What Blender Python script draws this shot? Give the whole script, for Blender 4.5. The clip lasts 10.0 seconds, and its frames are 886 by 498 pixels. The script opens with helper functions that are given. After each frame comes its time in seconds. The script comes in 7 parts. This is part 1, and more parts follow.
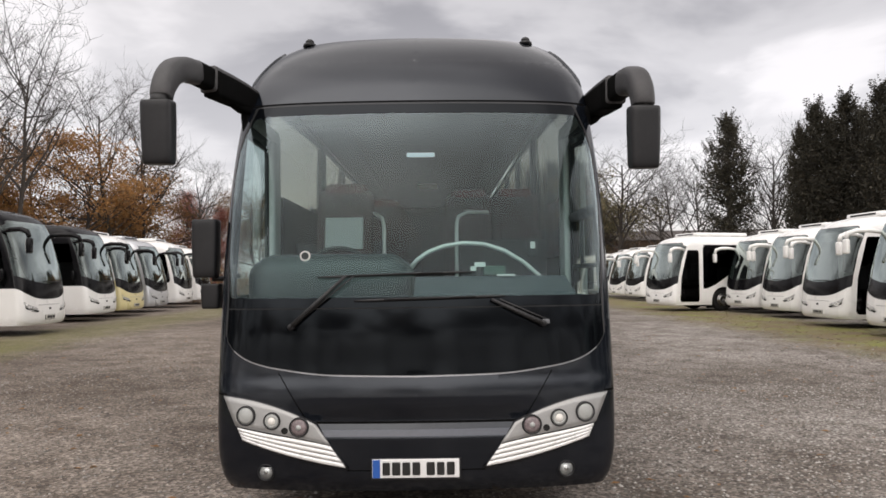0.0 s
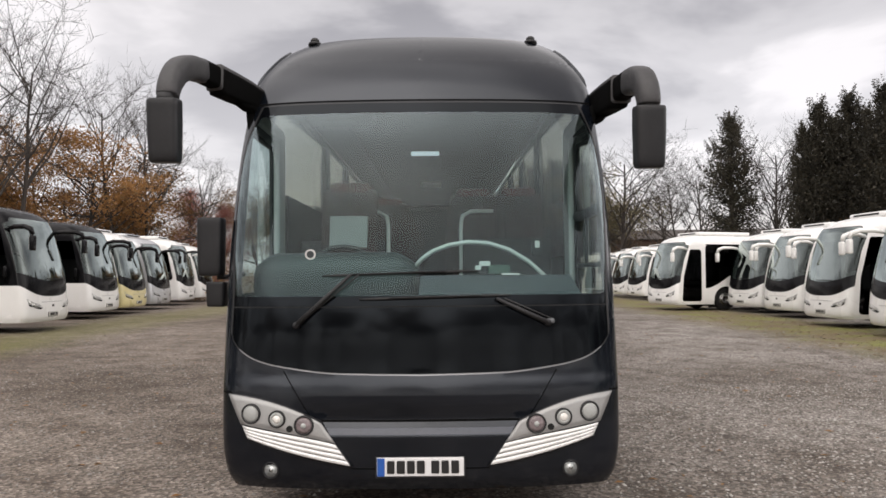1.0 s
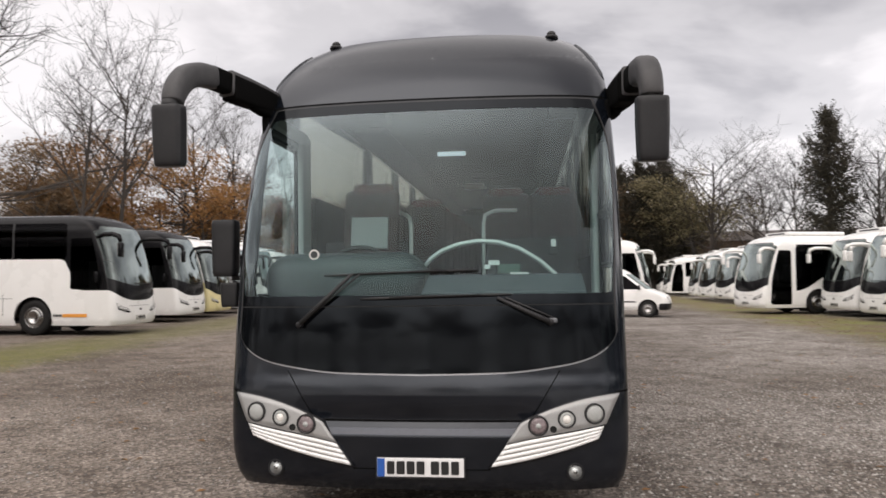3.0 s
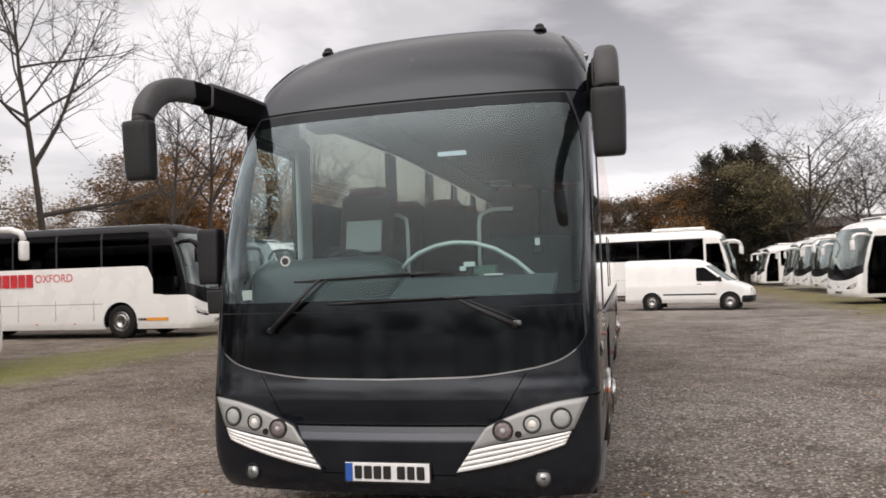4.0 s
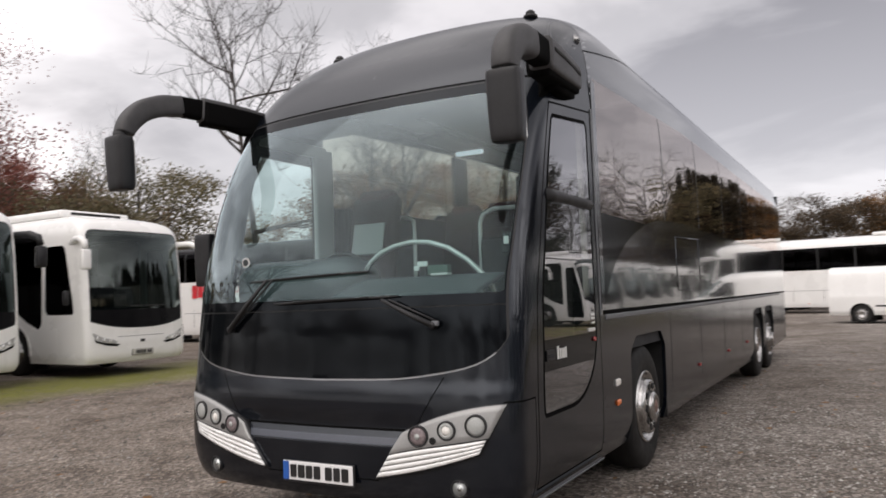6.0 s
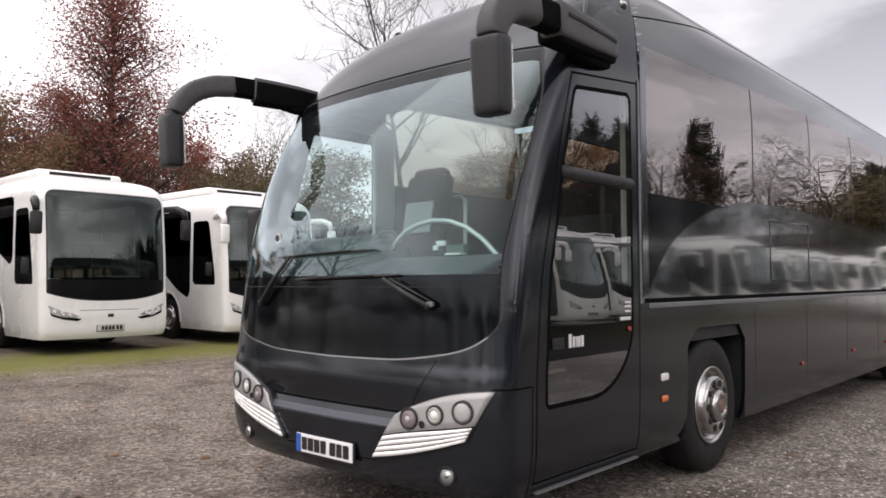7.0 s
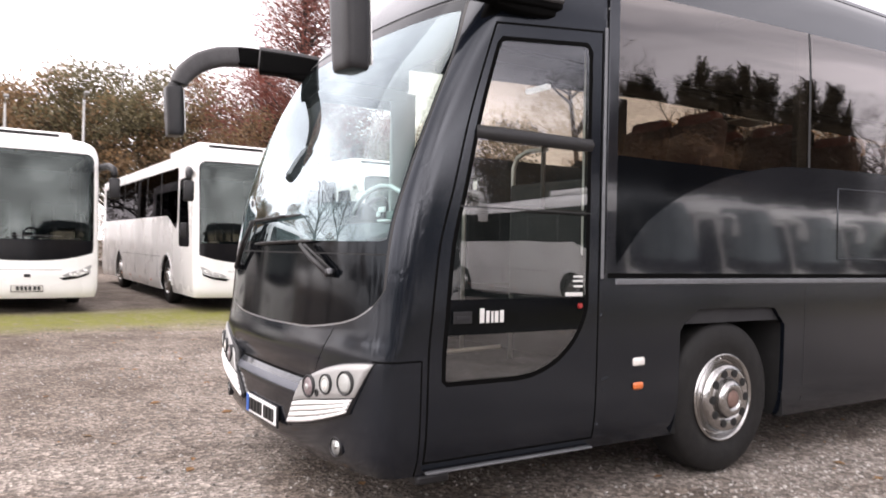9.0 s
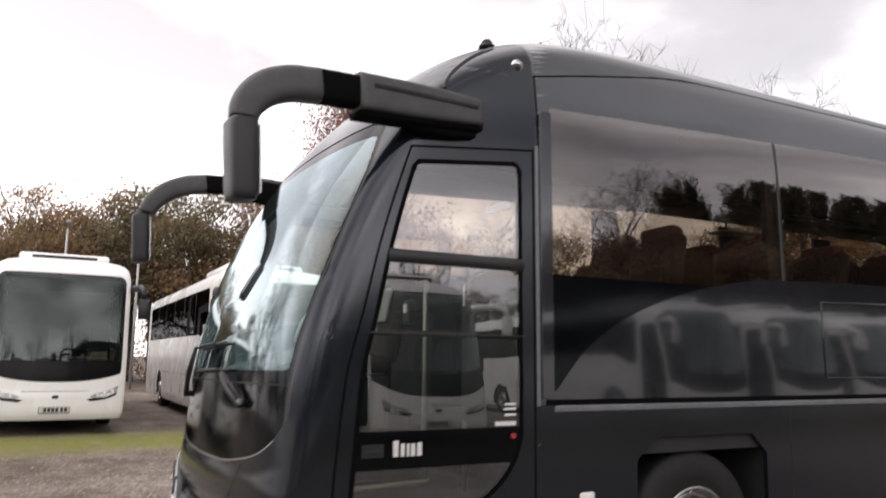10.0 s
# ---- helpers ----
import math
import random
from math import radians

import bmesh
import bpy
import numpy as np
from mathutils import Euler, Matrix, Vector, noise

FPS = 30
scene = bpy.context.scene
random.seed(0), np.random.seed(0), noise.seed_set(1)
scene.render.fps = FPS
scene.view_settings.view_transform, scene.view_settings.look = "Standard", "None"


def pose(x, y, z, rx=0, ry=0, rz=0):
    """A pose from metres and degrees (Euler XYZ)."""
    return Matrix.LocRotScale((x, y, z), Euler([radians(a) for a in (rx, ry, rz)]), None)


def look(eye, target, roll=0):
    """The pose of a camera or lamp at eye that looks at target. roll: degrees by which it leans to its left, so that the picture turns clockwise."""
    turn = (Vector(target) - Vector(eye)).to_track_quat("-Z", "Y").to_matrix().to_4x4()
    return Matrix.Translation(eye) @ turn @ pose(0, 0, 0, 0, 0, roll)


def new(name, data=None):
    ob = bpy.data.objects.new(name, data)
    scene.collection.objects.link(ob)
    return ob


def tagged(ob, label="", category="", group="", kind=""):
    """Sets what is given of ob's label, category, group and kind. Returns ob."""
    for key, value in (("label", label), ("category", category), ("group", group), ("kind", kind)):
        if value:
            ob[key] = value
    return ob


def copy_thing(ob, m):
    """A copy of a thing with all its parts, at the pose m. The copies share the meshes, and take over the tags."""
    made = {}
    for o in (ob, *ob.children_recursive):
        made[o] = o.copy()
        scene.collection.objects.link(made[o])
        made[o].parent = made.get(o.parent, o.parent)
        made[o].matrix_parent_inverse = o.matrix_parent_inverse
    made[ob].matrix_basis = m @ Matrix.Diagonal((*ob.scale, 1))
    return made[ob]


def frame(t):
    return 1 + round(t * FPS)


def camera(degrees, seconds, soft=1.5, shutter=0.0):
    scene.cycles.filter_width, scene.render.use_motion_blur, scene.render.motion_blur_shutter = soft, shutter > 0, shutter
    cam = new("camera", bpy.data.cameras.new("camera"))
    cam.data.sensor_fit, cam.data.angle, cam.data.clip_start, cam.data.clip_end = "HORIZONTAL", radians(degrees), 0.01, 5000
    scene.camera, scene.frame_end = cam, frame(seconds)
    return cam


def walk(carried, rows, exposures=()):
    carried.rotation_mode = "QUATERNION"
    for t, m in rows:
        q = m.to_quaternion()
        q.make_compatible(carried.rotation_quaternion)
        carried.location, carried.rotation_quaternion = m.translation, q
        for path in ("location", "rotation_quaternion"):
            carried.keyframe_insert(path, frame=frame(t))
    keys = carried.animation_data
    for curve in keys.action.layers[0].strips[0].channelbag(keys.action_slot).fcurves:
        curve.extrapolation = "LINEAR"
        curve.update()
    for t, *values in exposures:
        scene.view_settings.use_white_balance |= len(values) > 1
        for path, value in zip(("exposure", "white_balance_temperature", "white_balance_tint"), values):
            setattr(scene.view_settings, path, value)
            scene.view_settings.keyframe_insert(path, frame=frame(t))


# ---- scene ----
cam = camera(61.2, 10.0, soft=1.6, shutter=0.45)
PATH = [
    (0, (0.155, -4.528, 1.598), (0.165, -2.53, 1.671), -0.7),
    (0.5, (0.138, -4.534, 1.61), (0.149, -2.536, 1.678), -0.7),
    (1, (0.135, -4.533, 1.601), (0.14, -2.534, 1.67), -0.5),
    (1.5, (0.127, -4.517, 1.601), (0.124, -2.517, 1.655), -0.4),
    (2, (0.167, -4.492, 1.598), (0.128, -2.493, 1.65), -0.5),
    (2.5, (0.41, -4.527, 1.582), (0.268, -2.532, 1.632), -0.2),
    (3, (0.662, -4.458, 1.564), (0.435, -2.472, 1.647), -0.8),
    (3.2, (0.792, -4.41, 1.558), (0.503, -2.433, 1.65), -0.8),
    (4.3, (1.626, -4.228, 1.594), (1.09, -2.303, 1.67), -2.3),
    (4.5, (1.757, -4.185, 1.566), (1.161, -2.281, 1.695), -1.8),
    (5, (2.173, -4.046, 1.542), (1.437, -2.194, 1.702), -1.7),
    (6.3, (3.125, -3.324, 1.442), (1.998, -1.675, 1.541), -1.3),
    (6.5, (3.264, -3.193, 1.472), (2.033, -1.618, 1.55), -0.4),
    (7, (3.553, -2.876, 1.433), (2.213, -1.394, 1.522), -0.2),
    (7.5, (3.807, -2.566, 1.428), (2.397, -1.148, 1.474), -0.2),
    (8, (4.044, -2.249, 1.42), (2.541, -0.929, 1.409), 0.5),
    (8.5, (4.194, -1.88, 1.408), (2.597, -0.677, 1.393), 0.8),
    (9, (4.42, -1.544, 1.428), (2.734, -0.469, 1.436), 1.2),
    (9.5, (4.558, -1.198, 1.473), (2.809, -0.242, 1.625), 1.3),
    (10, (4.677, -0.836, 1.514), (2.929, 0.088, 1.817), 0.5),
]
# the black coach, and the way round it, lean a little against the yard
STAND = pose(0, 0, 0, 0, -0.45, 0)
EXPOSURES = [(0.0, 0.03, 6350, 9), (2.5, 0.03, 6400, 10), (4.4, -0.04, 6400, 10), (5.0, -0.2, 6400, 10), (6.5, 0.0, 6250, 11), (8.0, 0.72, 6250, 14), (9.0, 1.0, 6250, 15), (9.6, 0.8, 6300, 16), (10.0, 0.28, 6300, 12)]
walk(cam, [(t, STAND @ look(eye, target, roll)) for t, eye, target, roll in PATH], EXPOSURES)

# ---- daylight: a bright broken overcast, the sun veiled beyond the open side of the yard ----
SUN_AZ, SUN_EL = 190.0, 48.0     # degrees: from +y towards +x, and above the horizon
world = bpy.data.worlds.new("world")
scene.world = world
world.use_nodes = True
wn, wl = world.node_tree.nodes, world.node_tree.links
wn.clear()


def wnode(kind, **inputs):
    n = wn.new(kind)
    for k, v in inputs.items():
        n.inputs[k].default_value = v
    return n


w_out = wnode("ShaderNodeOutputWorld")
w_add = wnode("ShaderNodeAddShader")
w_sky = wn.new("ShaderNodeTexSky")
w_sky.sky_type = "NISHITA"
w_sky.sun_disc = False
w_sky.air_density, w_sky.dust_density, w_sky.ozone_density = 0.5, 4.0, 0.0
w_sky.sun_elevation = radians(SUN_EL)
w_sky.sun_rotation = radians(SUN_AZ)
w_bg1 = wnode("ShaderNodeBackground", Strength=0.05)
w_bg2 = wnode("ShaderNodeBackground", Strength=1.0)
w_tc = wn.new("ShaderNodeTexCoord")
w_sep = wn.new("ShaderNodeSeparateXYZ")
w_max = wn.new("ShaderNodeMath")
w_max.operation = "MAXIMUM"
w_max.inputs[1].default_value = 0.0
w_lift = wn.new("ShaderNodeMath")
w_lift.operation = "ADD"
w_lift.inputs[1].default_value = 0.16
w_dx = wn.new("ShaderNodeMath")
w_dx.operation = "DIVIDE"
w_dy = wn.new("ShaderNodeMath")
w_dy.operation = "DIVIDE"
w_cmb = wn.new("ShaderNodeCombineXYZ")
w_noise = wnode("ShaderNodeTexNoise", Scale=0.85, Detail=6.0, Roughness=0.52, Distortion=0.35)
w_ramp = wn.new("ShaderNodeValToRGB")
w_ramp.color_ramp.interpolation = "EASE"
e = w_ramp.color_ramp.elements
e[0].position, e[0].color = 0.37, (0.345, 0.312, 0.290, 1)
e[1].position, e[1].color = 0.60, (0.93, 0.86, 0.82, 1)
mid = e.new(0.5)
mid.color = (0.63, 0.582, 0.55, 1)
w_hr = wn.new("ShaderNodeValToRGB")
h = w_hr.color_ramp.elements
h[0].position, h[0].color = 0.0, (1, 1, 1, 1)
h[1].position, h[1].color = 0.34, (0, 0, 0, 1)
w_mix = wn.new("ShaderNodeMixRGB")
w_mix.inputs["Color2"].default_value = (0.96, 0.885, 0.83, 1)
w_hs = wn.new("ShaderNodeMath")
w_hs.operation = "MULTIPLY"
w_hs.inputs[1].default_value = 0.72
# brighter towards the hidden sun
w_dot = wn.new("ShaderNodeVectorMath")
w_dot.operation = "DOT_PRODUCT"
w_dot.inputs[1].default_value = (math.sin(radians(SUN_AZ)) * 0.88, math.cos(radians(SUN_AZ)) * 0.88, 0.47)
w_map = wn.new("ShaderNodeMapRange")
w_map.interpolation_type = "SMOOTHSTEP"
w_map.inputs["From Min"].default_value, w_map.inputs["From Max"].default_value = 0.25, 0.97
w_map.inputs["To Min"].default_value, w_map.inputs["To Max"].default_value = 0.0, 0.95
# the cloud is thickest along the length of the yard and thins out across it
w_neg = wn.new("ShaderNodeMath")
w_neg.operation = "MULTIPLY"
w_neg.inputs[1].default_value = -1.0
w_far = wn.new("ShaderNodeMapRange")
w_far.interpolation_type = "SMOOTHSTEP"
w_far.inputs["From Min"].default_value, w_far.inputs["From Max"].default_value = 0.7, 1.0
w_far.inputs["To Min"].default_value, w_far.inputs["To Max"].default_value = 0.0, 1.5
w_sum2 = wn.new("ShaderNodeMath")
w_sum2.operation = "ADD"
w_thin = wn.new("ShaderNodeMapRange")
w_thin.interpolation_type = "SMOOTHSTEP"
w_thin.inputs["From Min"].default_value, w_thin.inputs["From Max"].default_value = 0.7, 1.0
w_thin.inputs["To Min"].default_value, w_thin.inputs["To Max"].default_value = 1.0, 4.2
w_sum = wn.new("ShaderNodeMath")
w_sum.operation = "ADD"

w_scale = wn.new("ShaderNodeVectorMath")
w_scale.operation = "SCALE"
wl.new(w_tc.outputs["Generated"], w_sep.inputs[0])
wl.new(w_sep.outputs["Z"], w_max.inputs[0])
wl.new(w_max.outputs[0], w_lift.inputs[0])
wl.new(w_sep.outputs["X"], w_dx.inputs[0])
wl.new(w_lift.outputs[0], w_dx.inputs[1])
wl.new(w_sep.outputs["Y"], w_dy.inputs[0])
wl.new(w_lift.outputs[0], w_dy.inputs[1])
wl.new(w_dx.outputs[0], w_cmb.inputs["X"])
wl.new(w_dy.outputs[0], w_cmb.inputs["Y"])
w_off = wn.new("ShaderNodeVectorMath")
w_off.operation = "ADD"
w_off.inputs[1].default_value = (3.1, 1.7, 0.0)
wl.new(w_cmb.outputs[0], w_off.inputs[0])
wl.new(w_off.outputs[0], w_noise.inputs["Vector"])
wl.new(w_noise.outputs[0], w_ramp.inputs[0])
wl.new(w_max.outputs[0], w_hr.inputs[0])
wl.new(w_hr.outputs[0], w_hs.inputs[0])
wl.new(w_hs.outputs[0], w_mix.inputs["Fac"])
wl.new(w_ramp.outputs[0], w_mix.inputs["Color1"])
wl.new(w_tc.outputs["Generated"], w_dot.inputs[0])
wl.new(w_dot.outputs["Value"], w_map.inputs["Value"])
wl.new(w_mix.outputs[0], w_scale.inputs[0])
wl.new(w_sep.outputs["X"], w_thin.inputs["Value"])
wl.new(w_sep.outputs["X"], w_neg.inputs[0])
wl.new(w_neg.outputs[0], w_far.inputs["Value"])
wl.new(w_map.outputs[0], w_sum.inputs[0])
wl.new(w_thin.outputs[0], w_sum.inputs[1])
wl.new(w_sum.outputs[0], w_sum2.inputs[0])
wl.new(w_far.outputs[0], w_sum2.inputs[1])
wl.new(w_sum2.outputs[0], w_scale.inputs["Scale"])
# an overcast sky is brightest overhead
w_zen = wn.new("ShaderNodeMapRange")
w_zen.interpolation_type = "SMOOTHSTEP"
w_zen.inputs["From Min"].default_value, w_zen.inputs["From Max"].default_value = 0.55, 0.98
w_zen.inputs["To Min"].default_value, w_zen.inputs["To Max"].default_value = 1.0, 1.75
w_up = wn.new("ShaderNodeVectorMath")
w_up.operation = "SCALE"
wl.new(w_max.outputs[0], w_zen.inputs["Value"])
wl.new(w_scale.outputs[0], w_up.inputs[0])
wl.new(w_zen.outputs[0], w_up.inputs["Scale"])
wl.new(w_up.outputs[0], w_bg2.inputs["Color"])
wl.new(w_sky.outputs[0], w_bg1.inputs["Color"])
wl.new(w_bg1.outputs[0], w_add.inputs[0])
wl.new(w_bg2.outputs[0], w_add.inputs[1])
wl.new(w_add.outputs[0], w_out.inputs[0])

sun = new("sun", bpy.data.lights.new("sun", "SUN"))
sun.data.energy, sun.data.angle, sun.data.color = 0.8, radians(85), (1.0, 0.95, 0.88)
sun.matrix_world = look((-30, 30, 30), (-30 - 10 * math.sin(radians(SUN_AZ)), 30 - 10 * math.cos(radians(SUN_AZ)), 30 - 10 * math.tan(radians(SUN_EL))))


# ---- materials ----
def surface(name, color, rough=0.5, metal=0.0, vary=0.15, scale=3.0, fine=60.0, bump=0.0, bump_scale=200.0, coat=0.0, dirt=None, dirt_amount=0.0, spec=0.5, per_piece=0.0, gloss_tint=None):
    """A painted, plastic, metal or fabric surface with blotches, fine grain and relief."""
    m = bpy.data.materials.new(name)
    m.use_nodes = True
    n, l = m.node_tree.nodes, m.node_tree.links
    b = n["Principled BSDF"]
    b.inputs["Metallic"].default_value = metal
    b.inputs["Specular IOR Level"].default_value = spec
    b.inputs["Coat Weight"].default_value = coat
    if gloss_tint:
        b.inputs["Specular Tint"].default_value = (*gloss_tint, 1)
    b.inputs["Coat Roughness"].default_value = 0.04
    tc = n.new("ShaderNodeTexCoord")
    big = n.new("ShaderNodeTexNoise")
    big.inputs["Scale"].default_value, big.inputs["Detail"].default_value = scale, 5
    small = n.new("ShaderNodeTexNoise")
    small.inputs["Scale"].default_value, small.inputs["Detail"].default_value = fine, 3
    l.new(tc.outputs["Object"], big.inputs["Vector"])
    l.new(tc.outputs["Object"], small.inputs["Vector"])
    add = n.new("ShaderNodeMath")
    add.operation = "ADD"
    l.new(big.outputs[0], add.inputs[0])
    l.new(small.outputs[0], add.inputs[1])
    rng = n.new("ShaderNodeMapRange")
    rng.inputs["From Min"].default_value, rng.inputs["From Max"].default_value = 0.7, 1.3
    rng.inputs["To Min"].default_value, rng.inputs["To Max"].default_value = 1 - vary, 1 + vary
    l.new(add.outputs[0], rng.inputs["Value"])
    sc = n.new("ShaderNodeVectorMath")
    sc.operation = "SCALE"
    sc.inputs[0].default_value = color
    l.new(rng.outputs[0], sc.inputs["Scale"])
    last = sc.outputs[0]
    if per_piece:
        info = n.new("ShaderNodeObjectInfo")
        r2 = n.new("ShaderNodeMapRange")
        r2.inputs["To Min"].default_value, r2.inputs["To Max"].default_value = 1 - per_piece, 1 + per_piece
        l.new(info.outputs["Random"], r2.inputs["Value"])
        s2 = n.new("ShaderNodeVectorMath")
        s2.operation = "SCALE"
        l.new(last, s2.inputs[0])
        l.new(r2.outputs[0], s2.inputs["Scale"])
        last = s2.outputs[0]
    if dirt:
        mx = n.new("ShaderNodeMixRGB")
        mx.inputs["Color2"].default_value = (*dirt, 1)
        dn = n.new("ShaderNodeTexNoise")
        dn.inputs["Scale"].default_value, dn.inputs["Detail"].default_value, dn.inputs["Roughness"].default_value = scale * 2.3, 8, 0.65
        l.new(tc.outputs["Object"], dn.inputs["Vector"])
        dr = n.new("ShaderNodeMapRange")
        dr.inputs["From Min"].default_value, dr.inputs["From Max"].default_value = 0.45, 0.75
        dr.inputs["To Max"].default_value = dirt_amount
        l.new(dn.outputs[0], dr.inputs["Value"])
        l.new(dr.outputs[0], mx.inputs["Fac"])
        l.new(last, mx.inputs["Color1"])
        last = mx.outputs[0]
    l.new(last, b.inputs["Base Color"])
    rr = n.new("ShaderNodeMapRange")
    rr.inputs["From Min"].default_value, rr.inputs["From Max"].default_value = 0.3, 0.7
    rr.inputs["To Min"].default_value, rr.inputs["To Max"].default_value = max(0.0, rough * 0.85), min(1.0, rough * 1.15)
    l.new(big.outputs[0], rr.inputs["Value"])
    l.new(rr.outputs[0], b.inputs["Roughness"])
    if bump:
        bn = n.new("ShaderNodeTexNoise")
        bn.inputs["Scale"].default_value, bn.inputs["Detail"].default_value = bump_scale, 4
        l.new(tc.outputs["Object"], bn.inputs["Vector"])
        bp = n.new("ShaderNodeBump")
        bp.inputs["Strength"].default_value, bp.inputs["Distance"].default_value = bump, 0.01
        l.new(bn.outputs[0], bp.inputs["Height"])
        l.new(bp.outputs[0], b.inputs["Normal"])
    return m


def glass(name, tint, ior=1.5, rough=0.0, haze=0.0, wave=0.0, slant=5.0, sheen=(1, 1, 1)):
    """A thin pane: what lies behind shows tinted, the sky mirrors at a slant."""
    m = bpy.data.materials.new(name)
    m.use_nodes = True
    n, l = m.node_tree.nodes, m.node_tree.links
    n.clear()
    out = n.new("ShaderNodeOutputMaterial")
    tr = n.new("ShaderNodeBsdfTransparent")
    tr.inputs["Color"].default_value = (*tint, 1)
    gl = n.new("ShaderNodeBsdfGlossy")
    gl.inputs["Roughness"].default_value = rough
    gl.inputs["Color"].default_value = (*sheen, 1)
    # mirror share: little when looked at squarely, all of it at a slant
    base = ((ior - 1) / (ior + 1)) ** 2
    lw = n.new("ShaderNodeLayerWeight")
    lw.inputs["Blend"].default_value = 0.5
    pw = n.new("ShaderNodeMath")
    pw.operation = "POWER"
    pw.inputs[1].default_value = slant
    fr = n.new("ShaderNodeMath")
    fr.operation = "MULTIPLY_ADD"
    fr.inputs[1].default_value, fr.inputs[2].default_value = 1 - base, base
    l.new(lw.outputs["Facing"], pw.inputs[0])
    l.new(pw.outputs[0], fr.inputs[0])
    mix = n.new("ShaderNodeMixShader")
    tc = n.new("ShaderNodeTexCoord")
    if wave:
        nz = n.new("ShaderNodeTexNoise")
        nz.inputs["Scale"].default_value, nz.inputs["Detail"].default_value = 1.1, 1
        l.new(tc.outputs["Object"], nz.inputs["Vector"])
        bp = n.new("ShaderNodeBump")
        bp.inputs["Strength"].default_value, bp.inputs["Distance"].default_value = wave, 0.05
        l.new(nz.outputs[0], bp.inputs["Height"])
        l.new(bp.outputs[0], gl.inputs["Normal"])
    l.new(fr.outputs[0], mix.inputs[0])
    l.new(tr.outputs[0], mix.inputs[1])
    l.new(gl.outputs[0], mix.inputs[2])
    last = mix.outputs[0]
    if haze:
        df = n.new("ShaderNodeBsdfDiffuse")
        df.inputs["Color"].default_value = (0.40, 0.52, 0.53, 1)
        nz = n.new("ShaderNodeTexNoise")
        nz.inputs["Scale"].default_value, nz.inputs["Detail"].default_value, nz.inputs["Roughness"].default_value = 2.5, 8, 0.7
        l.new(tc.outputs["Object"], nz.inputs["Vector"])
        mr = n.new("ShaderNodeMapRange")
        mr.inputs["From Min"].default_value, mr.inputs["From Max"].default_value = 0.3, 0.75
        mr.inputs["To Min"].default_value, mr.inputs["To Max"].default_value = haze * 0.4, haze * 1.6
        l.new(nz.outputs[0], mr.inputs["Value"])
        m2 = n.new("ShaderNodeMixShader")
        l.new(mr.outputs[0], m2.inputs[0])
        l.new(last, m2.inputs[1])
        l.new(df.outputs[0], m2.inputs[2])
        last = m2.outputs[0]
    l.new(last, out.inputs[0])
    return m


def leaf_material(name, colors, rough=0.6, thin=0.4):
    m = bpy.data.materials.new(name)
    m.use_nodes = True
    n, l = m.node_tree.nodes, m.node_tree.links
    b = n["Principled BSDF"]
    b.inputs["Roughness"].default_value = rough
    geo = n.new("ShaderNodeNewGeometry")
    ramp = n.new("ShaderNodeValToRGB")
    els = ramp.color_ramp.elements
    els[0].color = (*colors[0], 1)
    els[1].color = (*colors[-1], 1)
    for i, c in enumerate(colors[1:-1]):
        x = els.new((i + 1) / (len(colors) - 1))
        x.color = (*c, 1)
    info = n.new("ShaderNodeObjectInfo")
    mr = n.new("ShaderNodeMapRange")
    mr.inputs["To Min"].default_value, mr.inputs["To Max"].default_value = 0.7, 1.25
    sc = n.new("ShaderNodeVectorMath")
    sc.operation = "SCALE"
    l.new(geo.outputs["Random Per Island"], ramp.inputs[0])
    l.new(info.outputs["Random"], mr.inputs["Value"])
    l.new(ramp.outputs[0], sc.inputs[0])
    l.new(mr.outputs[0], sc.inputs["Scale"])
    l.new(sc.outputs[0], b.inputs["Base Color"])
    if thin:
        tl = n.new("ShaderNodeBsdfTranslucent")
        l.new(sc.outputs[0], tl.inputs["Color"])
        mx = n.new("ShaderNodeMixShader")
        mx.inputs[0].default_value = thin
        l.new(b.outputs[0], mx.inputs[1])
        l.new(tl.outputs[0], mx.inputs[2])
        l.new(mx.outputs[0], n["Material Output"].inputs[0])
    return m


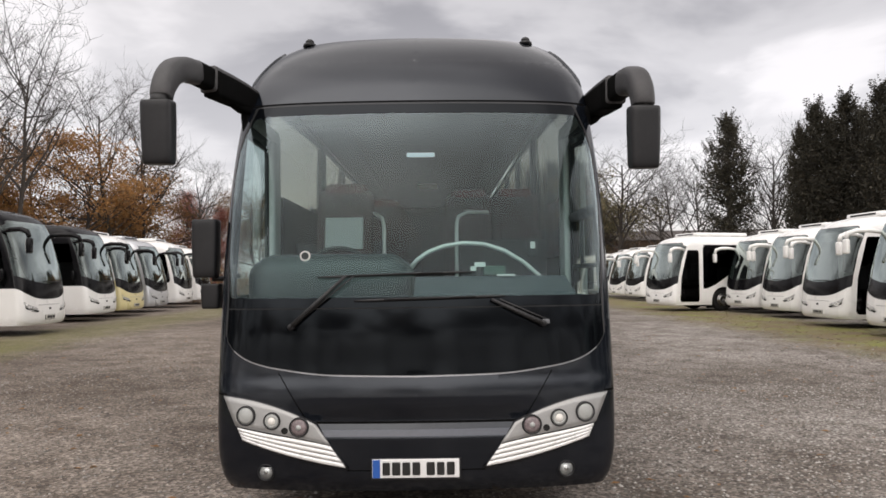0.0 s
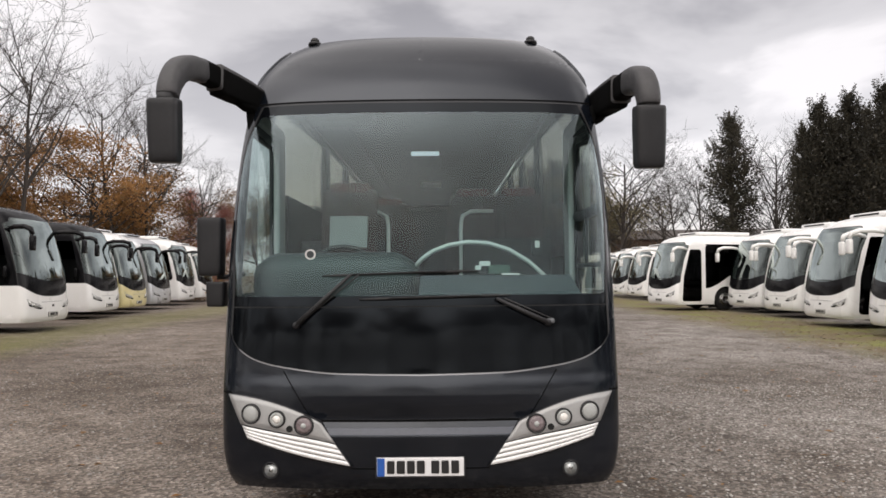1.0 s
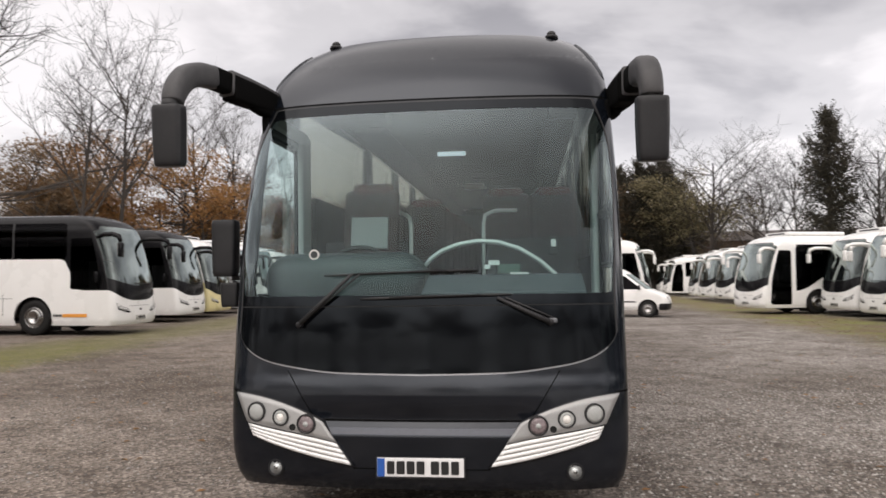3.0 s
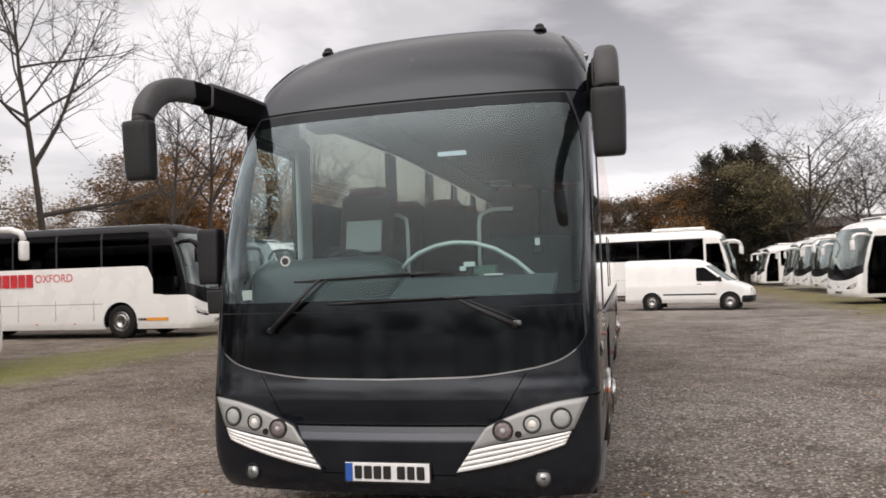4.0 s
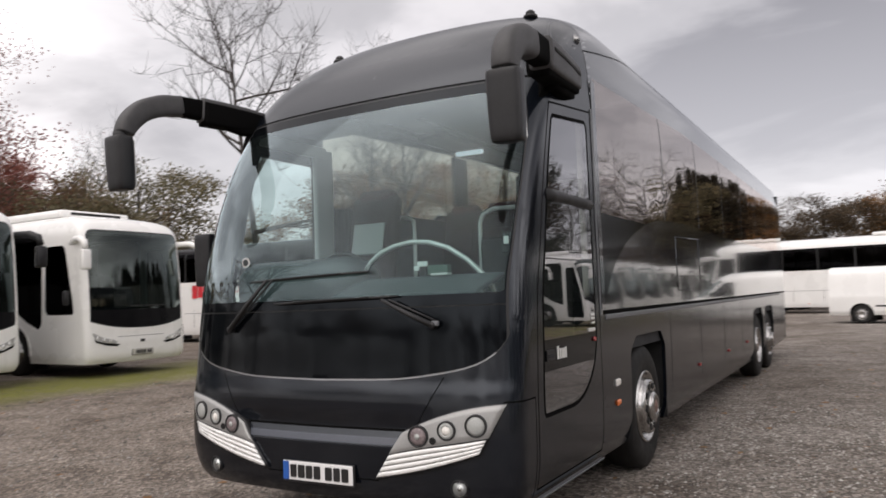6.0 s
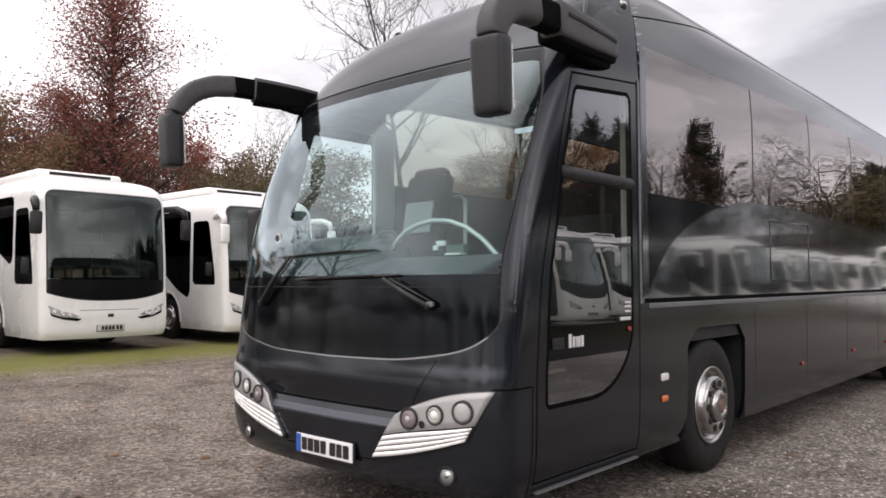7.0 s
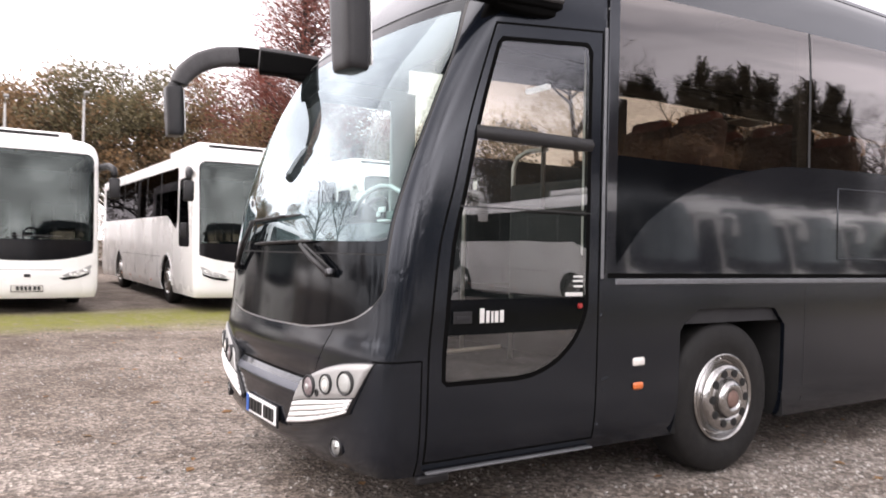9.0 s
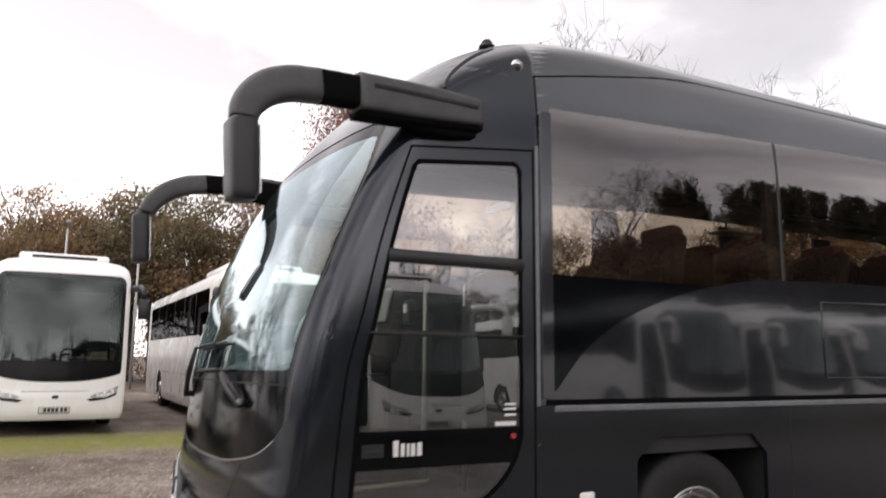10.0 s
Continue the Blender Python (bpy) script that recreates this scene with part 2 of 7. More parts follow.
def ground_material():
    m = bpy.data.materials.new("gravel_ground")
    m.use_nodes = True
    n, l = m.node_tree.nodes, m.node_tree.links
    b = n["Principled BSDF"]
    b.inputs["Roughness"].default_value = 0.85
    b.inputs["Specular IOR Level"].default_value = 0.3
    tc = n.new("ShaderNodeTexCoord")

    def noise_tex(scale, detail=6, rough=0.6):
        t = n.new("ShaderNodeTexNoise")
        t.inputs["Scale"].default_value, t.inputs["Detail"].default_value, t.inputs["Roughness"].default_value = scale, detail, rough
        l.new(tc.outputs["Object"], t.inputs["Vector"])
        return t

    def ramp(src, stops):
        r = n.new("ShaderNodeValToRGB")
        els = r.color_ramp.elements
        els[0].position, els[0].color = stops[0][0], (*stops[0][1], 1)
        els[1].position, els[1].color = stops[-1][0], (*stops[-1][1], 1)
        for p, c in stops[1:-1]:
            x = els.new(p)
            x.color = (*c, 1)
        l.new(src, r.inputs[0])
        return r

    def mixed(fac, a, c, kind="MIX"):
        x = n.new("ShaderNodeMixRGB")
        x.blend_type = kind
        if isinstance(fac, float):
            x.inputs["Fac"].default_value = fac
        else:
            l.new(fac, x.inputs["Fac"])
        l.new(a, x.inputs["Color1"])
        l.new(c, x.inputs["Color2"])
        return x.outputs[0]

    # single stones
    vor = n.new("ShaderNodeTexVoronoi")
    vor.inputs["Scale"].default_value = 38
    l.new(tc.outputs["Object"], vor.inputs["Vector"])
    vor2 = n.new("ShaderNodeTexVoronoi")
    vor2.inputs["Scale"].default_value = 95
    l.new(tc.outputs["Object"], vor2.inputs["Vector"])
    stone = ramp(vor.outputs["Color"], [(0.0, (0.03, 0.027, 0.024)), (0.3, (0.10, 0.092, 0.084)), (0.6, (0.25, 0.234, 0.219)), (0.85, (0.48, 0.455, 0.428)), (1.0, (0.72, 0.70, 0.67))])
    grit = ramp(vor2.outputs["Color"], [(0.0, (0.12, 0.109, 0.099)), (0.6, (0.24, 0.224, 0.208)), (1.0, (0.42, 0.40, 0.378))])
    col = mixed(0.3, stone.outputs[0], grit.outputs[0])
    # worn, muddier and stonier stretches
    big = noise_tex(0.22, 6, 0.6)
    mud = ramp(big.outputs[0], [(0.38, (0.66, 0.61, 0.56)), (0.5, (0.97, 0.94, 0.91)), (0.64, (1.28, 1.27, 1.25))])
    col = mixed(1.0, col, mud.outputs[0], "MULTIPLY")
    mid_n = noise_tex(1.6, 5, 0.65)
    patch = ramp(mid_n.outputs[0], [(0.36, (0.64, 0.60, 0.565)), (0.5, (0.98, 0.97, 0.96)), (0.64, (1.18, 1.18, 1.18))])
    col = mixed(1.0, col, patch.outputs[0], "MULTIPLY")
    # verges with thin grass and leaves, in front of the parked rows
    sep = n.new("ShaderNodeSeparateXYZ")
    l.new(tc.outputs["Object"], sep.inputs[0])
    warp = noise_tex(0.35, 6, 0.7)

    def band(lo, hi, soft):
        ws = n.new("ShaderNodeMath")
        ws.operation = "MULTIPLY_ADD"
        ws.inputs[1].default_value = 3.2
        l.new(warp.outputs[0], ws.inputs[0])
        l.new(sep.outputs["X"], ws.inputs[2])
        up = n.new("ShaderNodeMapRange")
        up.inputs["From Min"].default_value, up.inputs["From Max"].default_value = lo + 1.6, lo + soft + 1.6
        l.new(ws.outputs[0], up.inputs["Value"])
        dn = n.new("ShaderNodeMapRange")
        dn.inputs["From Min"].default_value, dn.inputs["From Max"].default_value = hi - soft + 1.6, hi + 1.6
        dn.inputs["To Min"].default_value, dn.inputs["To Max"].default_value = 1, 0
        l.new(ws.outputs[0], dn.inputs["Value"])
        mu = n.new("ShaderNodeMath")
        mu.operation = "MULTIPLY"
        l.new(up.outputs[0], mu.inputs[0])
        l.new(dn.outputs[0], mu.inputs[1])
        return mu.outputs[0]

    tuft = noise_tex(4.5, 6, 0.7)
    cover = n.new("ShaderNodeMapRange")
    cover.inputs["From Min"].default_value, cover.inputs["From Max"].default_value = 0.30, 0.5
    l.new(tuft.outputs[0], cover.inputs["Value"])
    blade = noise_tex(55, 4, 0.7)
    grass = ramp(blade.outputs[0], [(0.3, (0.09, 0.11, 0.025)), (0.55, (0.23, 0.25, 0.05)), (0.75, (0.38, 0.37, 0.11))])
    leaves = ramp(blade.outputs[0], [(0.3, (0.10, 0.08, 0.045)), (0.55, (0.20, 0.155, 0.085)), (0.75, (0.30, 0.24, 0.13))])
    litter_n = noise_tex(0.55, 5, 0.65)
    litter_r = ramp(litter_n.outputs[0], [(0.46, (0.0, 0.0, 0.0)), (0.60, (0.8, 0.8, 0.8))])
    litter = mixed(litter_r.outputs[0], leaves.outputs[0], grass.outputs[0])
    up_yard = n.new("ShaderNodeMapRange")
    up_yard.inputs["From Min"].default_value, up_yard.inputs["From Max"].default_value = 7.0, 15.0
    up_yard.inputs["To Min"].default_value, up_yard.inputs["To Max"].default_value = 1.0, 0.42
    l.new(sep.outputs["Y"], up_yard.inputs["Value"])
    for lo, hi, soft, c in ((-12.6, -8.2, 1.5, grass.outputs[0]), (8.0, 14.0, 2.0, litter)):
        k = n.new("ShaderNodeMath")
        k.operation = "MULTIPLY"
        l.new(band(lo, hi, soft), k.inputs[0])
        l.new(cover.outputs[0], k.inputs[1])
        k2 = n.new("ShaderNodeMath")
        k2.operation = "MULTIPLY"
        l.new(k.outputs[0], k2.inputs[0])
        l.new(up_yard.outputs[0], k2.inputs[1])
        col = mixed(k2.outputs[0] if lo < 0 else k.outputs[0], col, c)
    # the yard is darker and browner towards -x
    side = n.new("ShaderNodeMapRange")
    side.interpolation_type = "SMOOTHSTEP"
    side.inputs["From Min"].default_value, side.inputs["From Max"].default_value = -3.5, 4.5
    l.new(sep.outputs["X"], side.inputs["Value"])
    tone = ramp(side.outputs[0], [(0.0, (0.70, 0.645, 0.60)), (0.55, (0.81, 0.78, 0.76)), (1.0, (0.85, 0.84, 0.84))])
    col = mixed(1.0, col, tone.outputs[0], "MULTIPLY")
    l.new(col, b.inputs["Base Color"])
    bp = n.new("ShaderNodeBump")
    bp.inputs["Strength"].default_value, bp.inputs["Distance"].default_value = 0.8, 0.012
    l.new(vor.outputs["Distance"], bp.inputs["Height"])
    bp2 = n.new("ShaderNodeBump")
    bp2.inputs["Strength"].default_value, bp2.inputs["Distance"].default_value = 0.5, 0.05
    l.new(mid_n.outputs[0], bp2.inputs["Height"])
    l.new(bp.outputs[0], bp2.inputs["Normal"])
    l.new(bp2.outputs[0], b.inputs["Normal"])
    return m


M_PAINT = surface("charcoal_paint", (0.0046, 0.0060, 0.0092), 0.13, 0.0, 0.15, 1.5, 90, 0.02, 350, coat=0.0, dirt=(0.036, 0.038, 0.043), dirt_amount=0.08, spec=0.54, gloss_tint=(0.88, 0.93, 1.0))
M_PAINT_GLOSS = surface("gloss_charcoal_paint", (0.010, 0.0105, 0.013), 0.10, 0.0, 0.1, 1.5, 90, coat=0.9, dirt=(0.04, 0.042, 0.047), dirt_amount=0.08, gloss_tint=(0.85, 0.92, 1.0))
M_BLACK_GLOSS = surface("gloss_black_panel", (0.0022, 0.0026, 0.0034), 0.09, 0.0, 0.2, 2, 80, coat=0.0, dirt=(0.008, 0.009, 0.010), dirt_amount=0.12, spec=0.17, gloss_tint=(0.80, 0.90, 1.0))
M_RUBBER = surface("black_rubber", (0.012, 0.012, 0.013), 0.6, 0.0, 0.2, 6, 80)
M_PLASTIC = surface("black_textured_plastic", (0.012, 0.012, 0.0135), 0.36, 0.0, 0.2, 5, 120, 0.12, 500, dirt=(0.035, 0.035, 0.038), dirt_amount=0.14, spec=0.34)
M_HOOD = surface("weathered_grey_black_plastic", (0.040, 0.039, 0.041), 0.5, 0.0, 0.2, 5, 120, 0.2, 420, dirt=(0.09, 0.088, 0.088), dirt_amount=0.3, spec=0.4)
M_TRIM = surface("satin_silver_trim", (0.30, 0.30, 0.31), 0.34, 0.8, 0.1, 4, 80)
M_CHROME = surface("chrome", (0.46, 0.455, 0.45), 0.2, 1.0, 0.15, 5, 60, dirt=(0.2, 0.18, 0.16), dirt_amount=0.35)
M_HOUSING = surface("silver_lamp_housing", (0.33, 0.33, 0.325), 0.42, 0.3, 0.08, 6, 120)
M_STRIP = surface("ribbed_white_reflector", (0.86, 0.86, 0.85), 0.3, 0.1, 0.08, 8, 150, 0.25, 220)
M_REFLECTOR = surface("lamp_reflector", (0.80, 0.80, 0.79), 0.22, 0.55, 0.05, 8, 60)
M_LAMP_GREY = surface("frosted_lamp_lens", (0.36, 0.37, 0.36), 0.35, 0.0, 0.08, 20, 90, coat=0.3)
M_LAMP_ROSE = surface("rose_grey_lamp_bowl", (0.20, 0.165, 0.17), 0.3, 0.1, 0.45, 22, 60)
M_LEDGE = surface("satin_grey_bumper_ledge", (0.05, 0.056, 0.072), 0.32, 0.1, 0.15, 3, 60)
# grey for small edges; along the belt it paints in a sky reflection
M_EDGE = surface("grey_edge_and_belt_sheen", (0.13, 0.135, 0.145), 0.38, 0.2, 0.25, 1.5, 40)
M_LENS = glass("lamp_lens", (0.9, 0.92, 0.92), 1.5, 0.02)
M_ORANGE = surface("orange_lens", (0.62, 0.15, 0.035), 0.25, 0.0, 0.15, 20, 100, coat=0.5)
M_RED = surface("red_lens", (0.30, 0.03, 0.03), 0.25, 0.0, 0.15, 20, 100, coat=0.5)
M_WHITE_LENS = surface("white_lens", (0.72, 0.70, 0.66), 0.25, 0.0, 0.08, 20, 100, coat=0.5)
M_PLATE = surface("white_plate", (0.74, 0.74, 0.74), 0.35, 0.0, 0.04, 10, 100)
M_PLATE_DIM = surface("dirty_white_plate", (0.55, 0.54, 0.5), 0.45, 0.0, 0.1, 10, 100)
M_BLUE = surface("blue_plate_strip", (0.02, 0.09, 0.36), 0.35, 0.0, 0.05, 10, 100)
M_INK = surface("black_print", (0.01, 0.01, 0.01), 0.5, 0.0, 0.1, 10, 100)
M_PALE = surface("pale_print", (0.62, 0.62, 0.6), 0.4, 0.0, 0.06, 10, 100)
M_HUB = surface("rusty_hub", (0.20, 0.13, 0.11), 0.6, 0.4, 0.3, 20, 90)
M_TYRE = surface("tyre_rubber", (0.0085, 0.0082, 0.0082), 0.65, 0.0, 0.2, 8, 90, 0.3, 160, dirt=(0.045, 0.042, 0.037), dirt_amount=0.14, spec=0.3)
M_WELL = surface("wheel_well_black", (0.008, 0.008, 0.008), 0.85, 0.0, 0.2, 5, 60)
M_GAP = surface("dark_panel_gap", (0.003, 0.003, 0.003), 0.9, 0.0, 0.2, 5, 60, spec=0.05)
M_SCREEN = glass("windscreen_glass", (0.74, 0.90, 0.89), 1.34, 0.0, haze=0.012, slant=2.35, sheen=(0.82, 0.95, 1.0))
M_SIDE_GLASS = glass("dark_tinted_glass", (0.60, 0.54, 0.46), 2.5, 0.015, haze=0.0, wave=0.12, slant=3.4, sheen=(1.0, 0.93, 0.90))
M_DOOR_GLASS = glass("door_glass", (0.72, 0.675, 0.60), 2.1, 0.0, haze=0.012, wave=0.06, slant=3.2, sheen=(0.96, 0.96, 1.0))
M_CAB_GLASS = glass("cab_window_glass", (0.90, 0.93, 0.92), 1.45, 0.0, slant=3.2)
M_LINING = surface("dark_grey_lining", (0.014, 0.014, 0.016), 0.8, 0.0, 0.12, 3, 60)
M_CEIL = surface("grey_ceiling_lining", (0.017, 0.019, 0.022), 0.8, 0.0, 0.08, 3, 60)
M_DASH = surface("blue_grey_dashboard_vinyl", (0.022, 0.029, 0.031), 0.5, 0.0, 0.12, 4, 120, 0.1, 300)
M_FOLDER = surface("green_card", (0.055, 0.09, 0.072), 0.6, 0.0, 0.15, 12, 90)
# pale grey that paints the dash's reflection low in the windscreen
M_DASH_SHEEN = surface("grey_dash_reflection", (0.050, 0.058, 0.063), 0.55, 0.0, 0.15, 5, 90, 0.08, 260)
M_PALE_TRIM = surface("pale_grey_cab_trim", (0.40, 0.415, 0.41), 0.5, 0.0, 0.1, 4, 90)
M_RAIL = surface("pale_grey_rail", (0.45, 0.45, 0.44), 0.35, 0.3, 0.05, 6, 60)
M_SEAT = surface("dark_red_seat_moquette", (0.019, 0.007, 0.0075), 0.9, 0.0, 0.35, 9, 140, 0.2, 300)
M_HEADREST = surface("red_headrest_moquette", (0.060, 0.015, 0.015), 0.9, 0.0, 0.35, 9, 140, 0.2, 300)
M_CLOTH = surface("pale_seat_cloth", (0.32, 0.325, 0.32), 0.85, 0.0, 0.08, 8, 150)
M_DISPLAY = surface("lit_display", (0.6, 0.6, 0.6), 0.4, 0.0, 0.05, 10, 100)
M_DISPLAY.node_tree.nodes["Principled BSDF"].inputs["Emission Color"].default_value = (0.9, 0.95, 1.0, 1)
M_DISPLAY.node_tree.nodes["Principled BSDF"].inputs["Emission Strength"].default_value = 0.5
M_WHITE = surface("white_coach_paint", (0.79, 0.785, 0.77), 0.28, 0.0, 0.03, 0.8, 60, coat=0.3, dirt=(0.50, 0.48, 0.43), dirt_amount=0.14)
M_CREAM = surface("cream_yellow_paint", (0.66, 0.58, 0.30), 0.3, 0.0, 0.05, 1.5, 60, coat=0.3, dirt=(0.4, 0.36, 0.25), dirt_amount=0.25)
M_SILVER = surface("silver_paint", (0.52, 0.53, 0.55), 0.3, 0.4, 0.05, 1.5, 60, coat=0.3, dirt=(0.35, 0.33, 0.3), dirt_amount=0.25)
M_COACH_BLACK = surface("black_coach_panel", (0.006, 0.006, 0.007), 0.16, 0.0, 0.2, 1.5, 60, coat=0.0, dirt=(0.02, 0.02, 0.02), dirt_amount=0.2, spec=0.16)
M_COACH_GLASS = glass("coach_window_glass", (0.05, 0.05, 0.05), 1.42, 0.0, sheen=(0.15, 0.145, 0.155))
M_COACH_SCREEN = glass("coach_windscreen_glass", (0.22, 0.27, 0.26), 1.5, 0.0, haze=0.004, slant=1.6, sheen=(0.86, 0.96, 0.93))
M_FLAT_SCREEN = glass("upright_windscreen_glass", (0.22, 0.27, 0.26), 1.5, 0.0, haze=0.003, slant=2.1, sheen=(0.84, 0.95, 0.92))
M_RED_PRINT = surface("red_lettering", (0.55, 0.03, 0.04), 0.4, 0.0, 0.08, 10, 80)
M_ORANGE_PRINT = surface("orange_stripe", (0.75, 0.32, 0.05), 0.4, 0.0, 0.08, 10, 80)
M_BARK = surface("grey_brown_bark", (0.042, 0.034, 0.028), 0.9, 0.0, 0.3, 2.5, 30, 0.4, 40)
M_BARK_DARK = surface("dark_bark", (0.04, 0.034, 0.03), 0.9, 0.0, 0.3, 2.5, 30, 0.4, 40)
M_LEAF_BROWN = leaf_material("brown_autumn_leaves", [(0.13, 0.092, 0.056), (0.22, 0.145, 0.078), (0.29, 0.175, 0.08), (0.19, 0.145, 0.092)])
M_LEAF_RUSSET = leaf_material("dark_russet_leaves", [(0.060, 0.046, 0.030), (0.105, 0.074, 0.042), (0.140, 0.088, 0.045), (0.080, 0.065, 0.042)])
M_LEAF_ORANGE = leaf_material("orange_autumn_leaves", [(0.20, 0.10, 0.035), (0.32, 0.16, 0.05), (0.18, 0.115, 0.05)])
M_LEAF_GREEN = leaf_material("olive_leaves", [(0.075, 0.070, 0.040), (0.14, 0.122, 0.064), (0.20, 0.162, 0.09)])
M_LEAF_RED = leaf_material("dark_red_leaves", [(0.20, 0.060, 0.046), (0.30, 0.095, 0.070), (0.24, 0.10, 0.075), (0.34, 0.17, 0.13)], thin=0.5)
M_NEEDLE = leaf_material("dark_conifer_needles", [(0.018, 0.018, 0.012), (0.040, 0.036, 0.023), (0.070, 0.058, 0.037)])
M_GROUND = ground_material()
M_STONE = leaf_material("loose_stones", [(0.08, 0.072, 0.063), (0.17, 0.158, 0.142), (0.30, 0.282, 0.26), (0.42, 0.40, 0.375)], 0.85, 0.0)
M_POLE = surface("galvanised_pole", (0.35, 0.35, 0.34), 0.5, 0.4, 0.1, 3, 40)
M_BRICK_WALL = surface("brown_brick_building", (0.12, 0.075, 0.055), 0.85, 0.0, 0.2, 1.0, 12)
M_ROOF_SHEET = surface("grey_sheet_roof", (0.07, 0.06, 0.055), 0.8, 0.0, 0.15, 0.6, 9)


# ---- mesh helpers ----
def mesh_from(name, verts, faces, material, smooth=True):
    me = bpy.data.meshes.new(name)
    me.from_pydata([tuple(map(float, v)) for v in verts], [], [tuple(int(i) for i in f) for f in faces])
    me.materials.append(material)
    if smooth:
        me.polygons.foreach_set("use_smooth", [True] * len(me.polygons))
    me.update()
    return me


def part_of(name, me, parent, label=""):
    """Links a mesh as one part under its thing or part."""
    ob = new(name, me)
    ob.parent = parent
    if label:
        tagged(ob, label)
    return ob


def part(name, bm, material, parent, label="", smooth=False):
    me = bpy.data.meshes.new(name)
    bm.to_mesh(me)
    bm.free()
    me.materials.append(material)
    if smooth:
        me.polygons.foreach_set("use_smooth", [True] * len(me.polygons))
    return part_of(name, me, parent, label)


def thing(name, label, category, group="", kind="", at=(0, 0, 0), rz=0.0):
    ob = new(name)
    ob.empty_display_size = 0.2
    ob.matrix_basis = pose(*at, 0, 0, rz)
    return tagged(ob, label, category, group, kind)


def compact(V, T):
    used, inv = np.unique(T.ravel(), return_inverse=True)
    return V[used], inv.reshape(T.shape)


def split(V, T, g):
    """Cuts triangles along g = 0. Gives the points, and the triangles where g > 0 and where g < 0."""
    g = np.where(np.abs(g) < 1e-6, 1e-6, g)
    s = (g[T] > 0).sum(1)
    inside, outside = [T[s == 3]], [T[s == 0]]
    extra, seen_edges = [], {}
    count = len(V)

    def crossing(a, b):
        key = (a, b) if a < b else (b, a)
        if key not in seen_edges:
            t = g[key[0]] / (g[key[0]] - g[key[1]])
            extra.append(V[key[0]] * (1 - t) + V[key[1]] * t)
            seen_edges[key] = count + len(extra) - 1
        return seen_edges[key]

    ins, outs = [], []
    for tri in T[(s == 1) | (s == 2)]:
        k = [g[i] > 0 for i in tri]
        lone = k.index(True) if sum(k) == 1 else k.index(False)
        a, b, c = int(tri[lone]), int(tri[(lone + 1) % 3]), int(tri[(lone + 2) % 3])
        ab, ac = crossing(a, b), crossing(a, c)
        one, two = [(a, ab, ac)], [(ab, b, c), (ab, c, ac)]
        if k[lone]:
            ins += one
            outs += two
        else:
            ins += two
            outs += one
    if extra:
        V = np.vstack([V, np.array(extra)])
        inside.append(np.array(ins, dtype=int).reshape(-1, 3))
        outside.append(np.array(outs, dtype=int).reshape(-1, 3))
    return V, np.vstack(inside), np.vstack(outside)


def carve(V, T, fields):
    """Takes out the part where every field is above 0, cutting along one field after another. Gives points, part, rest."""
    rest = []
    for f in fields:
        V, T, out = split(V, T, f(V))
        rest.append(out)
    return V, T, np.vstack(rest)


def hermite(xs, ys):
    """A smooth curve through the points, without overshoot."""
    xs, ys = np.array(xs, float), np.array(ys, float)
    d = np.diff(ys) / np.diff(xs)
    m = np.zeros(len(xs))
    m[0], m[-1] = d[0], d[-1]
    for i in range(1, len(xs) - 1):
        m[i] = 0 if d[i - 1] * d[i] <= 0 else 2 * d[i - 1] * d[i] / (d[i - 1] + d[i])

    def f(x):
        x = np.clip(np.asarray(x, float), xs[0], xs[-1])
        i = np.clip(np.searchsorted(xs, x) - 1, 0, len(xs) - 2)
        hh = xs[i + 1] - xs[i]
        t = (x - xs[i]) / hh
        return ((2 * t**3 - 3 * t**2 + 1) * ys[i] + (t**3 - 2 * t**2 + t) * hh * m[i] + (-2 * t**3 + 3 * t**2) * ys[i + 1] + (t**3 - t**2) * hh * m[i + 1])
    return f


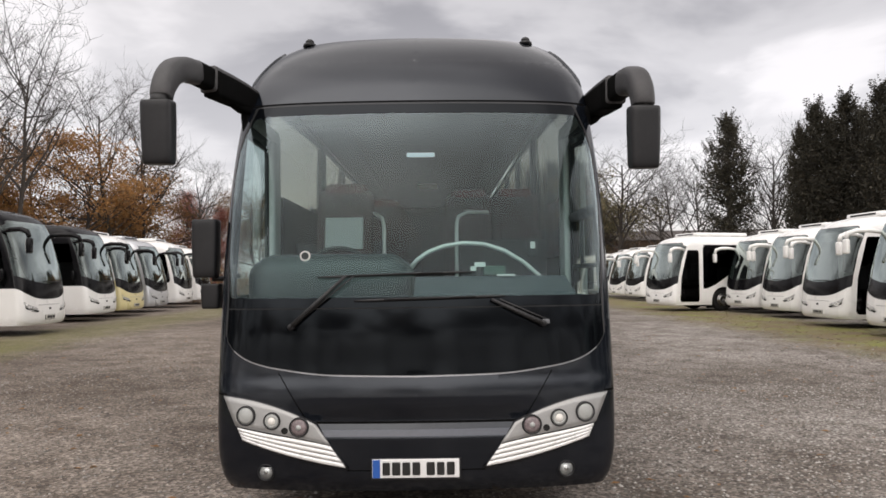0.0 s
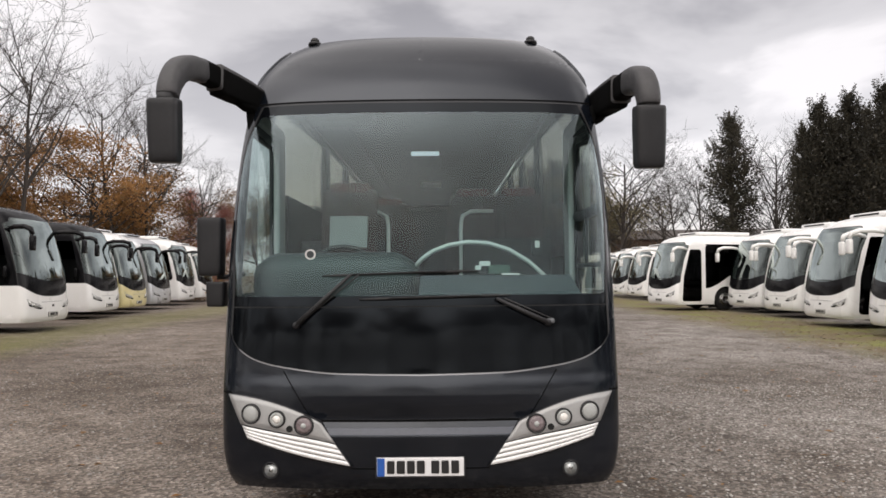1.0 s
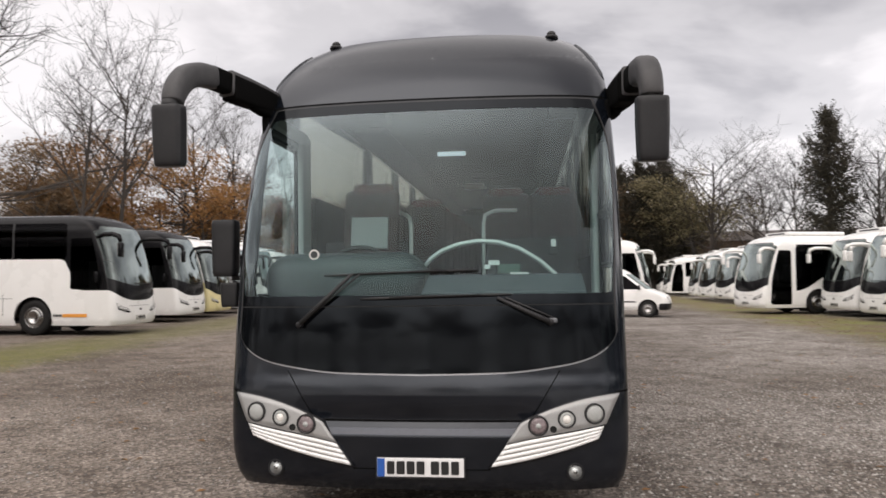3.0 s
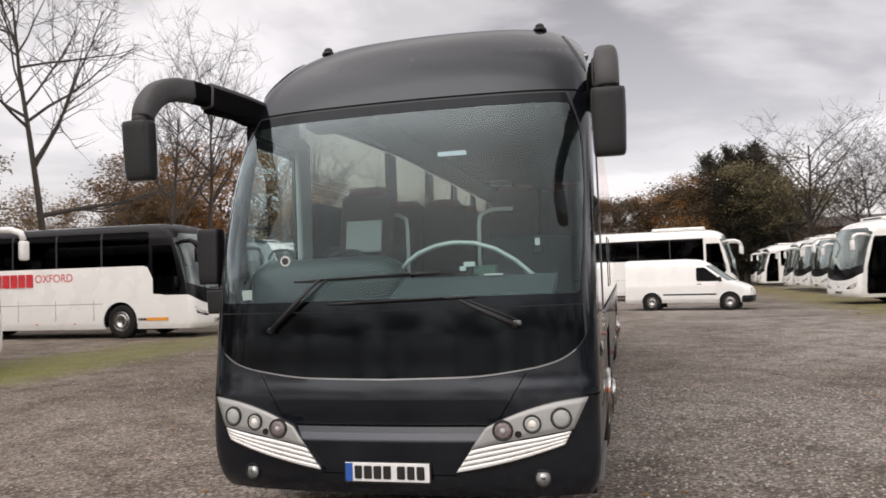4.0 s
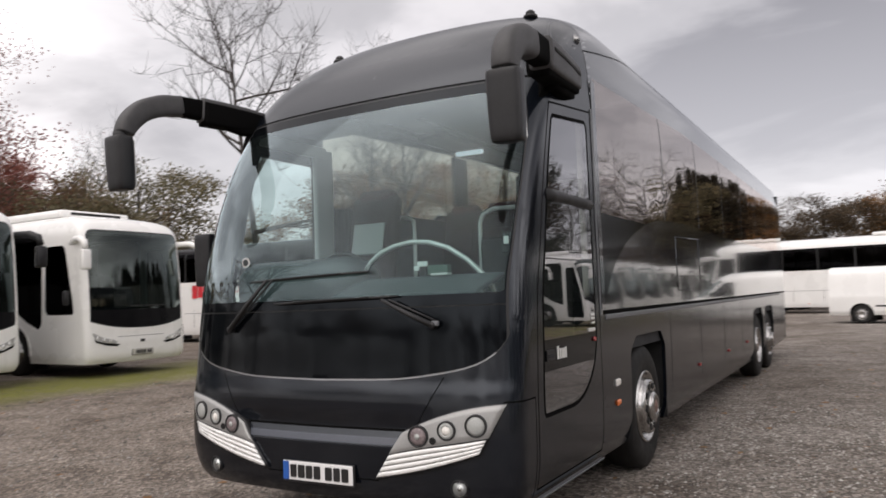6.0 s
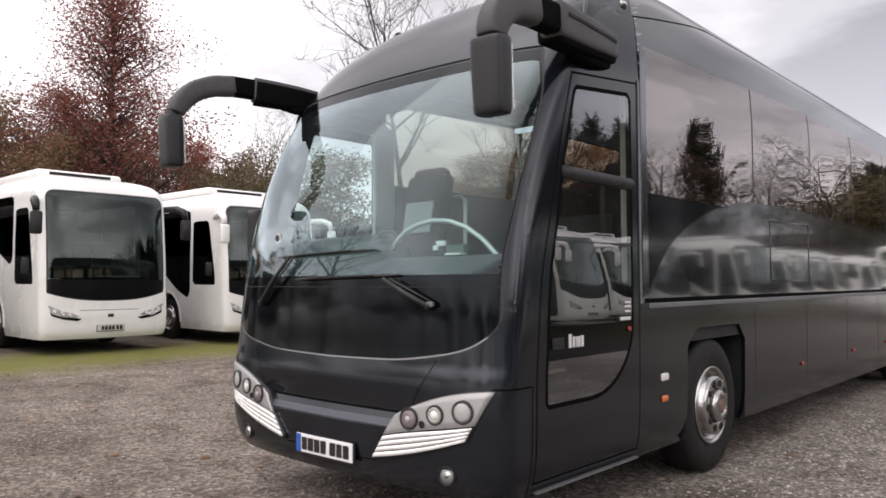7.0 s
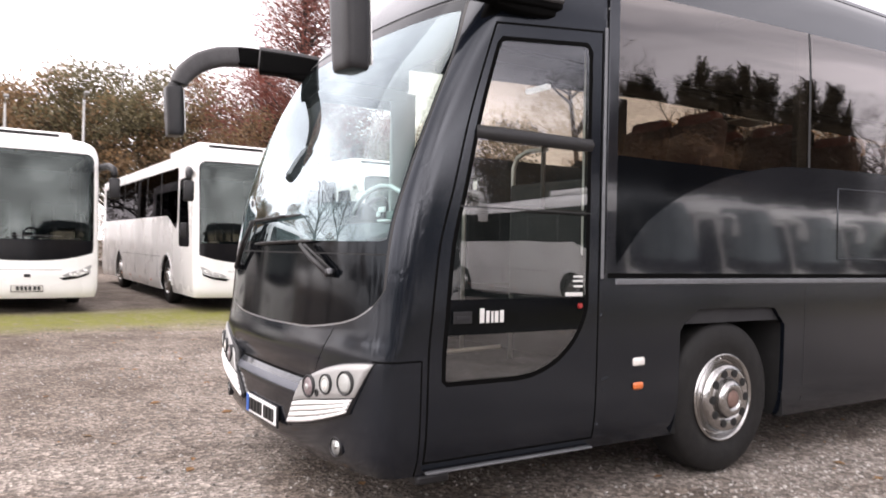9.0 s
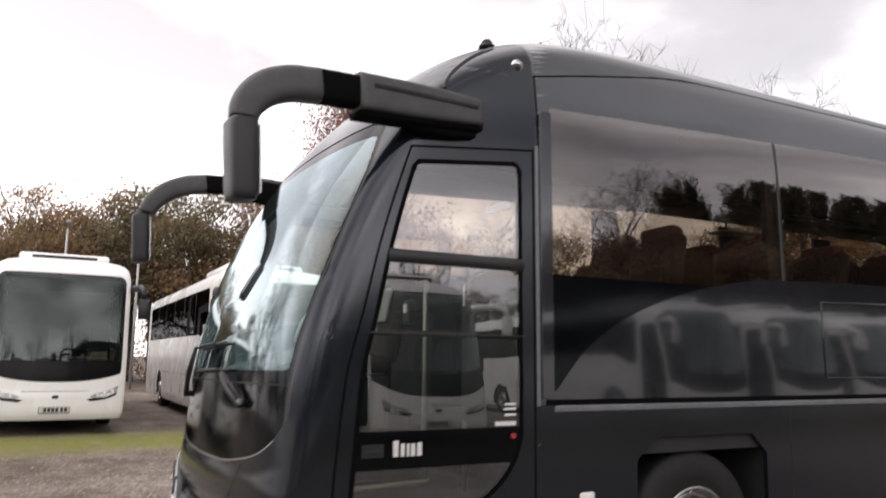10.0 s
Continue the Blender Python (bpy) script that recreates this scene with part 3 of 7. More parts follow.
class Shell:
    """The outer skin of a coach: level outlines, each bowed across the front, rounded at the corners and straight along the sides."""

    def __init__(self, nose, width, bow, corner, power, length, dent=None):
        self.dent = hermite(*dent) if dent else None
        self.nose, self.width, self.bow, self.corner, self.power, self.length = hermite(*nose), hermite(*width), hermite(*bow), hermite(*corner), power, length

    def front(self, x, z):
        w = self.width(z)
        r = np.clip(np.abs(x) / w, 0, 1)
        y = self.nose(z) + self.bow(z) * r**2 + self.corner(z) * (1 - (1 - r**self.power) ** (1 / self.power))
        if self.dent:
            y = y + self.dent(z) * np.clip((0.78 - np.abs(x)) / 0.18, 0, 1)
        return y

    def lag(self, x, z):
        """How far the outline falls back from the nose at x."""
        r = np.clip(np.abs(x) / self.width(z), 0, 1)
        return self.bow(z) * r**2 + self.corner(z) * (1 - (1 - r**self.power) ** (1 / self.power))

    def side_start(self, z):
        return self.nose(z) + self.bow(z) + self.corner(z)

    def side(self, y, z):
        """Half width at y."""
        lo, hi = 0.0, float(self.width(z))
        if y >= self.side_start(z):
            return hi
        for _ in range(40):
            m = (lo + hi) / 2
            if self.front(m, z) < y:
                lo = m
            else:
                hi = m
        return lo

    def grid(self, zs, n_front, side_ys):
        rows = []
        for z in zs:
            w = float(self.width(z))
            t = np.linspace(0, 1, 400)
            x = w * (1 - (1 - t) ** 3)
            y = self.front(x, z)
            d = np.concatenate([[0], np.cumsum(np.hypot(np.diff(x), np.diff(y)))])
            s = np.linspace(0, d[-1], n_front + 1)
            fx, fy = np.interp(s, d, x), np.interp(s, d, y)
            y1 = float(self.side_start(z))
            sy = y1 + (self.length - y1) * np.array(side_ys)
            half = np.concatenate([np.stack([fx, fy], 1), np.stack([np.full(len(sy), w), sy], 1)])
            left = half[::-1][:-1] * np.array([-1, 1])
            loop = np.concatenate([left, half])
            rows.append(np.column_stack([loop, np.full(len(loop), z)]))
        V = np.array(rows)
        nz, nc = V.shape[:2]
        i = np.arange(nz * nc).reshape(nz, nc)
        a, b, c, d = i[:-1, :-1].ravel(), i[:-1, 1:].ravel(), i[1:, 1:].ravel(), i[1:, :-1].ravel()
        T = np.concatenate([np.stack([a, b, c], 1), np.stack([a, c, d], 1)])
        return V.reshape(-1, 3), T


def panel(name, V, T, material, parent, label="", thick=0.0, smooth=True):
    if not len(T):
        return None
    v, t = compact(V, T)
    me = mesh_from(name, v, t, material, smooth)
    count = np.zeros(len(me.edges), dtype=int)
    loop_edges = np.empty(len(me.loops), dtype=np.int32)
    me.loops.foreach_get("edge_index", loop_edges)
    np.add.at(count, loop_edges, 1)
    rim = me.attributes.new("sharp_edge", "BOOLEAN", "EDGE")
    rim.data.foreach_set("value", (count == 1).tolist())
    ob = part_of(name, me, parent, label)
    if thick:
        mod = ob.modifiers.new("thickness", "SOLIDIFY")
        mod.thickness, mod.offset = thick, -1.0
    return ob


def tube(points, radii, sides=8, cap=True):
    """Points and faces of a tapered tube along a line of points."""
    P = [Vector(p) for p in points]
    verts, faces = [], []
    up = Vector((0, 0, 1))
    d0 = (P[1] - P[0]).normalized()
    nrm = d0.cross(up if abs(d0.z) < 0.9 else Vector((1, 0, 0))).normalized()
    for k, p in enumerate(P):
        d = (P[min(k + 1, len(P) - 1)] - P[max(k - 1, 0)]).normalized()
        nrm = (nrm - d * nrm.dot(d)).normalized()
        bn = d.cross(nrm)
        r = radii[k] if hasattr(radii, "__len__") else radii
        for j in range(sides):
            a = 2 * math.pi * j / sides
            verts.append(p + (nrm * math.cos(a) + bn * math.sin(a)) * r)
    for k in range(len(P) - 1):
        for j in range(sides):
            a, b = k * sides + j, k * sides + (j + 1) % sides
            faces.append((a, b, b + sides, a + sides))
    if cap:
        faces.append(tuple(range(sides - 1, -1, -1)))
        faces.append(tuple(range(len(verts) - sides, len(verts))))
    return verts, faces


def sweep(points, sizes, sides=20, power=4.0, steps=4):
    """Points and faces of a bar with a rounded box section, along a smooth line through the points."""
    P, S = [], []
    n = len(points)
    for k in range(n - 1):
        p = [Vector(points[min(max(j, 0), n - 1)]) for j in (k - 1, k, k + 1, k + 2)]
        for i in range(steps if k < n - 2 else steps + 1):
            t = i / steps
            P.append(0.5 * (2 * p[1] + (p[2] - p[0]) * t + (2 * p[0] - 5 * p[1] + 4 * p[2] - p[3]) * t**2 + (3 * p[1] - p[0] - 3 * p[2] + p[3]) * t**3))
            S.append([a + (b - a) * t for a, b in zip(sizes[k], sizes[k + 1])])
    verts, faces = [], []
    for k, (p, (w, h2)) in enumerate(zip(P, S)):
        d = (P[min(k + 1, len(P) - 1)] - P[max(k - 1, 0)]).normalized()
        side = Vector((1, 0, 0))
        side = (side - d * side.dot(d)).normalized()
        up = d.cross(side)
        for j in range(sides):
            c, q = math.cos(2 * math.pi * (j + 0.5) / sides), math.sin(2 * math.pi * (j + 0.5) / sides)
            verts.append(p + side * math.copysign(abs(c) ** (2 / power), c) * w / 2 + up * math.copysign(abs(q) ** (2 / power), q) * h2 / 2)
    for k in range(len(P) - 1):
        for j in range(sides):
            a, b = k * sides + j, k * sides + (j + 1) % sides
            faces.append((a, b, b + sides, a + sides))
    faces += [tuple(range(sides - 1, -1, -1)), tuple(range(len(verts) - sides, len(verts)))]
    return verts, faces


def tube_part(name, points, radii, material, parent, label="", sides=10):
    v, f = tube(points, radii, sides)
    return part_of(name, mesh_from(name, v, f, material), parent, label)


def bm_box(size, at=(0, 0, 0), bevel=0.0, rot=None, segments=2, taper=None):
    bm = bmesh.new()
    bmesh.ops.create_cube(bm, size=1.0)
    for v in bm.verts:
        v.co = Vector((v.co.x * size[0], v.co.y * size[1], v.co.z * size[2]))
        if taper and v.co.z > 0:
            v.co.x *= taper
            v.co.y *= taper
    if bevel:
        bmesh.ops.bevel(bm, geom=bm.edges[:], offset=bevel, segments=segments, affect="EDGES", profile=0.5)
    if rot is not None:
        bmesh.ops.transform(bm, matrix=rot, verts=bm.verts)
    bmesh.ops.translate(bm, vec=at, verts=bm.verts)
    return bm


def bm_lathe(profile, axis="x", at=(0, 0, 0), steps=32, caps=True):
    """Turns (distance along the axis, radius) points round an axis."""
    bm = bmesh.new()
    rings = []
    for a, r in profile:
        ring = []
        for j in range(steps):
            c, s = math.cos(2 * math.pi * j / steps) * r, math.sin(2 * math.pi * j / steps) * r
            co = {"x": (a, c, s), "y": (c, a, s), "z": (c, s, a)}[axis]
            ring.append(bm.verts.new(Vector(co) + Vector(at)))
        rings.append(ring)
    for p, q in zip(rings, rings[1:]):
        for j in range(steps):
            bm.faces.new((p[j], p[(j + 1) % steps], q[(j + 1) % steps], q[j]))
    for ring in (rings[0], rings[-1]) if caps else ():
        bm.faces.new(ring)
    bmesh.ops.recalc_face_normals(bm, faces=bm.faces)
    return bm


def wheel(parent, y, x, radius=0.5, width=0.28, hub_z=0.5, dish=0.03, steps=40, detail=True):
    """A wheel whose outer face looks along the sign of x: tyre, rim, hub and nuts."""
    s = 1 if x > 0 else -1
    w = new("wheel")
    w.parent = parent
    w.matrix_basis = pose(x, y, hub_z)
    R, r = radius, radius * 0.585
    tyre = [(-width * s, r), (-width * s, R * 0.93), (-width * 0.9 * s, R * 0.985), (-width * 0.8 * s, R), (-width * 0.2 * s, R), (-width * 0.1 * s, R * 0.985), (-0.01 * s, R * 0.93), (0.006 * s, R * 0.8), (0.0, R * 0.68), (-0.015 * s, r)]
    part("tyre", bm_lathe(tyre, "x", steps=steps, caps=False), M_TYRE, w, smooth=True)
    d = dish
    rim = part("rim", bm_lathe([(-0.20 * s, r), (-0.012 * s, r), (0.006 * s, r * 0.985), (0.004 * s, r * 0.94), (-0.02 * s, r * 0.925), (-0.045 * s, r * 0.86), (-0.05 * s, r * 0.80), ((d - 0.025) * s, r * 0.77), ((d + 0.004) * s, r * 0.73), ((d + 0.010) * s, r * 0.66), ((d + 0.012) * s, r * 0.42), ((d - 0.01) * s, r * 0.40)], "x", steps=steps), M_CHROME, w, "dull chrome steel wheel rim", smooth=True)
    if detail:
        part("hub", bm_lathe([((d + 0.004) * s, r * 0.43), ((d + 0.035) * s, r * 0.40), ((d + 0.048) * s, r * 0.33), ((d + 0.052) * s, r * 0.24), ((d + 0.04) * s, r * 0.22), ((d + 0.04) * s, r * 0.03)], "x", steps=24), M_CHROME, w, smooth=True)
        part("hub_cap", bm_lathe([((d + 0.036) * s, r * 0.20), ((d + 0.046) * s, r * 0.19), ((d + 0.05) * s, r * 0.12)], "x", steps=18), M_HUB, w, "rusty hub centre", smooth=True)
        hole = None
        for k in range(10):
            a = 2 * math.pi * k / 10
            if hole is None:
                b = bm_lathe([(-0.004 * s, 0.027), (0.006 * s, 0.027), (0.0065 * s, 0.004)], "x", steps=14)
                hole = bpy.data.meshes.new("vent_hole")
                b.to_mesh(hole)
                b.free()
                hole.materials.append(M_WELL)
                b = bm_lathe([(0, 0.013), (0.014 * s, 0.012), (0.018 * s, 0.007)], "x", steps=8)
                nut = bpy.data.meshes.new("wheel_nut")
                b.to_mesh(nut)
                b.free()
                nut.materials.append(M_CHROME)
            o = part_of("vent_hole", hole, rim)
            o.matrix_basis = pose((d + 0.010) * s, math.cos(a) * r * 0.575, math.sin(a) * r * 0.575)
            if k % 2 == 0:
                a += math.pi / 10
                o = part_of("wheel_nut", nut, rim)
                o.matrix_basis = pose(-0.043 * s, math.cos(a) * r * 0.865, math.sin(a) * r * 0.865)
    return w


def flat_text(body, size, material, name, parent, m):
    cu = bpy.data.curves.new(name, "FONT")
    cu.body, cu.size, cu.extrude, cu.align_x, cu.align_y = body, size, 0.0015, "CENTER", "CENTER"
    tmp = bpy.data.objects.new(name, cu)
    scene.collection.objects.link(tmp)
    bpy.context.view_layer.update()
    me = bpy.data.meshes.new_from_object(tmp.evaluated_get(bpy.context.evaluated_depsgraph_get()))
    bpy.data.objects.remove(tmp)
    me.materials.clear()
    me.materials.append(material)
    ob = part_of(name, me, parent)
    ob.matrix_basis = m
    return ob


# ---- the ground ----
def make_ground():
    n = 90
    g = np.sinh(np.linspace(-4.2, 4.2, n)) / math.sinh(4.2) * 900
    verts = [(x, y + 15, 0.0) for y in g for x in g]
    faces = [(j * n + i, j * n + i + 1, (j + 1) * n + i + 1, (j + 1) * n + i) for j in range(n - 1) for i in range(n - 1)]
    return tagged(new("ground", mesh_from("ground", verts, faces, M_GROUND)), "grey-brown gravel yard with thin grass verges", "ground", kind="structure")


ground = make_ground()

# ---- the black coach ----
COACH_LENGTH = 13.9
FRONT_AXLE, DRIVE_AXLE, TAG_AXLE = 2.735, 9.65, 11.05
coach_shell = Shell(
    nose=([0.30, 0.36, 0.45, 0.56, 0.65, 0.73, 0.78, 0.86, 0.93, 1.0, 1.3, 1.6, 2.0, 2.4, 2.8, 2.95, 3.1, 3.25, 3.35, 3.45, 3.49, 3.55, 3.60, 3.65, 3.68],
          [0.075, 0.035, 0.012, -0.002, -0.004, 0.0, 0.004, 0.010, 0.017, 0.03, 0.05, 0.085, 0.19, 0.35, 0.585, 0.69, 0.82, 0.99, 1.12, 1.28, 1.36, 1.55, 1.85, 2.4, 3.2]),
    width=([0.30, 0.40, 0.55, 0.9, 1.2, 1.25, 1.30, 2.75, 2.9, 3.05, 3.2, 3.3, 3.4, 3.47, 3.54, 3.60, 3.64, 3.67, 3.68],
           [1.19, 1.225, 1.243, 1.25, 1.252, 1.252, 1.252, 1.25, 1.245, 1.235, 1.215, 1.20, 1.175, 1.135, 1.05, 0.90, 0.70, 0.40, 0.05]),
    bow=([0.3, 1.0, 2.0, 2.8, 3.2, 3.68], [0.09, 0.09, 0.09, 0.10, 0.12, 0.2]),
    corner=([0.3, 0.9, 1.6, 2.4, 2.8, 3.0, 3.25, 3.45, 3.6, 3.68], [0.24, 0.26, 0.38, 0.42, 0.42, 0.47, 0.7, 1.4, 1.8, 2.0]),
    power=6.0, length=COACH_LENGTH,
    dent=([0.30, 0.56, 0.632, 0.645, 0.712, 0.728, 0.78, 0.86, 3.68], [0.0, 0.0, -0.008, -0.004, 0.040, 0.044, 0.022, 0.0, 0.0]))

door_front = hermite([0.3, 0.885, 1.1, 1.45, 1.76, 2.15, 2.67, 2.8], [0.40, 0.40, 0.415, 0.452, 0.529, 0.623, 0.79, 0.84])
screen_edge = hermite([1.0, 1.2, 1.33, 1.55, 1.84, 2.13, 2.44, 2.72, 2.85], [0.19, 0.19, 0.20, 0.231, 0.314, 0.422, 0.551, 0.67, 0.74])
screen_foot = hermite([0, 0.5, 0.85, 1.0, 1.12, 1.19, 1.22, 1.26], [0.99, 1.0, 1.04, 1.075, 1.14, 1.235, 1.36, 1.6])
swoop = hermite([1.5, 1.64, 1.965, 2.376, 2.9, 3.4, 4.6, 6.0, 14.0], [1.10, 1.305, 1.65, 1.86, 2.01, 2.085, 2.12, 2.10, 2.10])
roof_seam = hermite([1.5, 1.56, 2.0, 3.0, 5.0, 14.0], [3.17, 3.18, 3.27, 3.42, 3.44, 3.44])


def door_top(y):
    return 2.64 + (y - 0.73) * 0.107


def screen_field(V):
    x, y, z = V.T
    return np.minimum(np.minimum(z - screen_foot(np.abs(x)), 2.795 - z), screen_edge(z) - y)


def door_pane_field(V):
    x, y, z = V.T
    arc = (1 - np.sqrt(np.clip((y - 0.95) / 0.525, 0, None) ** 2 + np.clip((1.2 - z) / 0.455, 0, None) ** 2)) * 0.45
    return np.minimum.reduce([y - door_front(z) - np.interp(z, [1.1, 2.6], [0.085, 0.045]), 1.475 - y, door_top(y) - 0.075 - z, z - 0.745, arc, x])


def driver_pane_field(V):
    x, y, z = V.T
    return np.minimum.reduce([y - door_front(z) - 0.09, 1.53 - y, 2.64 - z, z - 1.47, -x])


def arch_field(V, axle, half_f, half_b):
    x, y, z = V.T
    top = 1.095
    return np.minimum.reduce([y - (axle - half_f), (axle + half_b) - y, top - z, (y - (axle - half_f)) * 0.75 + (top - 0.13) - z + 0.01, ((axle + half_b) - y) * 1.0 + (top - 0.13) - z])


WINDOW_JOINTS = {1: [1.6, 3.62, 5.22, 6.82, 8.42, 10.02, 11.62, 13.2], -1: [1.6, 4.12, 5.92, 7.52, 9.12, 10.72, 12.0, 13.2]}


def make_black_coach():
    root = thing("coach", "charcoal black touring coach with tinted glass parked on gravel", "coach")
    root.matrix_basis = STAND
    zs = sorted(set(np.round(np.concatenate([np.arange(0.30, 3.46, 0.035), [0.632, 0.645, 0.712, 0.728, 1.255, 1.27, 1.30], np.linspace(3.46, 3.68, 14)]), 4)))
    sides = np.concatenate([np.linspace(0, 0.36, 56)[1:], np.linspace(0.36, 1, 30)[1:]])
    V, T = coach_shell.grid(zs, 64, sides)
    # wheel arches are open
    for axle, f, b in ((FRONT_AXLE, 0.475, 0.625), (DRIVE_AXLE, 0.62, 0.60), (TAG_AXLE, 0.60, 0.62)):
        V, hole, T = split(V, T, np.minimum(arch_field(V, axle, f, b), np.abs(V[:, 0]) - 0.8))
    # windscreen: edging, black lower panel, black border, clear pane
    V, ws, T = split(V, T, screen_field(V))
    V, ws_in, ws_rim = split(V, ws, screen_field(V) - 0.009)
    V, rim_low, rim_up = split(V, ws_rim, np.minimum(1.15 - V[:, 2], 0.5 - V[:, 1]))
    panel("windscreen_trim", V, rim_low, M_TRIM, root, "thin silver trim under the windscreen", 0.012)
    panel("windscreen_seal", V, rim_up, M_RUBBER, root, "black windscreen seal", 0.02)
    V, low, up = split(V, ws_in, 1.405 - V[:, 2])
    V, gap, up = split(V, up, 1.412 - V[:, 2])
    panel("lower_panel", V, low, M_BLACK_GLOSS, root, "gloss black panel below the windscreen", 0.02)
    panel("lower_panel_gap", V, gap, M_WELL, root, "", 0.01)
    V, clear, border = split(V, up, np.minimum.reduce([screen_field(V) - 0.014, V[:, 2] - 1.475, 2.71 - V[:, 2]]))
    screen = panel("windscreen", V, clear, M_SCREEN, root, "large clear bowed windscreen")
    panel("windscreen_border", V, border, M_BLACK_GLOSS, root, "black printed windscreen border", 0.006)
    # passenger door
    def door_fields(e):
        return [lambda P: P[:, 0], lambda P: P[:, 1] - door_front(P[:, 2]) - e, lambda P: 1.555 - P[:, 1] - e, lambda P: door_top(P[:, 1]) - P[:, 2] - e, lambda P: P[:, 2] - 0.36 - e]

    V, dr, T = carve(V, T, door_fields(0.0))
    V, dr_in, dr_rim = carve(V, dr, door_fields(0.013))
    panel("door_seal", V, dr_rim, M_GAP, root, "", 0.03)
    V, pane, leaf = split(V, dr_in, door_pane_field(V))
    V, pane_in, pane_rim = split(V, pane, door_pane_field(V) - 0.026)
    door = panel("door", V, leaf, M_PAINT, root, "closed glazed passenger door", 0.03)
    panel("pane_seal", V, pane_rim, M_GAP, door, "", 0.025)
    V, top, rest = split(V, pane_in, V[:, 2] - 1.187)
    V, bar, foot = split(V, rest, V[:, 2] - 1.005)
    panel("upper_pane", V, top, M_DOOR_GLASS, door, "clear door glass")
    panel("name_panel", V, bar, M_BLACK_GLOSS, door, "black panel across the door glass", 0.01)
    panel("lower_pane", V, foot, M_DOOR_GLASS, door, "clear lower door glass")
    # driver's side window
    V, dp, T = split(V, T, driver_pane_field(V))
    V, dp_in, dp_rim = split(V, dp, driver_pane_field(V) - 0.014)
    panel("cab_window", V, dp_in, M_CAB_GLASS, root, "driver's side window")
    panel("window_seal", V, dp_rim, M_RUBBER, root, "", 0.02)
    # bonded side glazing, pane by pane
    V, sg, T = carve(V, T, [lambda P: P[:, 2] - np.where(P[:, 0] > 0, np.maximum(swoop(P[:, 1]), 1.315), np.interp(P[:, 1], [3.60, 3.64], [2.30, 2.38])), lambda P: 3.0 + 0.04 * np.clip(P[:, 1] - 1.68, 0, 3) - P[:, 2], lambda P: P[:, 1] - 1.68, lambda P: 13.1 - P[:, 1]])
    for s in (1, -1):
        joints = WINDOW_JOINTS[s]
        V, half, sg = split(V, sg, V[:, 0] * s)
        for y0, y1 in zip(joints, joints[1:]):
            V, one, half = carve(V, half, [lambda P: P[:, 1] - y0 - 0.014, lambda P: y1 - 0.014 - P[:, 1]])
            if s > 0 and y0 < 2:
                V, quarter, one = split(V, one, 2.02 - V[:, 2])
                panel("quarter_panel", V, quarter, M_BLACK_GLOSS, root, "gloss black panel below the first window", 0.006)
            panel("side_window", V, one, M_SIDE_GLASS, root, "dark tinted bonded side window")
        for y1 in joints[1:-1]:
            V, one, half = carve(V, half, [lambda P: y1 + 0.1 - P[:, 1]])
            panel("window_joint", V, one, M_RUBBER, root, "", 0.012)
    # seams: roof rail, door post, belt, bumper, front panel
    def seam(name, V, T, line, half, limits):
        for s in (1, -1):
            V, gap, T = carve(V, T, [lambda P: line(P) + half, lambda P: half - line(P), lambda P: P[:, 0] * s, *limits])
            panel(name, V, gap, M_GAP, root, "", 0.012)
        return V, T

    V, T = seam("roof_rail_gap", V, T, lambda P: P[:, 2] - roof_seam(P[:, 1]), 0.006, [lambda P: P[:, 1] - 1.575, lambda P: np.abs(P[:, 0]) - 0.9])
    V, T = seam("pillar_gap", V, T, lambda P: P[:, 1] - 1.585, 0.006, [lambda P: P[:, 2] - 1.32, lambda P: roof_seam(P[:, 1]) - P[:, 2], lambda P: np.abs(P[:, 0]) - 1.0])
    V, T = seam("belt_gap", V, T, lambda P: P[:, 2] - 1.309, 0.015, [lambda P: P[:, 1] - 1.62])
    V, T = seam("bumper_gap", V, T, lambda P: P[:, 1] - 0.368, 0.005, [lambda P: 0.885 - P[:, 2], lambda P: np.abs(P[:, 0]) - 1.0])
    V, T = seam("bumper_gap", V, T, lambda P: P[:, 2] - 0.885, 0.005, [lambda P: 0.365 - P[:, 1], lambda P: np.abs(P[:, 0]) - 1.165])
    V, T = seam("panel_gap", V, T, lambda P: (np.abs(P[:, 0]) - 0.845) + (1.035 - P[:, 2]) * 0.62, 0.004, [lambda P: P[:, 2] - 0.735, lambda P: 1.02 - P[:, 2], lambda P: 0.3 - P[:, 1]])
    V, T = seam("bumper_gap", V, T, lambda P: P[:, 2] - 0.437, 0.004, [lambda P: 0.415 - np.abs(P[:, 0]), lambda P: np.abs(P[:, 0]) - 0.268, lambda P: 0.3 - P[:, 1]])
    V, cap_line, T = carve(V, T, [lambda P: P[:, 2] - 2.798, lambda P: 2.814 - P[:, 2], lambda P: screen_edge(P[:, 2]) + 0.06 - P[:, 1]])
    panel("roof_cap_gap", V, cap_line, M_GAP, root, "", 0.012)
    # glossy painted flank above the belt, roof rail, satin lower body
    V, cap, T = carve(V, T, [lambda P: P[:, 2] - 2.8, lambda P: 1.579 - P[:, 1]])
    panel("roof_cap", V, cap, M_PAINT, root, "rounded charcoal front roof cap", 0.03)
    V, upper, lower = carve(V, T, [lambda P: P[:, 2] - 1.296, lambda P: P[:, 1] - 1.57])
    panel("upper_flank", V, upper, M_PAINT_GLOSS, root, "glossy charcoal upper side and roof")
    part("window_edge", bm_box((0.008, 0.082, 1.64), (1.2535, 1.637, 2.15), 0.003, segments=1), M_PAINT_GLOSS, root, "glossy strip before the first window")
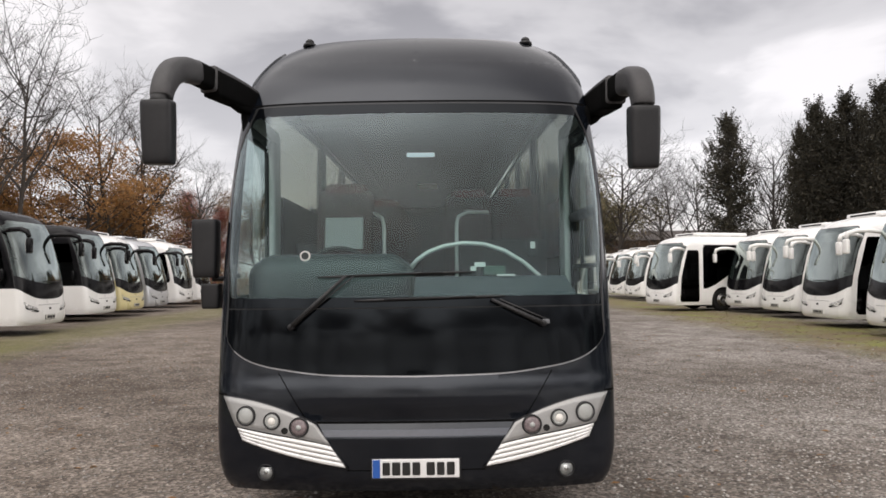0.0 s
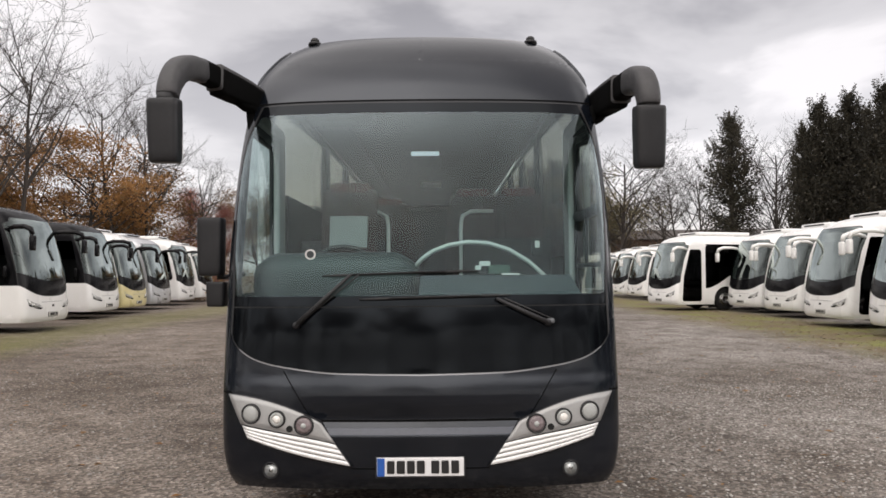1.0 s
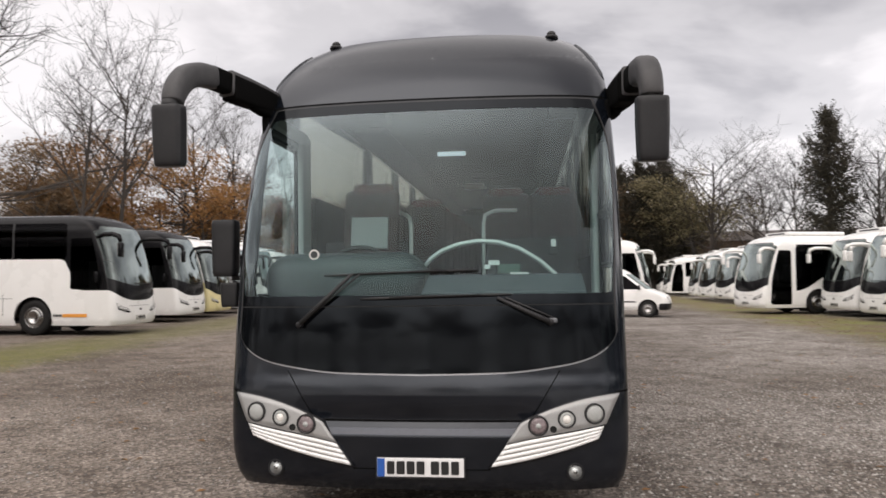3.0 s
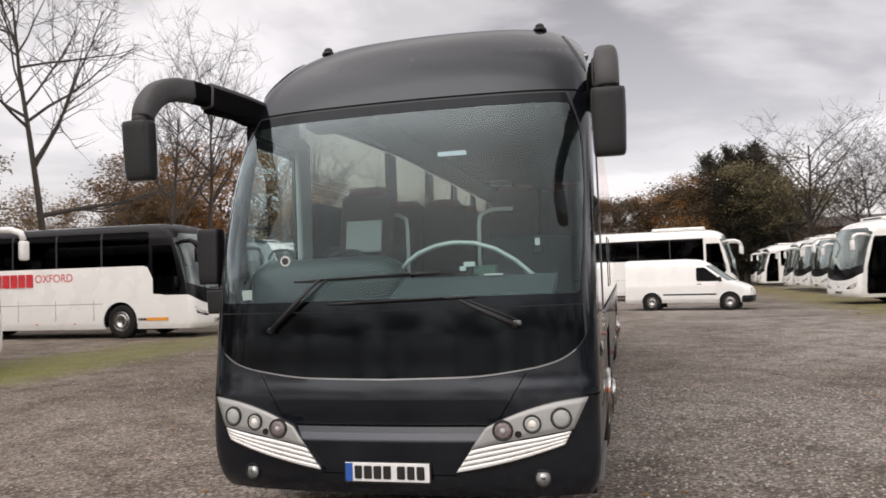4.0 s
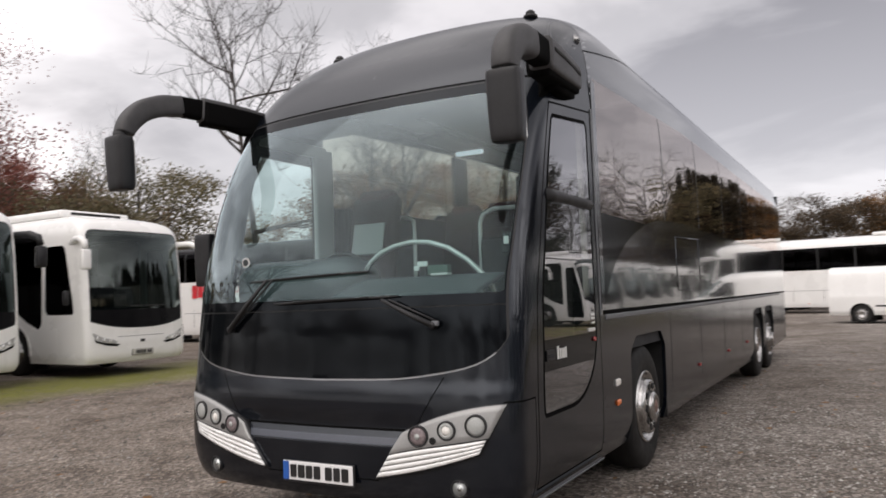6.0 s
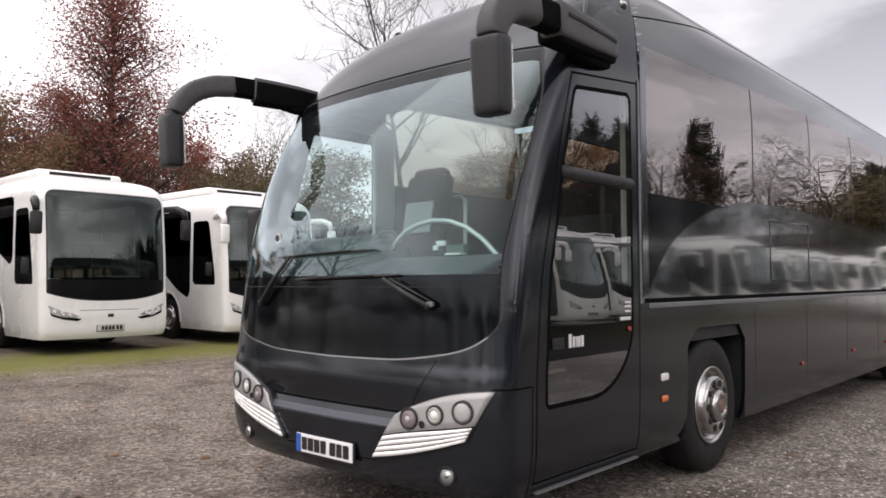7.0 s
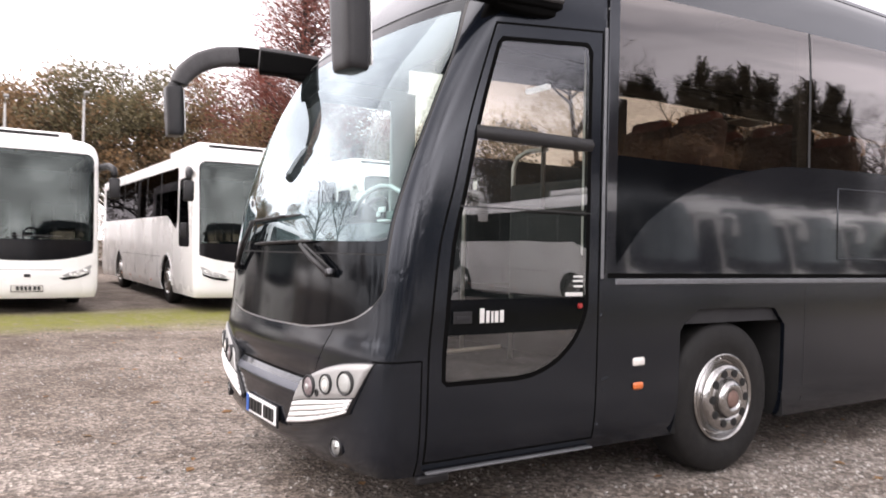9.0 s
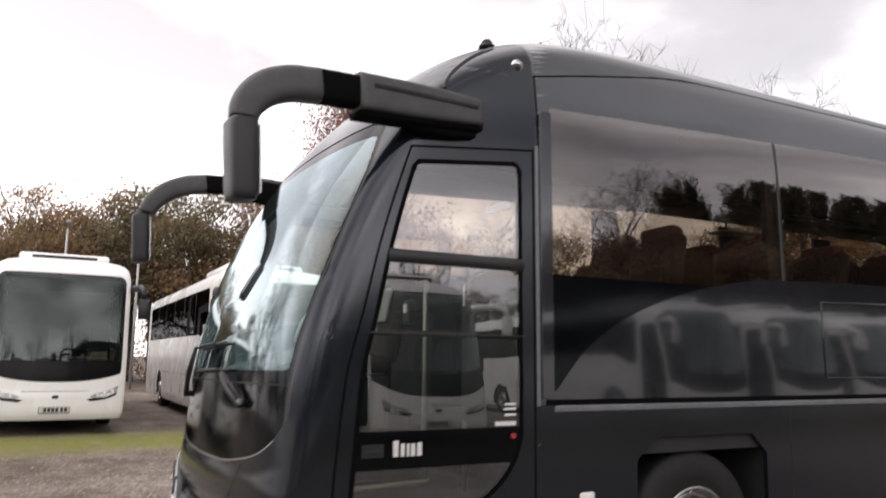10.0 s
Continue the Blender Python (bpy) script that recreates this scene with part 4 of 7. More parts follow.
    # satin strip down the rear edge of the doorway
    part("door_post_strip", bm_box((0.010, 0.022, 1.46), (1.2535, 1.572, 2.02), 0.004, segments=2), M_EDGE, root, "satin grey strip beside the door")
    V, front, lower = split(V, lower, 0.366 - V[:, 1])
    V, bumper, upper_front = split(V, front, np.minimum(0.68 - V[:, 2] + 0.9 * np.clip(np.abs(V[:, 0]) - 0.62, 0, 0.23), 2 - V[:, 2]))
    # black line above the ledge: the joint plus the panel edge's painted shadow
    V, shut, upper_front = carve(V, upper_front, [lambda P: P[:, 2] - 0.680, lambda P: 0.726 - P[:, 2], lambda P: 0.66 - np.abs(P[:, 0])])
    V, shut2, shut = split(V, shut, V[:, 2] - 0.712)
    panel("ledge_gap", V, shut2, M_GAP, root, "", 0.012)
    upper_front = np.vstack([upper_front, shut])
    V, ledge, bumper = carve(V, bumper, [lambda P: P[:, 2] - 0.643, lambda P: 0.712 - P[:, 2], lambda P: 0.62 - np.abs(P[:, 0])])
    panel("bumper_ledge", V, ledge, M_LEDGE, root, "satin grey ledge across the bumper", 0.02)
    panel("bumper", V, bumper, M_PAINT, root, "charcoal front bumper", 0.03)
    panel("front_panel", V, upper_front, M_PAINT, root, "charcoal panel above the bumper", 0.03)
    panel("body", V, lower, M_PAINT, root, "satin charcoal lower body", 0.03)
    # belt chamfer: the sky it mirrors is put into its paler colour
    for s in (1, -1):
        part("belt_sheen", bm_box((0.016, 11.3, 0.036), (s * 1.2535, 7.33, 1.274), 0.007, rot=None), M_EDGE, root, "belt edge with sky sheen painted in grey")
    # rear wall
    part("rear_panel", bm_box((2.46, 0.06, 3.0), (0, COACH_LENGTH + 0.01, 1.85), 0.02), M_PAINT, root)
    # front roof ridges
    for s in (-1, 1):
        pts = []
        for k in range(9):
            z = 2.99 + 0.048 * k
            x = 0.985 * float(coach_shell.width(z)) * (1.0 - 0.012 * k)
            pts.append((s * x, float(coach_shell.front(x, z)) + 0.006, z))
        tube_part("roof_ridge", pts, [0.006] + [0.015] * 7 + [0.014], M_PAINT, root, sides=10)
    # wheel arch edges and dark wells
    for axle, f, b in ((FRONT_AXLE, 0.475, 0.625), (DRIVE_AXLE, 0.62, 0.60), (TAG_AXLE, 0.60, 0.62)):
        for s in (1, -1):
            if s < 0 and axle != FRONT_AXLE:
                continue
            line = [(axle - f - 0.012, 0.31), (axle - f - 0.012, 0.958), (axle - f + 0.165, 1.104), (axle + b - 0.12, 1.108), (axle + b + 0.012, 0.972), (axle + b + 0.012, 0.31)]
            bm = bmesh.new()
            outer = [bm.verts.new((s * 1.235, y, z)) for y, z in line]
            inner = [bm.verts.new((s * 0.70, y, z)) for y, z in line]
            for a, c, d, e2 in zip(outer, outer[1:], inner[1:], inner):
                bm.faces.new((a, c, d, e2))
            bm.faces.new(inner)
            part("wheel_well", bm, M_WELL, root)
    part("underside", bm_box((2.2, COACH_LENGTH - 0.6, 0.05), (0, COACH_LENGTH / 2 + 0.25, 0.36)), M_WELL, root)
    # side sill below the door, with a bright tread edge
    part("door_sill", bm_box((0.03, 1.12, 0.012), (1.222, 0.98, 0.316), 0.004), M_EDGE, root, "scuffed bright door sill")
    part("jack_pad", bm_box((0.12, 0.20, 0.05), (1.14, 0.48, 0.275), 0.015), M_PLASTIC, root)
    return root, screen, door


coach, coach_screen, coach_door = make_black_coach()

for axle in (FRONT_AXLE,):
    wheel(coach, axle, 1.225)
    wheel(coach, axle, -1.225)
for axle in (DRIVE_AXLE, TAG_AXLE):
    wheel(coach, axle, 1.225, dish=-0.05 if axle == DRIVE_AXLE else 0.03)
    wheel(coach, axle, -1.225, detail=False)


def lamp_y(x, z, proud=0.012):
    """The smooth face on which the lamps sit."""
    keep = float(coach_shell.lag(x, z))
    return keep + float(np.interp(z, [0.40, 0.64, 0.75, 1.0], [0.002, -0.016, -0.004, 0.026])) - proud


def lamp_cluster(s):
    """Silver headlamp housing with three round lamps above four ribbed strips."""
    top_in, low_in, top_out, low_out = Vector((0.60, 0.722)), Vector((0.405, 0.447)), Vector((1.188, 0.882)), Vector((1.052, 0.612))

    def at(p, q, proud=0.012):
        a, b = top_in.lerp(low_in, q), top_out.lerp(low_out, q)
        c = a.lerp(b, p)
        c = c + Vector((0.0, 0.035 * 4 * p * (1 - p) * (1 - q) - 0.018 * 4 * p * (1 - p) * q))
        return (s * c.x, lamp_y(c.x, c.y, proud), c.y)

    def patch(q0, q1, proud, nu=18, nv=5, p0=0.0, p1=1.0):
        vs, fs = [], []
        for j in range(nv + 1):
            for i in range(nu + 1):
                p = p0 + (p1 - p0) * i / nu
                lo, hi = q0[0] + (q0[1] - q0[0]) * p, q1[0] + (q1[1] - q1[0]) * p
                vs.append(at(p, lo + (hi - lo) * j / nv, proud))
        for j in range(nv):
            for i in range(nu):
                a = j * (nu + 1) + i
                f = (a, a + nu + 1, a + nu + 2, a + 1)
                fs.append(f if s > 0 else f[::-1])
        return vs, fs

    unit = new("headlamp_cluster")
    unit.parent = coach
    tagged(unit, "silver headlamp cluster with three round lamps and pale strips")
    v, f = patch((0, 0), (1, 1), 0.006, nv=8)
    back = part_of("backing", mesh_from("backing", v, f, M_PLASTIC), unit)
    md = back.modifiers.new("thickness", "SOLIDIFY")
    md.thickness, md.offset = 0.07, -1
    v, f = patch((0.02, 0.02), (0.46, 0.66), 0.014)
    ob = part_of("housing", mesh_from("housing", v, f, M_HOUSING), unit)
    md = ob.modifiers.new("thickness", "SOLIDIFY")
    md.thickness, md.offset = 0.012, -1
    for k in range(4):
        a0, a1 = 0.49 + 0.12 * k, 0.49 + 0.12 * k + 0.098
        b0, b1 = 0.69 + 0.07 * k, 0.69 + 0.07 * k + 0.056
        v, f = patch((a0, b0), (a1, b1), 0.018, nv=2, p0=0.01, p1=0.985)
        ob = part_of("strip", mesh_from("strip", v, f, M_STRIP), unit, "pale ribbed reflector strip")
        md = ob.modifiers.new("thickness", "SOLIDIFY")
        md.thickness, md.offset = 0.014, -1
    for x, z, r, kind in ((1.03, 0.766, 0.058, "indicator"), (0.866, 0.738, 0.050, "low"), (0.699, 0.703, 0.057, "high")):
        y = lamp_y(x, z, 0.014)
        tilt = Matrix.Rotation(math.atan2(lamp_y(x + 0.02, z) - lamp_y(x - 0.02, z), 0.04) * s, 4, "Z")
        place = Matrix.Translation((s * x, y, z)) @ tilt
        lampo = new("lamp")
        lampo.parent = unit
        lampo.matrix_basis = place
        part("bezel", bm_lathe([(0.02, r * 1.06), (-0.010, r * 1.06), (-0.014, r * 1.0), (-0.010, r * 0.88), (0.02, r * 0.86)], "y", steps=28, caps=False), M_RUBBER, lampo, smooth=True)
        face = {"indicator": M_LAMP_GREY, "low": M_LAMP_GREY, "high": M_LAMP_ROSE}[kind]
        part("lamp_face", bm_lathe([(0.01, r * 0.87), (-0.008, r * 0.87), (-0.013, r * 0.72), (-0.014, r * 0.58), (-0.010, r * 0.5), (-0.010, 0.003)] if kind == "low" else [(0.01, r * 0.87), (-0.008, r * 0.87), (-0.014, r * 0.6), (-0.017, 0.003)], "y", steps=26), face, lampo, smooth=True)
        if kind == "low":
            part("projector", bm_lathe([(0.0, r * 0.5), (-0.011, r * 0.5), (-0.016, r * 0.35), (-0.019, 0.003)], "y", steps=20), M_WHITE_LENS, lampo, "white projector lens", smooth=True)
        if kind == "high":
            part("bulb_cap", bm_lathe([(-0.010, r * 0.3), (-0.018, r * 0.28), (-0.021, 0.003)], "y", steps=16), M_LAMP_GREY, lampo, smooth=True)
    x, z = 0.787, 0.682
    part("washer_hole", bm_lathe([(0.0, 0.02), (-0.004, 0.02), (-0.004, 0.014), (0.01, 0.012)], "y", at=(s * x, lamp_y(x, z, 0.016), z), steps=16), M_WELL, unit)


def fog_lamp(s):
    x, z, r = 0.912, 0.423, 0.041
    unit = new("fog_lamp")
    unit.parent = coach
    unit.matrix_basis = pose(s * x, float(coach_shell.front(x, z)) - 0.006, z, 0, 0, 9 * s)
    part("bezel", bm_lathe([(0.03, r * 1.25), (-0.004, r * 1.25), (-0.006, r * 1.1), (0.01, r)], "y", steps=24, caps=False), M_PLASTIC, unit, smooth=True)
    part("reflector", bm_lathe([(0.0, r), (0.015, r * 0.8), (0.024, 0.004)], "y", steps=20), M_REFLECTOR, unit, smooth=True)
    part("bulb_shield", bm_lathe([(0.012, r * 0.3), (-0.003, r * 0.3), (-0.006, 0.003)], "y", steps=12), M_CHROME, unit, smooth=True)
    part("lens", bm_lathe([(0.0, r), (-0.008, r * 0.6), (-0.010, 0.003)], "y", steps=20, caps=False), M_LENS, unit, smooth=True)


for side in (1, -1):
    lamp_cluster(side)
    fog_lamp(side)


def number_plate(parent, w, h, at, m_plate, bars, rz=0.0, strip=True, label="white number plate with black characters"):
    pl = new("number_plate")
    pl.parent = parent
    pl.matrix_basis = pose(*at, 0, 0, rz)
    tagged(pl, label)
    part("plate", bm_box((w, 0.008, h), (0, 0, 0), 0.003, segments=1), m_plate, pl)
    part("holder", bm_box((w + 0.02, 0.012, h + 0.016), (0, 0.0095, -0.004), 0.003, segments=1), M_PLASTIC, pl)
    if strip:
        part("blue_strip", bm_box((w * 0.085, 0.003, h * 0.96), (-w / 2 + w * 0.047, -0.0055, 0)), M_BLUE, pl)
    for x, bw in bars:
        part("character_bar", bm_box((bw, 0.003, h * 0.68), (x * w, -0.0055, 0), 0.006, segments=2), M_INK, pl)
    return pl


number_plate(coach, 0.52, 0.111, (0.0, -0.012, 0.455), M_PLATE, [(-0.34, 0.044), (-0.225, 0.048), (-0.11, 0.046), (0.005, 0.046), (0.17, 0.048), (0.285, 0.044), (0.40, 0.046)])


# mirrors
def mirror_head(parent, at, size, rz, lean, label):
    hd = new("mirror_head")
    hd.parent = parent
    hd.matrix_basis = pose(*at, lean, 0, rz)
    tagged(hd, label)
    w, d, h = size
    v, f = sweep([(0, 0, h * 0.5), (0, 0, h * 0.46), (0, 0, h * 0.1), (0, 0, -h * 0.42), (0, 0, -h * 0.5)], [(w * 0.86, d * 0.8), (w, d), (w, d), (w * 0.93, d * 0.94), (w * 0.78, d * 0.76)], sides=28, power=4.5)
    part_of("shell", mesh_from("shell", v, f, M_PLASTIC), hd)
    part("mirror_glass", bm_box((w * 0.84, 0.006, h * 0.86), (0, d / 2 + 0.001, 0), 0.002, segments=1), M_REFLECTOR, hd)
    return hd


def mirror_arm(s):
    arm = new("mirror_arm")
    arm.parent = coach
    tagged(arm, "black rabbit-ear mirror arm with hanging mirror head")
    if s > 0:
        line = [(1.338, 0.58, 2.842), (1.36, 0.225, 2.824), (1.368, 0.095, 2.808), (1.372, -0.01, 2.768), (1.374, -0.08, 2.705), (1.375, -0.110, 2.645), (1.375, -0.115, 2.60)]
        base = [(1.285, 1.17, 2.862), (1.305, 0.93, 2.852), (1.325, 0.68, 2.842), (1.347, 0.43, 2.832)]
        head = (1.374, -0.118, 2.405)
    else:
        line = [(-1.34, 0.43, 2.915), (-1.395, 0.22, 2.92), (-1.425, 0.08, 2.90), (-1.442, -0.05, 2.845), (-1.447, -0.14, 2.77), (-1.448, -0.19, 2.70), (-1.448, -0.205, 2.655)]
        base = [(-1.17, 0.86, 2.885), (-1.23, 0.70, 2.90), (-1.30, 0.54, 2.915), (-1.355, 0.38, 2.918)]
        head = (-1.452, -0.235, 2.443)
    k = 1.0 if s > 0 else 0.92
    collar_at = [Vector(base[3]).lerp(Vector(line[1]), q) for q in (-0.12, 0.45, 1.05)]
    hood = [Vector(line[1]).lerp(Vector(line[2]), q) for q in (-0.05, 0.35)] + [Vector(p) for p in line[2:]]
    v, f = sweep(hood, [(0.130 * k, 0.168 * k)] * 2 + [(0.132 * k, 0.168 * k), (0.134 * k, 0.166 * k), (0.134 * k, 0.158 * k), (0.132 * k, 0.142 * k), (0.130 * k, 0.126 * k)], power=3.4)
    part_of("hood", mesh_from("hood", v, f, M_HOOD), arm, "rounded grey-black hood of the mirror arm")
    v, f = sweep(collar_at, [(0.118 * k, 0.160 * k)] * 3, power=5, steps=3)
    part_of("collar", mesh_from("collar", v, f, M_GAP), arm, "black hinge collar")
    # long box along the roof edge, tapering to the rear, with a dark slot down its outer face
    root_p, front_p = Vector(base[0]), Vector(base[3])
    box_line = [front_p, front_p.lerp(root_p, 0.33), front_p.lerp(root_p, 0.66), root_p]
    v, f = sweep(box_line, [(0.140 * k, 0.190 * k), (0.140 * k, 0.186 * k), (0.130 * k, 0.172 * k), (0.100 * k, 0.140 * k)], power=7, sides=28)
    part_of("arm_box", mesh_from("arm_box", v, f, M_HOOD), arm)
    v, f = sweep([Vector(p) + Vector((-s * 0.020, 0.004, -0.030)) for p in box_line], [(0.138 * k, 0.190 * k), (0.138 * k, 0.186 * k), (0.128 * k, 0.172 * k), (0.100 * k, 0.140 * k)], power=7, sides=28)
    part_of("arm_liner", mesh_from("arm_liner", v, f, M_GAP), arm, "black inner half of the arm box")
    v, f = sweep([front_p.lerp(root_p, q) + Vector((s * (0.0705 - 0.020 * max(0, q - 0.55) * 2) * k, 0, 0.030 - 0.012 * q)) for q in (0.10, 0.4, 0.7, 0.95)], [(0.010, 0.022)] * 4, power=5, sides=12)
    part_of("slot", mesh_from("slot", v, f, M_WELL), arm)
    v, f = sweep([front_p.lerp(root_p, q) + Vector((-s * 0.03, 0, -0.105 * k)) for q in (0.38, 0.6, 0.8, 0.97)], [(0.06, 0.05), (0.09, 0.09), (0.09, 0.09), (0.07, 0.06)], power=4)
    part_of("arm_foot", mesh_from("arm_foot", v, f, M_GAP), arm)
    foot = [base[0], (s * 1.215, 0.83, 2.76), (s * 1.21, 0.77, 2.70), (s * 1.20, 0.71, 2.62)] if s > 0 else [base[0], (s * 1.195, 0.77, 2.76), (s * 1.19, 0.72, 2.69), (s * 1.185, 0.67, 2.60)]
    v, f = sweep(foot, [(0.08, 0.10), (0.085, 0.11), (0.07, 0.09), (0.03, 0.05)], power=3)
    part_of("bracket", mesh_from("bracket", v, f, M_GAP), arm)
    part("swivel", bm_lathe([(-0.02, 0.05), (0.03, 0.045)], "z", at=(head[0], head[1], head[2] + 0.19), steps=18), M_RUBBER, arm, smooth=True)
    mirror_head(arm, head, (0.185, 0.13, 0.365), 4 * s, 3, "black mirror head hanging from the arm")


mirror_arm(1)
mirror_arm(-1)
cab_mirror = new("cab_mirror")
cab_mirror.parent = coach
tagged(cab_mirror, "black two-part mirror beside the cab")
mirror_head(cab_mirror, (-1.395, 0.46, 1.80), (0.175, 0.12, 0.385), -4, 0, "large upper mirror")
mirror_head(cab_mirror, (-1.36, 0.47, 1.485), (0.13, 0.10, 0.165), -4, 0, "small lower mirror")
tube_part("stay", [(-1.22, 0.62, 1.62), (-1.31, 0.52, 1.60), (-1.37, 0.50, 1.60)], 0.018, M_PLASTIC, cab_mirror)

# roof marker lamps and the small side repeater high on the corner
for side in (1, -1):
    ml = new("marker_lamp")
    ml.parent = coach
    ml.matrix_basis = pose(side * 0.872, 1.474, 3.465)
    part("base", bm_lathe([(0, 0.055), (0.02, 0.05), (0.026, 0.04)], "z", steps=20), M_PLASTIC, ml, smooth=True)
    part("dome", bm_lathe([(0.024, 0.036), (0.045, 0.034), (0.058, 0.02), (0.062, 0.003)], "z", steps=18), M_RUBBER, ml, smooth=True)
cam_pod = new("corner_lamp")
cam_pod.parent = coach
cam_pod.matrix_basis = pose(1.185, 1.48, 3.235, 0, 35, -20)
part("base", bm_lathe([(-0.02, 0.045), (0.025, 0.04), (0.035, 0.03)], "x", steps=20), M_CHROME, cam_pod, smooth=True)
part("lens", bm_lathe([(0.03, 0.026), (0.042, 0.018), (0.046, 0.003)], "x", steps=16), M_RUBBER, cam_pod, smooth=True)

# side lamps
part("side_lamp", bm_box((0.026, 0.10, 0.052), (1.252, 1.89, 0.792), 0.014, segments=3), M_WHITE_LENS, coach, "white oval side lamp", smooth=True)
part("side_lamp", bm_box((0.024, 0.085, 0.044), (1.252, 1.89, 0.647), 0.014, segments=3), M_ORANGE, coach, "orange oval side lamp", smooth=True)
for yy in (4.83, 6.7, 8.3):
    part("side_marker", bm_box((0.02, 0.05, 0.035), (1.255, yy, 0.642), 0.008), M_RED, coach, "small red side marker", smooth=True)
# luggage lids along the skirt
for y0, y1 in ((3.60, 4.95), (5.0, 6.4), (6.45, 7.85), (7.9, 8.95)):
    for yy in (y0,):
        tube_part("locker_gap", [(float(coach_shell.width(z)) - 0.0015, yy, z) for z in (0.40, 0.55, 0.75, 0.95, 1.1, 1.24)], 0.004, M_WELL, coach, sides=6)
# lifted lid in the gloss flank
for (ya, za), (yb, zb) in (((4.0, 1.44), (4.0, 1.965)), ((4.0, 1.965), (5.1, 1.99)), ((5.1, 1.44), (5.1, 1.99)), ((4.0, 1.44), (5.1, 1.44))):
    tube_part("lid_edge", [(1.252, ya, za), (1.252, yb, zb)], 0.006, M_PAINT, coach, sides=5)

# door writing panel: a small badge, a slanted row of letter shapes, notices
part("badge", bm_box((0.006, 0.115, 0.062), (1.2575, 0.60, 1.095), 0.002), M_PLASTIC, coach_door, "grey badge")
part("badge_bar", bm_box((0.006, 0.085, 0.02), (1.2605, 0.60, 1.092), 0.002), M_LINING, coach_door)
for dy, hh, wd in ((0.0, 0.076, 0.028), (0.037, 0.062, 0.022), (0.066, 0.060, 0.014), (0.093, 0.060, 0.024), (0.128, 0.064, 0.026)):
    part("letter_bar", bm_box((0.005, wd, hh), (1.2565, 0.722 + dy, 1.064 + hh / 2), 0.002), M_PALE, coach_door)
for dz, wd in ((0.0, 0.13), (0.045, 0.07), (0.075, 0.075), (0.10, 0.07)):
    part("notice", bm_box((0.004, wd, 0.022 if dz == 0 else 0.012), (1.2575, 1.42 - wd / 2, 1.205 + dz), 0.002), M_PALE, coach_door, "small pale notice")
part("door_lock", bm_lathe([(0, 0.016), (0.012, 0.014)], "x", at=(1.2555, 1.40, 1.14), steps=14), M_RED, coach_door)


# framed sliding light in the door glass
def on_door(y, z, inset=0.016):
    return (coach_shell.side(y, z) - inset, y, z)


for z, r in ((2.055, 0.040), (1.665, 0.018)):
    y0 = float(door_front(z)) + 0.07
    tube_part("door_rail", [on_door(y0 + (1.475 - y0) * k / 6, z) for k in range(7)], r, M_RUBBER, coach_door, sides=6)
tube_part("door_stile", [on_door(1.13, 1.665 + 0.395 * k / 4) for k in range(5)], 0.014, M_RUBBER, coach_door, sides=6)


# wipers
def on_screen(x, z, off=0.03):
    return (x, float(coach_shell.front(abs(x), z)) - off, z)


def wiper(pivot, elbow, a, b):
    wp = new("wiper")
    wp.parent = coach
    tagged(wp, "black pantograph windscreen wiper")
    tube_part("arm", [on_screen(*pivot, 0.03), on_screen(*[(p + q) / 2 for p, q in zip(pivot, elbow)], 0.05), on_screen(*elbow, 0.05)], [0.018, 0.014, 0.010], M_RUBBER, wp, sides=8)
    tube_part("arm_rod", [on_screen(pivot[0] + 0.03, pivot[1] + 0.02, 0.03), on_screen(elbow[0] + 0.05, elbow[1], 0.05)], 0.006, M_RUBBER, wp, sides=6)
    n = 10
    line = [on_screen(a[0] + (b[0] - a[0]) * i / n, a[1] + (b[1] - a[1]) * i / n, 0.022) for i in range(n + 1)]
    tube_part("blade", line, [0.005] + [0.009] * (n - 1) + [0.005], M_RUBBER, wp, sides=6)
    tube_part("blade_bridge", [(p[0], p[1] - 0.018, p[2] + 0.004) for p in line[2:-2]], 0.005, M_PLASTIC, wp, sides=6)
    part("pivot_cap", bm_lathe([(0.03, 0.022), (-0.02, 0.021), (-0.026, 0.012)], "y", at=on_screen(*pivot, 0.02), steps=16), M_PLASTIC, wp, smooth=True)


wiper((-0.755, 1.30), (-0.42, 1.605), (-0.60, 1.60), (0.36, 1.625))
wiper((0.785, 1.305), (0.47, 1.455), (-0.37, 1.455), (0.56, 1.475))
part("washer_jet", bm_box((0.05, 0.025, 0.03), on_screen(0.80, 1.315, 0.03), 0.008), M_EDGE, coach, "worn bright wiper spindle cover")
# round sticker on the windscreen
part("sticker", bm_lathe([(0, 0.033), (-0.003, 0.033)], "y", at=on_screen(-0.68, 1.735, 0.004), steps=24), M_PALE, coach_screen, "round pale sticker")
part("sticker_ring", bm_lathe([(0, 0.023), (-0.003, 0.023)], "y", at=on_screen(-0.68, 1.735, 0.008), steps=24), M_DASH, coach_screen)


